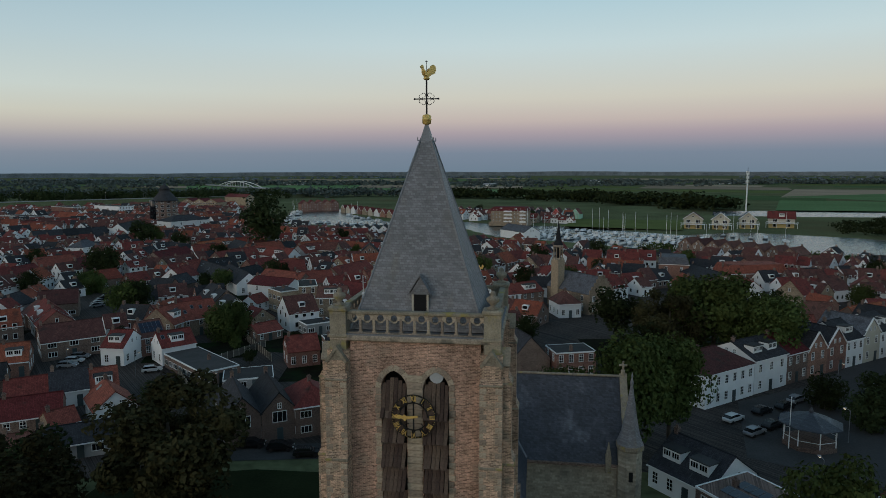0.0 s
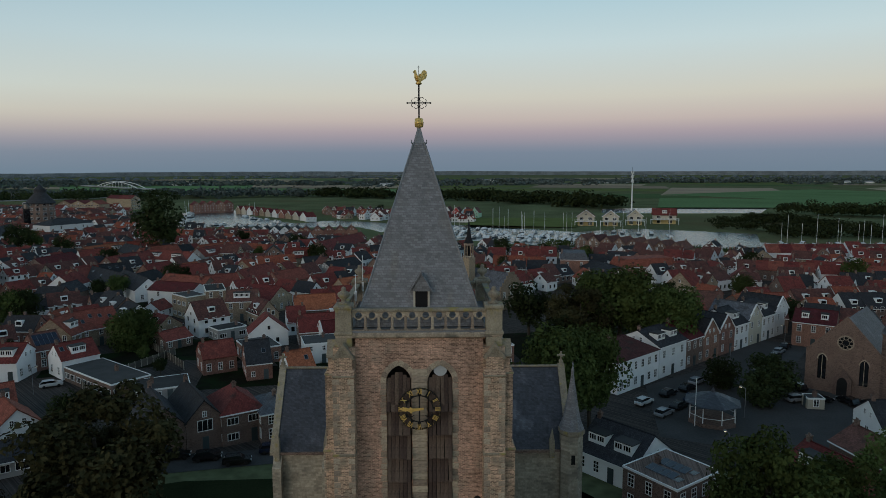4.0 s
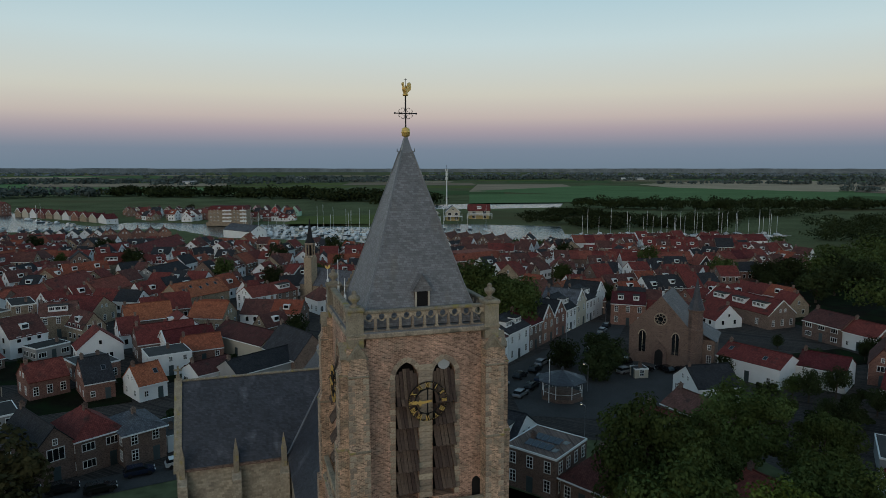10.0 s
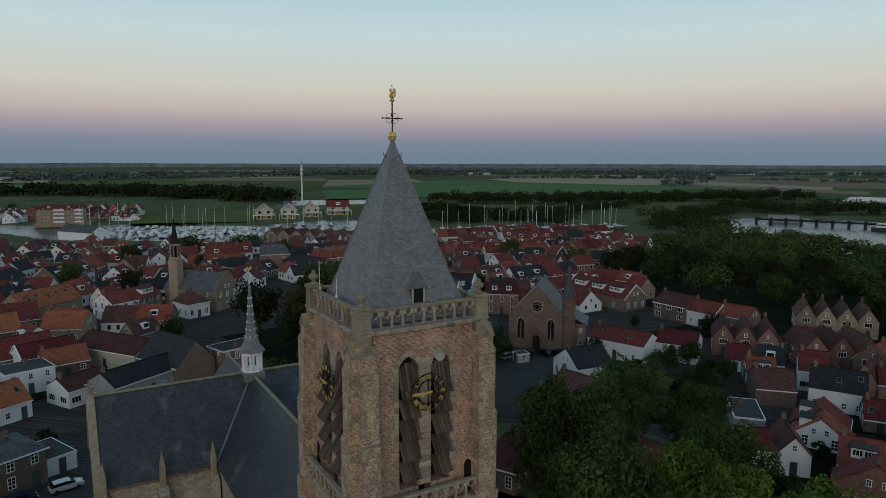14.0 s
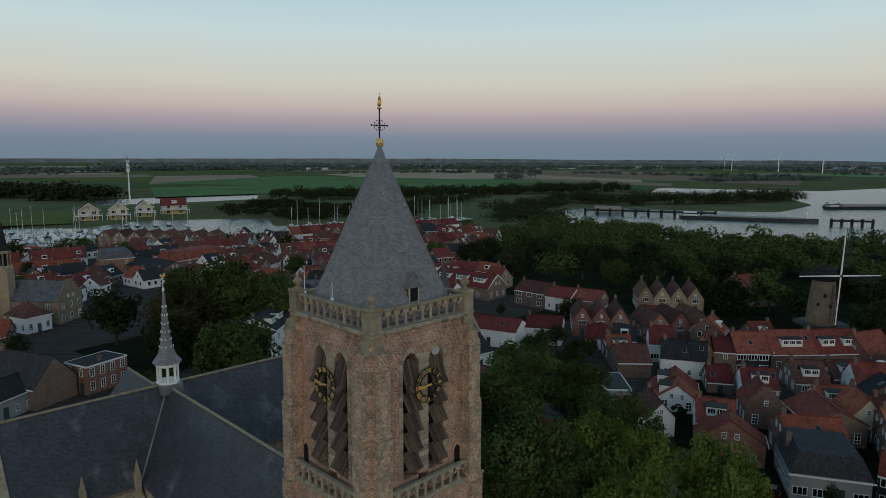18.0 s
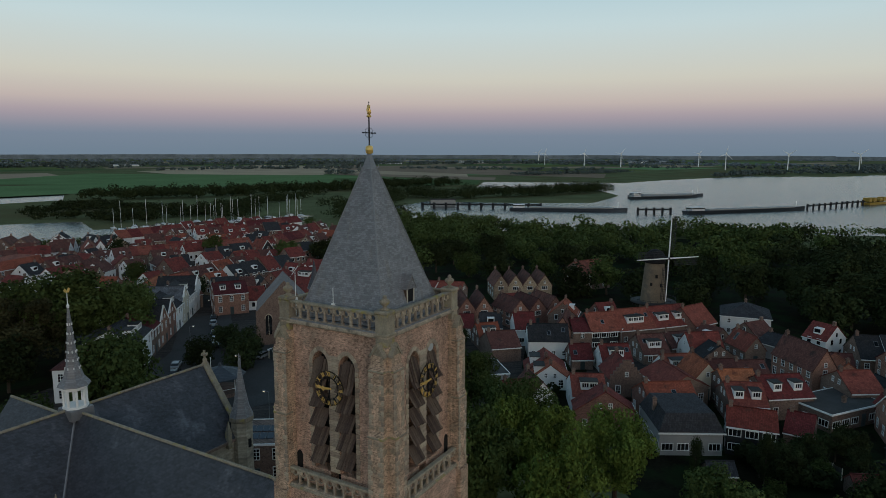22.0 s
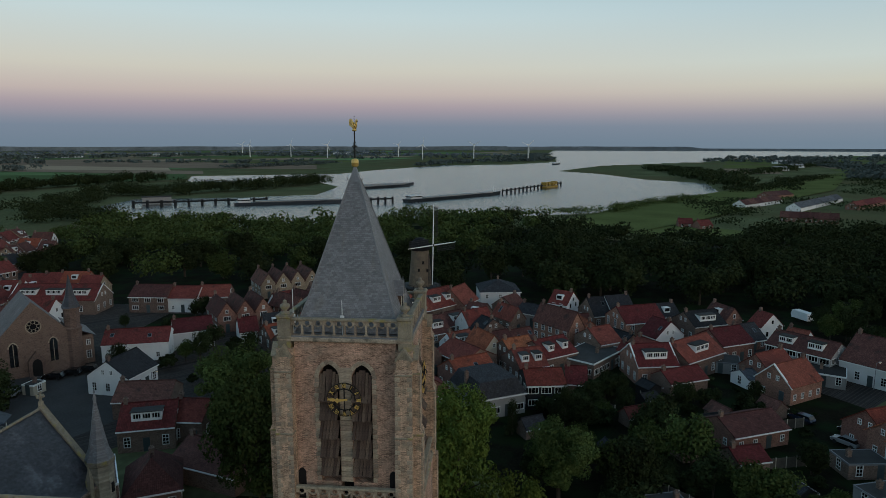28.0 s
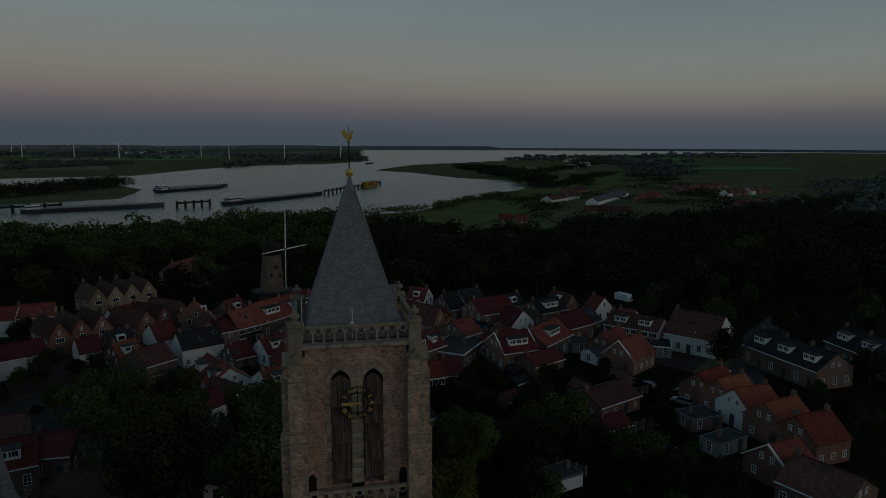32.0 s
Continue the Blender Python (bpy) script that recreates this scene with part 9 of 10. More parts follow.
# ---- the wooded rampart between town and river ----
WOOD = [(150, 185), (152, 125), (158, 80), (160, 30), (150, -22), (146, -70), (118, -140), (70, -230), (180, -330), (330, -300), (330, -190), (288, -95), (282, -35), (335, 0), (372, 60), (385, 120), (345, 200), (300, 262), (225, 240)]
rw = random.Random(4)
placed, rest = [], []
for try_ in range(9000):
    if len(placed) + len(rest) >= 420:
        break
    px_, py_ = rw.uniform(60, 390), rw.uniform(-330, 265)
    if not inside(np.array(px_), np.array(py_), WOOD) or any((px_ - a) ** 2 + (py_ - b) ** 2 < 62 for a, b in placed + rest) or math.hypot(px_ - 145, py_ - 50) < 15 or not clear(px_, py_, 6):
        continue
    (placed if len(placed) < 45 and py_ > -60 and px_ < 215 else rest).append((px_, py_))
for px_, py_ in placed:
    h_ = (rw.uniform(10.5, 14.5) if py_ > 40 else rw.uniform(12, 16.5))
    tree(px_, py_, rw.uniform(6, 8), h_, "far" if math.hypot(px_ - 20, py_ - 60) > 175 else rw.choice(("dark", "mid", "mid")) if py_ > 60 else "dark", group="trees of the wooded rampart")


def clump(verts, x, y, r, h, n, size, g):
    d = g.normal(size=(n, 3))
    d /= np.linalg.norm(d, axis=1)[:, None]
    lob = g.integers(0, 6, n)
    off = g.normal(size=(6, 3)) * 0.32
    p = (off[lob] + d * g.uniform(0.45, 0.75, (n, 1))) * np.array([r, r, h * 0.42]) + np.array([x, y, h * 0.56])
    nrm = d + g.normal(size=(n, 3)) * 0.5 + np.array([0, 0, 0.3])
    nrm /= np.linalg.norm(nrm, axis=1)[:, None]
    u = np.cross(nrm, g.normal(size=(n, 3)))
    u /= np.linalg.norm(u, axis=1)[:, None]
    v = np.cross(nrm, u)
    s = (size * g.uniform(0.6, 1.3, n))[:, None]
    q = np.stack([p - u * s, p - v * s, p + u * s, p + v * s], 1).reshape(-1, 3)
    q[:, 2] = np.maximum(q[:, 2], 0.05)
    verts.append(q)


def stuff(name, verts, mat, label, category):
    v = np.concatenate(verts) if verts else np.zeros((4, 3))
    m = bpy.data.meshes.new(name)
    m.from_pydata(v.tolist(), [], np.arange(len(v)).reshape(-1, 4).tolist())
    m.materials.append(mat)
    return tagged(new(name, m), label, category, kind="stuff")


gen = np.random.default_rng(8)
vs, vs2 = [], []
for px_, py_ in rest:
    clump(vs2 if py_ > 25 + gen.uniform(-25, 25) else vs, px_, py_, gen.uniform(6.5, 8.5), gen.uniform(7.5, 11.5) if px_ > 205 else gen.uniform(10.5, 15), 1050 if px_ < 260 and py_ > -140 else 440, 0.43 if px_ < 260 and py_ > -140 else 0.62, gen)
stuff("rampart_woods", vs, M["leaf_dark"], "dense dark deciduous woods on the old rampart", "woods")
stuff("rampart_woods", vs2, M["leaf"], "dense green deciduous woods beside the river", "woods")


def belt(name, path, wide, high, gap, size, n, mat, label, seed):
    """A far strip of trees along a line in plan."""
    g = np.random.default_rng(seed)
    out = []
    for (ax, ay), (bx, by) in zip(path, path[1:]):
        k = max(1, int(1.8 * math.hypot(bx - ax, by - ay) / gap))
        for i in range(k):
            for r_ in range(max(1, int(wide / gap))):
                t = (i + g.uniform()) / k
                x, y = ax + (bx - ax) * t + g.normal() * wide * 0.4, ay + (by - ay) * t + g.normal() * wide * 0.4
                if float(land_height(np.array(x), np.array(y))) > -0.6:
                    clump(out, x, y, gap * g.uniform(0.55, 0.9), high * g.uniform(0.75, 1.1), int(n * 0.58), size, g)
    return stuff(name, out, mat, label, "woods")


belt("reed_bank_trees", [(342, 640), (420, 575), (548, 540), (660, 512), (760, 470)], 22, 13, 11, 0.91, 324, M["leaf_dark"], "dark belt of trees along the far bank", 1)
belt("island_trees", [(520, 400), (548, 345), (600, 300), (680, 268), (760, 250), (830, 210)], 24, 13, 12, 0.7, 420, M["leaf_dark"], "scattered dark trees on the river bank", 2)
belt("north_woods", [(-190, 1090), (-60, 1020), (40, 985), (130, 860), (210, 740)], 60, 15, 18, 1.81, 163, M["leaf_dark"], "dark wood beyond the harbour", 3)
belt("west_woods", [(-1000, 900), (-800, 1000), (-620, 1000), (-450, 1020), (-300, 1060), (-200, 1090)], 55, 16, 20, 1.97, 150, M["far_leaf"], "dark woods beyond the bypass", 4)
belt("bypass_trees", [(-760, 800), (-640, 850), (-560, 900), (-480, 930), (-400, 960)], 50, 17, 16, 1.32, 202, M["leaf_dark"], "dark trees behind the bypass", 18)
belt("spit_trees", [(720, -240), (800, -250), (930, -260), (1040, -270), (1200, -250)], 40, 10, 16, 1.33, 223, M["leaf_dark"], "dark bushes on the river spit", 5)
belt("suburb_trees", [(330, -130), (430, -130), (520, -150), (480, -240), (400, -300), (560, -330), (700, -380), (900, -470)], 40, 4.6, 25, 0.7, 240, M["leaf_dark"], "garden trees among the suburb", 6)
belt("harbour_bushes", [(60, 372), (128, 338), (170, 328), (230, 322), (285, 302)], 8, 5, 7, 0.43, 324, M["leaf"], "bushes along the marina bank", 7)
belt("peninsula_bushes", [(200, 470), (230, 455), (235, 420), (260, 430), (300, 400), (280, 560), (240, 520)], 26, 7, 11, 0.73, 263, M["leaf_dark"], "reeds and bushes on the peninsula", 8)
belt("river_bushes", [(318, 240), (312, 150), (330, 105), (384, 30), (418, -45), (470, -80), (550, -140)], 7, 6, 12, 0.55, 243, M["leaf"], "bushes along the river bank", 9)
belt("lockside_trees", [(318, 262), (345, 300), (372, 330), (400, 352), (450, 372), (505, 385)], 34, 9, 12, 0.62, 300, M["leaf_dark"], "dark trees and bushes beside the lock basin", 19)
belt("marina_bank_trees", [(262, 330), (285, 372), (330, 420), (390, 455), (470, 470)], 24, 8, 12, 0.62, 260, M["leaf_dark"], "dark trees and reeds behind the marina", 20)
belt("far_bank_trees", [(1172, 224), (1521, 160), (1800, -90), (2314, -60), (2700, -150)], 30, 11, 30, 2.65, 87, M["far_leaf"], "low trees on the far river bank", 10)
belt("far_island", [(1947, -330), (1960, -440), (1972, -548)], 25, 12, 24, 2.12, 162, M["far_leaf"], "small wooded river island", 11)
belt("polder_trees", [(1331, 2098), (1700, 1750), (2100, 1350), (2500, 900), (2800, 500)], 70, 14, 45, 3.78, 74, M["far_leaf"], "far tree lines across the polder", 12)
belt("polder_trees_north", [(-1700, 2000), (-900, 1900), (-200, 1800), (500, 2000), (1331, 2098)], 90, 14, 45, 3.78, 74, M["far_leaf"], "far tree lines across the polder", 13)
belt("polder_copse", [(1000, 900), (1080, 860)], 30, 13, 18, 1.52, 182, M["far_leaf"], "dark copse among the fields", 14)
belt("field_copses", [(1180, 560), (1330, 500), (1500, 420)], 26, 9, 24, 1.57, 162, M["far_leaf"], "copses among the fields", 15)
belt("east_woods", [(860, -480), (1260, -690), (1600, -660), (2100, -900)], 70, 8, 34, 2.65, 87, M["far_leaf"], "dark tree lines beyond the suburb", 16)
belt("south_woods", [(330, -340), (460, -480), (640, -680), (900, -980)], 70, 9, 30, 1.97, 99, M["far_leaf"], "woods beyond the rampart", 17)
belt("suburb_hedges", [(620, -200), (700, -280), (820, -330), (900, -420)], 26, 7, 15, 0.9, 150, M["leaf_dark"], "dark hedges beyond the suburb", 31)
belt("river_meadow_hedges", [(900, -250), (1100, -420), (1300, -520), (1500, -700)], 30, 8, 18, 1.2, 120, M["leaf_dark"], "dark hedges along the river meadows", 32)
belt("rampart_edge_trees", [(300, -230), (330, -260), (400, -330), (430, -400), (420, -470)], 34, 8, 14, 0.7, 220, M["leaf_dark"], "dark trees at the edge of the rampart woods", 33)
# hedgerows, copses and woods across the far polder, thicker towards the horizon
rh = random.Random(50)
gh = np.random.default_rng(51)
hedge, haze = [], []
for i_ in range(78):
    a_, r_ = radians(rh.uniform(-38, 132)), rh.choice((rh.uniform(1650, 2600), rh.uniform(2200, 3400), rh.uniform(2800, 4400)))
    x_, y_ = r_ * math.cos(a_), r_ * math.sin(a_)
    t_ = a_ + math.pi / 2 + radians(rh.uniform(-28, 28))
    L_, k_ = rh.uniform(120, 620) * (0.6 + r_ / 4000), r_ / 2000
    n_ = int(L_ / (13 * k_ + 4))
    for j_ in range(n_):
        u_ = (j_ / n_ - 0.5) * L_
        px_, py_ = x_ + math.cos(t_) * u_ + gh.normal() * 9 * k_, y_ + math.sin(t_) * u_ + gh.normal() * 9 * k_
        if float(land_height(np.array(px_), np.array(py_))) > -0.3:
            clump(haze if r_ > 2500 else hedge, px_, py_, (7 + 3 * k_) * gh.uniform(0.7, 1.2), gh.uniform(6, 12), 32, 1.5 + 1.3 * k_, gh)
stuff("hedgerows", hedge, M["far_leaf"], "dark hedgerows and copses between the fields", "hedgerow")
# beyond 2500 m the stronger painted haze tint takes over
stuff("distant_woods", haze, M["far_wood"], "woods towards the horizon, distance haze tinted into their blue-green", "woods")
for x_, y_, a_, w_, d_, h_ in ((560, 1980, 10, 130, 30, 7), (-180, 1900, -8, 60, 20, 7), (-120, 1740, 5, 34, 14, 8), (180, 2300, 0, 70, 22, 7), (1250, 1900, -30, 90, 26, 7), (2050, 1500, -38, 150, 30, 8), (2500, 1350, -40, 110, 30, 10), (2900, 700, -60, 160, 30, 9), (-700, 1850, 20, 60, 20, 8), (1600, -640, -70, 40, 16, 9), (1330, -560, -70, 30, 14, 8), (1180, -470, -60, 34, 14, 8)):
    farm = thing("farm_building", pose(x_, y_, 0, 0, 0, a_), "long pale low farm building in the distance", "farm building", "far farm buildings")
    bm = bmesh.new()
    box(bm, -w_ / 2, w_ / 2, 0, d_, -0.5, h_ * 0.55)
    part("wall", bm, M["plaster"], farm)
    bm = bmesh.new()
    slab(bm, [(-w_ / 2, -0.5, h_ * 0.55), (w_ / 2, -0.5, h_ * 0.55), (w_ / 2, d_ / 2, h_), (-w_ / 2, d_ / 2, h_)], 0.3)
    slab(bm, [(w_ / 2, d_ + 0.5, h_ * 0.55), (-w_ / 2, d_ + 0.5, h_ * 0.55), (-w_ / 2, d_ / 2, h_), (w_ / 2, d_ / 2, h_)], 0.3)
    part("roof", bm, M["grey"], farm)

# distant land closing the horizon, distance haze painted into its colour
bm = bmesh.new()
last_ = None
for i_ in range(361):
    a_ = radians(i_)
    h_ = 26 + 5 * noise.noise((i_ * 0.13, 0.3, 0)) + 2.5 * noise.noise((i_ * 0.9, 1.3, 0))
    if 290 < (i_ % 360) < 345:
        h_ = 14
    pair_ = [bm.verts.new((4600 * math.cos(a_), 4600 * math.sin(a_), z_)) for z_ in (-3, h_)]
    if last_:
        bm.faces.new((last_[0], pair_[0], pair_[1], last_[1]))
    last_ = pair_
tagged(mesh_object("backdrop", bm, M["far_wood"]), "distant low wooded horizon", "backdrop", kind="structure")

# ---- boats ----
M["hull_white"] = material("white_hull", (0.62, 0.63, 0.64), 0.35, spread=0.08, vary=0.15)
M["hull_dark"] = material("dark_hull", (0.05, 0.06, 0.075), 0.4, spread=0.2, vary=0.3)
M["yellow"] = material("yellow_paint", (0.34, 0.22, 0.04), 0.5, spread=0.15)


def hull(bm, length, wide, high):
    rows_ = []
    for t, w_, up in ((-0.5, 0.75, 0), (-0.2, 1.0, 0), (0.15, 0.95, 0.05), (0.35, 0.6, 0.15), (0.5, 0.04, 0.3)):
        x = t * length
        rows_.append([bm.verts.new(p) for p in ((x, -wide / 2 * w_ * 0.7, 0), (x, -wide / 2 * w_, high * (1 + up)), (x, wide / 2 * w_, high * (1 + up)), (x, wide / 2 * w_ * 0.7, 0))])
    for a, b in zip(rows_, rows_[1:]):
        for i in range(4):
            bm.faces.new((a[i], b[i], b[(i + 1) % 4], a[(i + 1) % 4]))
    bm.faces.new(rows_[0])
    bm.faces.new(rows_[-1][::-1])


def boat_kit(length, wide, sail, mat):
    top = new("sailing_boat" if sail else "motor_boat")
    bm = bmesh.new()
    hull(bm, length, wide, 1.0)
    part("hull", bm, M[mat], top)
    bm = bmesh.new()
    if sail:
        box(bm, -length * 0.2, length * 0.2, -wide * 0.28, wide * 0.28, 0.9, 1.5, bevel=0.1)
    else:
        prism(bm, [(-length * 0.35, 0.9), (-length * 0.33, 2.3), (length * 0.08, 2.3), (length * 0.25, 1.4), (length * 0.3, 1.0)], -wide * 0.36, wide * 0.36)
    part("cabin", bm, M["hull_white"], top)
    if sail:
        bm = bmesh.new()
        bar(bm, (length * 0.08, 0, 1.0), (length * 0.08, 0, 1.0 + length * 1.35), 0.09, 6)
        part("mast", bm, M["white"], top)
        bm = bmesh.new()
        bar(bm, (length * 0.06, 0, 2.0), (-length * 0.36, 0, 2.0), 0.14, 6)
        part("boom", bm, M["hull_dark"], top)
    else:
        bm = bmesh.new()
        box(bm, -length * 0.3, length * 0.06, -wide * 0.365, wide * 0.365, 1.6, 2.1)
        part("window_band", bm, M["glass"], top)
    return top


KITS = [boat_kit(9, 3, True, "hull_white"), boat_kit(11, 3.3, True, "hull_dark"), boat_kit(8, 2.9, False, "hull_white"), boat_kit(10, 3.2, False, "hull_dark"), boat_kit(13, 3.8, True, "hull_white")]
WORDS = ("white sailing yacht with a bare mast", "dark-hulled sailing yacht with a bare mast", "white motor cruiser at its berth", "dark-hulled motor boat at its berth", "long white sailing yacht with a tall mast")
for ob_, w_ in zip(KITS, WORDS):
    ob_.matrix_world = pose(330, 395, -1.1)
    tagged(ob_, w_, "boat", "boats of the marina")
rb_ = random.Random(12)
spots = []
for ax, ay, bx, by, n_, sails in ((-20, 462, 82, 394, 34, 0.1), (-14, 472, 90, 408, 30, 0.12), (-5, 484, 95, 420, 34, 0.2), (10, 500, 105, 438, 26, 0.3), (60, 395, 120, 362, 10, 0.2), (205, 388, 332, 334, 24, 0.75), (228, 392, 338, 350, 18, 0.8), (-255, 690, -215, 560, 10, 0.3), (-215, 545, -110, 524, 12, 0.2), (120, 470, 160, 440, 5, 0.4), (-190, 640, -130, 560, 8, 0.2)):
    for i in range(n_):
        t = (i + rb_.uniform(0.2, 0.8)) / n_
        spots.append((ax + (bx - ax) * t + rb_.uniform(-3, 3), ay + (by - ay) * t + rb_.uniform(-6, 6), sails))
for i, (x, y, s) in enumerate(spots):
    if float(land_height(np.array(x), np.array(y))) > -1.0:
        continue
    src = KITS[rb_.choice((0, 1, 4))] if rb_.random() < s else KITS[rb_.choice((2, 2, 2, 3))]
    copy_thing(src, pose(x, y, -1.15, 0, 0, rb_.choice((70, 250)) + rb_.uniform(-12, 12)))
for ob_, (x, y) in zip(KITS, ((300, 342), (318, 352), (250, 372), (40, 440), (205, 380))):
    ob_.matrix_world = pose(x, y, -1.15, 0, 0, 70)
for ax, ay, bx, by in ((-12, 477, 90, 407), (215, 390, 335, 342), (4, 492, 100, 427)):
    dock = thing("floating_dock", pose((ax + bx) / 2, (ay + by) / 2, -0.9, 0, 0, math.degrees(math.atan2(by - ay, bx - ax))), "long grey floating dock in the marina", "dock")
    L_ = math.hypot(bx - ax, by - ay)
    bm = bmesh.new()
    box(bm, -L_ / 2, L_ / 2, -1, 1, -0.2, 0.45)
    part("deck", bm, M["cream"], dock)
    for i in range(int(L_ / 12)):
        bm = bmesh.new()
        bar(bm, (-L_ / 2 + 6 + 12 * i, 1.2, -1.2), (-L_ / 2 + 6 + 12 * i, 1.2, 2.6), 0.16, 6)
        part("pile", bm, M["black_wood"], dock)


def barge(x, y, yaw, length, wide, mat, label):
    top = thing("barge", pose(x, y, -1.2, 0, 0, yaw), label, "barge")
    bm = bmesh.new()
    hull(bm, length, wide, 2.6)
    part("hull", bm, M[mat], top)
    bm = bmesh.new()
    box(bm, -length * 0.33, length * 0.38, -wide * 0.36, wide * 0.36, 2.6, 3.5, bevel=0.15)
    part("hatch_cover", bm, M["grey"], top)
    bm = bmesh.new()
    box(bm, -length * 0.47, -length * 0.37, -wide * 0.38, wide * 0.38, 2.5, 5.4, bevel=0.2)
    house_ = part("wheelhouse", bm, M["hull_white"], top)
    bm = bmesh.new()
    box(bm, -length * 0.471, -length * 0.369, -wide * 0.385, wide * 0.385, 4.1, 4.9)
    part("window_band", bm, M["glass"], house_)
    bm = bmesh.new()
    bar(bm, (length * 0.42, 0, 2.6), (length * 0.42, 0, 8), 0.15, 5)
    part("mast", bm, M["white"], top)
    return top


def between(f, ax, ay, bx, by, *more):
    return f((ax + bx) / 2, (ay + by) / 2, math.degrees(math.atan2(by - ay, bx - ax)), math.hypot(bx - ax, by - ay), *more)


between(barge, 462, 240, 500, 152, 10, "hull_dark", "long dark push barge moored at the jetty")
between(barge, 505, 108, 600, 28, 10, "hull_dark", "long grey motor barge moored at the jetty")
between(barge, 650, 190, 716, 134, 10, "hull_dark", "dark tank barge on the river")
between(barge, 672, 196, 738, 132, 10, "hull_dark", "second dark tank barge alongside")
between(barge, 1500, -90, 1555, -110, 9, "hull_dark", "distant barge under way")
jetty = thing("jetty", pose(0, 0, -0.9), "long timber mooring jetty on black piles", "jetty")
for ax, ay, bx, by, n_ in ((440, 312, 486, 222, 10), (486, 140, 500, 118, 4), (598, 26, 735, -42, 16)):
    bm = bmesh.new()
    bar(bm, (ax, ay, 3.4), (bx, by, 3.4), 0.7, 4)
    part("walkway", bm, M["black_wood"], jetty)
    for i in range(n_ + 1):
        x, y = ax + (bx - ax) * i / n_, ay + (by - ay) * i / n_
        bm = bmesh.new()
        box(bm, x - 0.8, x + 0.8, y - 0.8, y + 0.8, -2, 5.0)
        part("pile", bm, M["black_wood"], jetty)
crane = thing("work_pontoon", pose(700, -26, -0.8, 0, 0, -27), "yellow work pontoon at the end of the jetty", "pontoon")
bm = bmesh.new()
box(bm, -16, 16, -4, 4, 0, 2.2)
part("pontoon", bm, M["yellow"], crane)
for x in (-13, -4, 7, 14):
    bm = bmesh.new()
    box(bm, x - 2.4, x + 2.4, -3, 3, 3, 4.6 + (x % 3), bevel=0.2)
    part("cabin", bm, M["yellow"], crane)
lock = thing("lock_building", pose(468, 308, 0, 0, 0, -58), "flat grey lock building beside the water", "lock building")
bm = bmesh.new()
box(bm, -11, 11, -4, 4, -2, 5)
part("wall", bm, M["grey"], lock)
bm = bmesh.new()
box(bm, -11.4, 11.4, -4.4, 4.4, 5, 5.4)
part("roof", bm, M["felt"], lock)

# ---- wind turbines ----
for x, y in ((2240, 918), (2236, 768), (2078, 595), (1929, 265), (1859, 109), (1791, -43), (2500, 1050), (2320, 400)):
    tb = thing("wind_turbine", pose(x, y, 0, 0, 0, -70) @ Matrix.Diagonal((0.78, 0.78, 0.82, 1)), "slender white wind turbine far across the river", "wind turbine", "wind turbines on the far shore")
    bm = bmesh.new()
    bar(bm, (0, 0, 0), (0, 0, 52), 2.0, 8, r2=1.2)
    part("tower", bm, M["white"], tb)
    bm = bmesh.new()
    box(bm, -1.5, 1.5, -3.5, 3, 51, 54, bevel=0.4)
    part("nacelle", bm, M["white"], tb)
    for i in range(3):
        bm = bmesh.new()
        prism(bm, [(-1.2, 0), (-0.9, 6), (-0.2, 27), (0.2, 27), (1.0, 5), (1.0, 0)], -0.3, 0.3)
        bl = part("blade", bm, M["white"], tb)
        bl.matrix_basis = pose(0, -4, 52.5, 0, 120 * i + x % 60, 0)
# far arch bridge
bridge = thing("arch_bridge", pose(-714, 1522, 0, 0, 0, -47), "pale steel arch bridge far beyond the town", "bridge")
bm = bmesh.new()
for s in (-8, 8):
    for i in range(20):
        p, q = -1 + i / 10, -1 + (i + 1) / 10
        bar(bm, (p * 140, s, 4 + 13 * (1 - p * p)), (q * 140, s, 4 + 13 * (1 - q * q)), 0.8, 5)
part("arch", bm, M["white"], bridge)
bm = bmesh.new()
box(bm, -260, 260, -9, 9, 3, 5)
part("deck", bm, M["grey"], bridge)
for i in range(-6, 7):
    bm = bmesh.new()
    bar(bm, (i * 20, -8, 5), (i * 20, -8, 4 + 13 * (1 - (i * 20 / 140) ** 2)), 0.35, 4)
    part("hanger", bm, M["white"], bridge)

# ---- cars ----
CAR_PAINT = {}
for nm, c in (("white", (0.62, 0.63, 0.64)), ("black", (0.015, 0.015, 0.017)), ("silver", (0.28, 0.29, 0.31)), ("dark blue", (0.02, 0.03, 0.06)), ("dark red", (0.10, 0.012, 0.012))):
    CAR_PAINT[nm] = material("car_paint_" + nm.replace(" ", "_"), c, 0.25, 0.2, spread=0.05, bump=0, spec=0.6)
M["rubber"] = material("tyre_rubber", (0.015, 0.015, 0.015), 0.8)


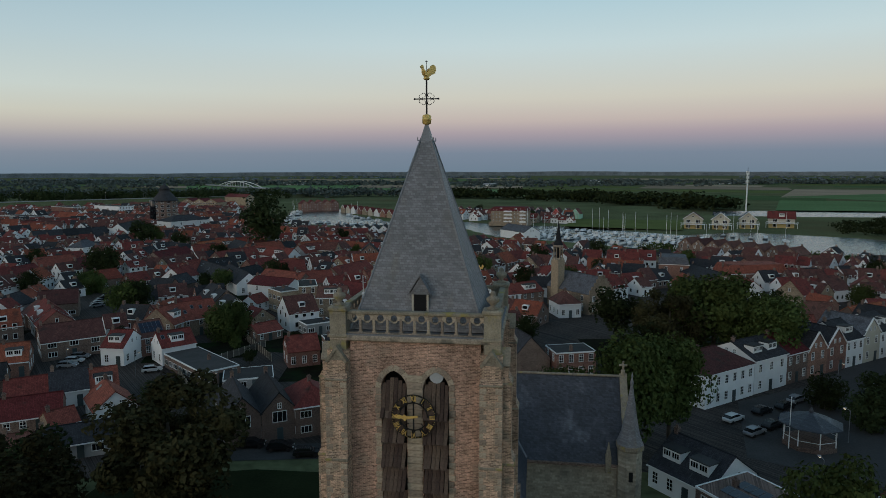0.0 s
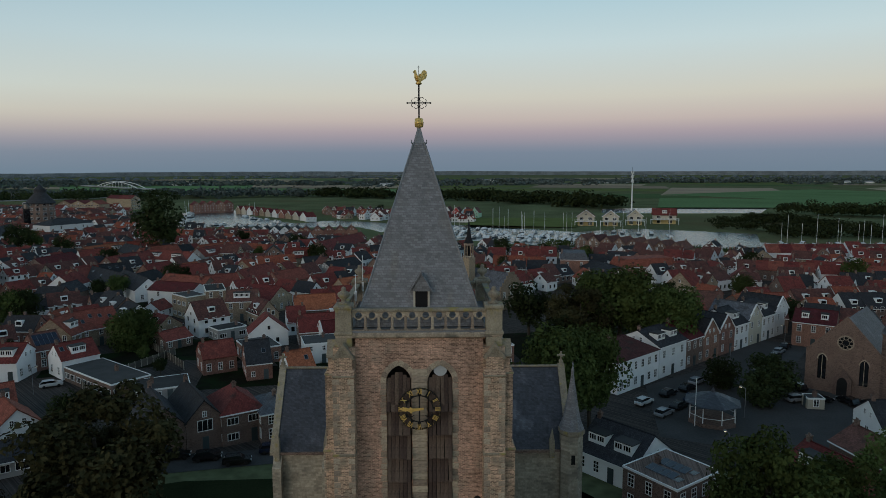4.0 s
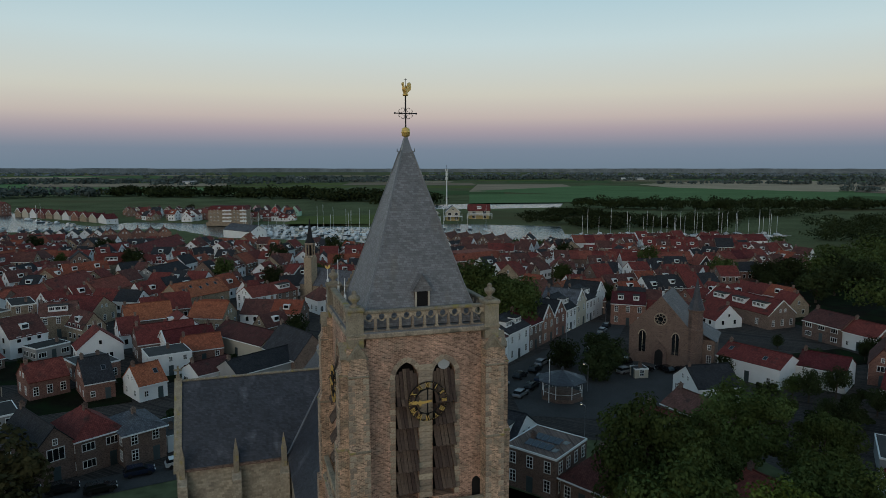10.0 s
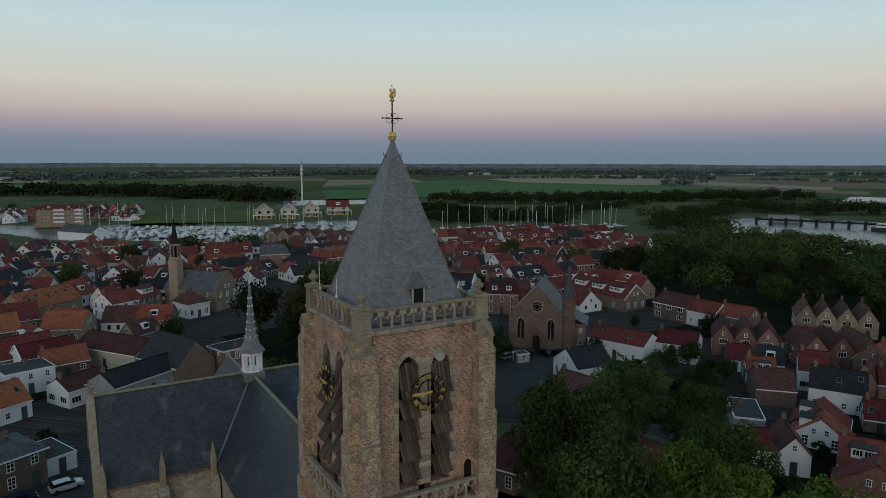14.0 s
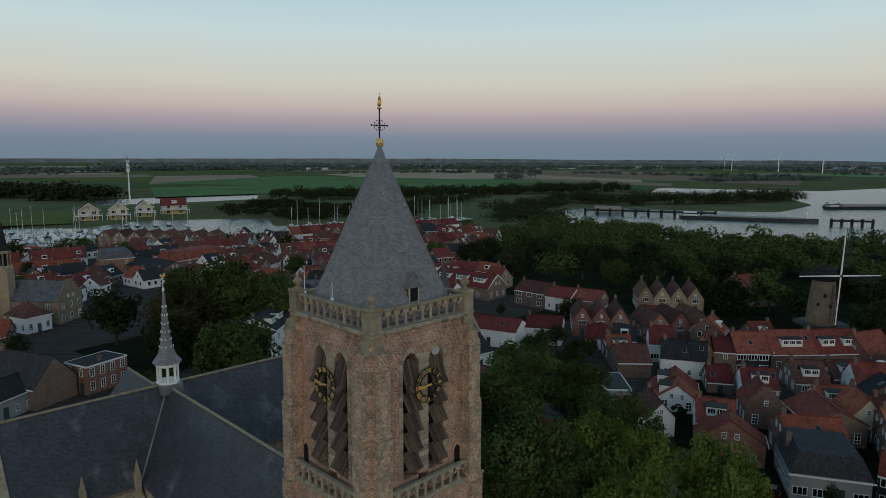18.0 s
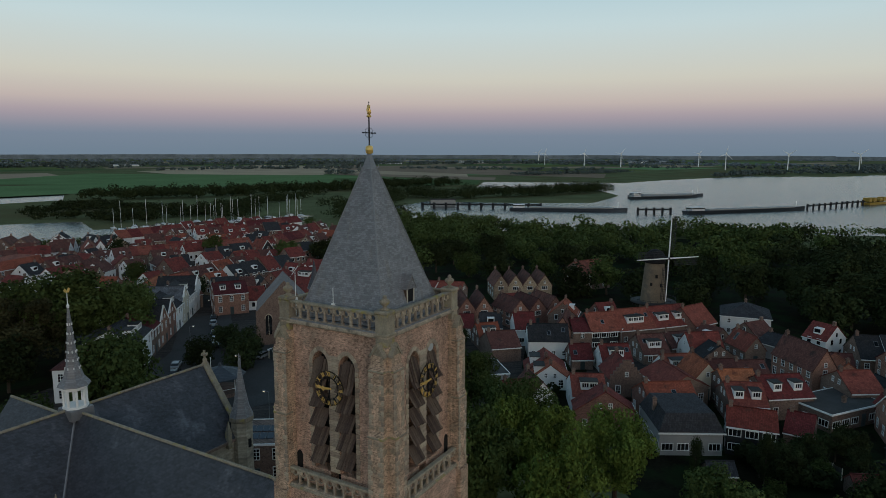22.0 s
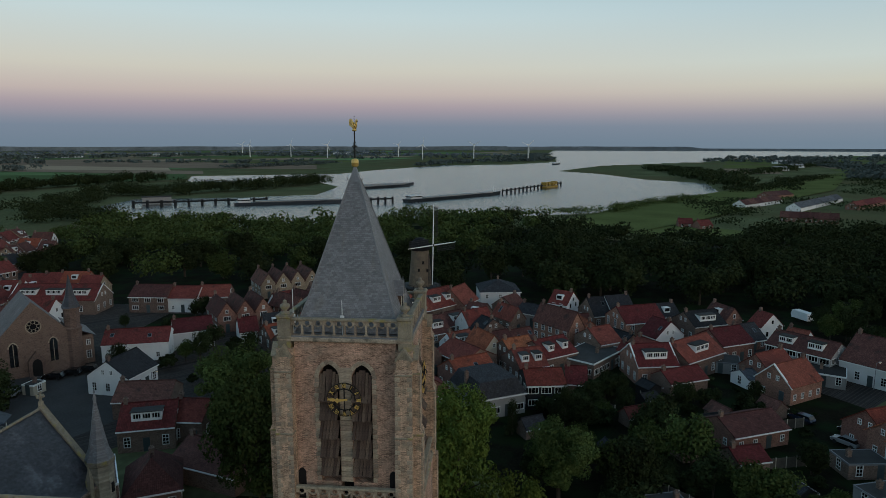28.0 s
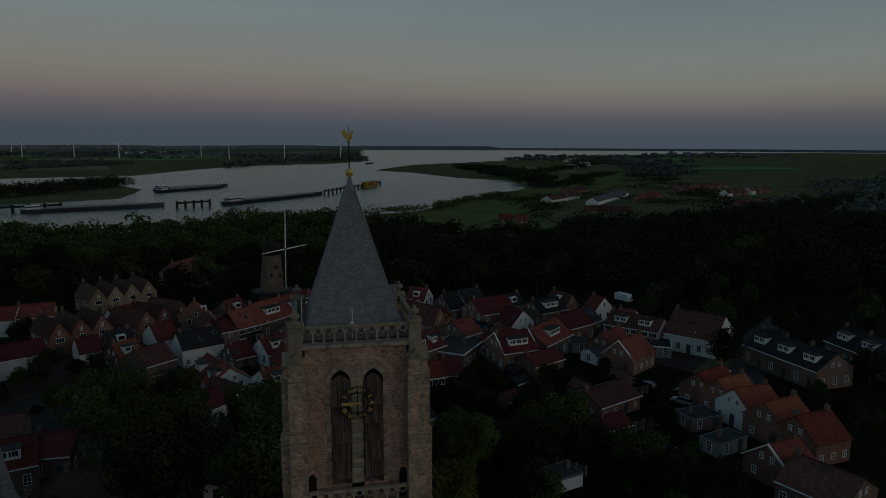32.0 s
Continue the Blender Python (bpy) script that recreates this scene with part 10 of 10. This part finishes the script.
def car(x, y, yaw, paint="black", z=0.07):
    top = thing("car", pose(x, y, z, 0, 0, yaw), f"{paint} parked hatchback car", "car", "parked cars")
    bm = bmesh.new()
    prism(bm, [(-2.1, 0.35), (-2.15, 0.75), (-1.95, 0.95), (-0.9, 1.0), (1.2, 1.0), (2.0, 0.85), (2.15, 0.6), (2.1, 0.35)], -0.87, 0.87)
    bmesh.ops.bevel(bm, geom=bm.edges[:], offset=0.06, segments=2, affect="EDGES")
    part("body", bm, CAR_PAINT[paint], top)
    bm = bmesh.new()
    prism(bm, [(-1.95, 0.97), (-1.6, 1.42), (-0.2, 1.47), (0.5, 1.4), (1.2, 0.97)], -0.72, 0.72)
    part("glasshouse", bm, M["glass"], top)
    bm = bmesh.new()
    prism(bm, [(-1.6, 1.41), (-0.2, 1.46), (0.5, 1.40), (0.5, 1.45), (-0.2, 1.51), (-1.6, 1.46)], -0.7, 0.7)
    part("roof", bm, CAR_PAINT[paint], top)
    for wx in (-1.3, 1.35):
        for wy in (-0.8, 0.8):
            bm = bmesh.new()
            bar(bm, (wx, wy - 0.1, 0.32), (wx, wy + 0.1, 0.32), 0.32, 12)
            wheel = part("wheel", bm, M["rubber"], top)
    for s in (-0.6, 0.6):
        bm = bmesh.new()
        box(bm, 2.06, 2.17, s - 0.18, s + 0.18, 0.62, 0.78)
        part("headlight", bm, M["white"], top)
    return top


for x, y, a, p in ((36.2, 119.3, 40, "white"), (38, 113.5, 40, "silver"), (42.5, 124, 40, "black"), (47.5, 127, 40, "black"), (42, 117, 40, "black"), (46, 121, 45, "dark blue"), (73, 144.5, 45, "black"), (77, 149, 45, "black"), (80, 153, 45, "silver"),
                   (66, 120, 10, "silver"), (70.5, 119.5, 10, "black"), (75, 118.5, 100, "black"), (77.5, 116.5, 100, "black"), (80, 114.5, 100, "black"), (-34, 95.5, 12, "black"), (-39, 97, 12, "black"), (-44, 97.5, 12, "black"), (-24, 101, 12, "white"),
                   (-141, 195, 60, "silver"), (-143, 198.5, 60, "white"), (-144.5, 202, 60, "silver"), (-146, 205.5, 60, "black"), (-147, 209, 60, "white"), (-104, 133, 15, "silver"), (-105, 136.5, 15, "white"), (-106, 140, 15, "silver"), (-83, 132.5, 30, "white"),
                   (94, -18, 60, "white"), (67, -27, 35, "dark blue"), (58, -30, 35, "silver"), (62, -33, 35, "black"), (60.5, 33, 100, "dark red"), (57, 37, 100, "black"), (66, 136, 45, "black"), (69.5, 140, 45, "white"), (84, 157.5, 45, "black"), (51, 131, 40, "silver"), (70, 127, 100, "black"), (-29.5, 99.5, 12, "dark blue")):
    car(x, y, a, p)
van = thing("caravan", pose(137, -57, 0.05, 0, 0, 20), "white touring caravan beside the woods", "caravan")
bm = bmesh.new()
prism(bm, [(-2.8, 0.5), (-3.0, 1.4), (-2.6, 2.6), (2.6, 2.6), (3.0, 1.6), (2.8, 0.5)], -1.1, 1.1)
part("body", bm, M["white"], van)
bm = bmesh.new()
box(bm, -1.8, 1.6, -1.13, -1.09, 1.4, 2.0)
part("window_band", bm, M["glass"], van)
for s in (-1.0, 1.0):
    bm = bmesh.new()
    bar(bm, (0, s - 0.1, 0.32), (0, s + 0.1, 0.32), 0.32, 10)
    part("wheel", bm, M["rubber"], van)

# ---- raised bypass with its lamps ----
bypass = thing("bypass_road", pose(0, 0, 0), "raised bypass road with pale parapet and street lamps", "road")
ends = [(-760, 610), (-651, 727), (-557, 829), (-430, 960), (-330, 1120)]
for (ax, ay), (bx, by) in zip(ends, ends[1:]):
    u_ = Vector((bx - ax, by - ay, 0)).normalized()
    n_ = Vector((-u_.y, u_.x, 0))
    bm = bmesh.new()
    prism(bm, [(-16, -0.5), (-6, 5.2), (6, 5.2), (16, -0.5)], 0, math.hypot(bx - ax, by - ay), m=Matrix(((n_.x, u_.x, 0, ax), (n_.y, u_.y, 0, ay), (0, 0, 1, 0), (0, 0, 0, 1))))
    part("embankment", bm, M["grass"], bypass)
    bm = bmesh.new()
    for s in (-5.6, 5.6):
        p0, p1 = Vector((ax, ay, 5.7)) + n_ * s, Vector((bx, by, 5.7)) + n_ * s
        bar(bm, p0, p1, 0.35, 4)
    part("parapet", bm, M["grey"], bypass)
M["lamp_glass"] = bpy.data.materials.new("lamp_glass")
M["lamp_glass"].use_nodes = True
M["lamp_glass"].node_tree.nodes["Principled BSDF"].inputs["Emission Color"].default_value = (1.0, 0.78, 0.5, 1)
M["lamp_glass"].node_tree.nodes["Principled BSDF"].inputs["Emission Strength"].default_value = 1.5


def street_lamp(x, y, yaw, high, z=0.0):
    top = thing("street_lamp", pose(x, y, z, 0, 0, yaw), "slim grey street lamp with a curved arm", "street lamp", "street lamps")
    bm = bmesh.new()
    bar(bm, (0, 0, 0), (0, 0, high), high * 0.012, 6, r2=high * 0.008)
    bar(bm, (0, 0, high), (0, -high * 0.14, high * 1.04), high * 0.008, 5)
    part("pole", bm, M["lead"], top)
    bm = bmesh.new()
    box(bm, -0.1 - high * 0.008, 0.1 + high * 0.008, -high * 0.2, -high * 0.12, high * 1.02, high * 1.05)
    lamp_ = part("lamp_head", bm, M["lead"], top)
    bm = bmesh.new()
    box(bm, -0.08, 0.08, -high * 0.19, -high * 0.13, high * 1.005, high * 1.02)
    part("lamp_glass", bm, M["lamp_glass"], lamp_)


for i in range(11):
    t = i / 10
    street_lamp(-735 + 330 * t, 636 + 355 * t, 45, 10, 5.0)
for x, y, a in ((-52, 104, 190), (-30, 108, 190), (-84, 128, 120), (-100, 128, 200), (-132, 192, 60), (66, 92, 40), (52, 112, 220), (84, 158, 220), (62, 140, 40), (60, -40, 300), (84, -48, 20), (40, 92, 200), (108, 8, 90), (112, 50, 90), (120, 100, 180), (-60, 118, 10), (98, 150, 120)):
    street_lamp(x, y, a, 5.5)

# ---- garden fences ----
def garden_fence(ax, ay, bx, by, high=1.7):
    run = math.hypot(bx - ax, by - ay)
    top = thing("garden_fence", pose(ax, ay, 0.1, 0, 0, math.degrees(math.atan2(by - ay, bx - ax))), "weathered grey board garden fence on posts", "fence", "garden fences")
    n = max(1, round(run / 1.8))
    step = run / n
    bm = bmesh.new()
    tops = []
    for k in range(12):
        z = high + (0.03 if k % 2 else 0.0)
        tops += [(0.06 + (step - 0.12) * k / 12, z), (0.06 + (step - 0.12) * (k + 1) / 12, z)]
    prism(bm, [(0.06, 0.05), *tops, (step - 0.06, 0.05)], -0.025, 0.025)
    panel = bpy.data.meshes.new("panel")
    bm.to_mesh(panel)
    bm.free()
    bm = bmesh.new()
    box(bm, -0.06, 0.06, -0.06, 0.06, -0.2, high + 0.12)
    post_ = bpy.data.meshes.new("post")
    bm.to_mesh(post_)
    bm.free()
    panel.materials.append(M["fence"])
    post_.materials.append(M["cream"])
    for i in range(n + 1):
        if i < n:
            reuse("panel", panel, top, pose(i * step, 0, 0))
        reuse("post", post_, top, pose(i * step, 0, 0))


M["fence"] = material("weathered_fence", (0.10, 0.088, 0.075), 0.9, spread=0.35, scale=1.5, fine=10, vary=0.3)
for f_ in ((47.6, -11.9, 50.3, -22.1), (62.8, -21.4, 64.3, -26.1), (72.3, 10.1, 66.9, 5.4), (44.9, -3.9, 46.8, -11.1), (40.0, 3.8, 35.3, -0.5), (73.3, -19.8, 60.8, -19.6), (74.4, -0.6, 60.5, -2.2), (-79.9, 168.3, -59.9, 143.8), (-73.5, 137.6, -66.3, 155.5), (-83.7, 140.7, -66.4, 119.4)):
    garden_fence(*f_)
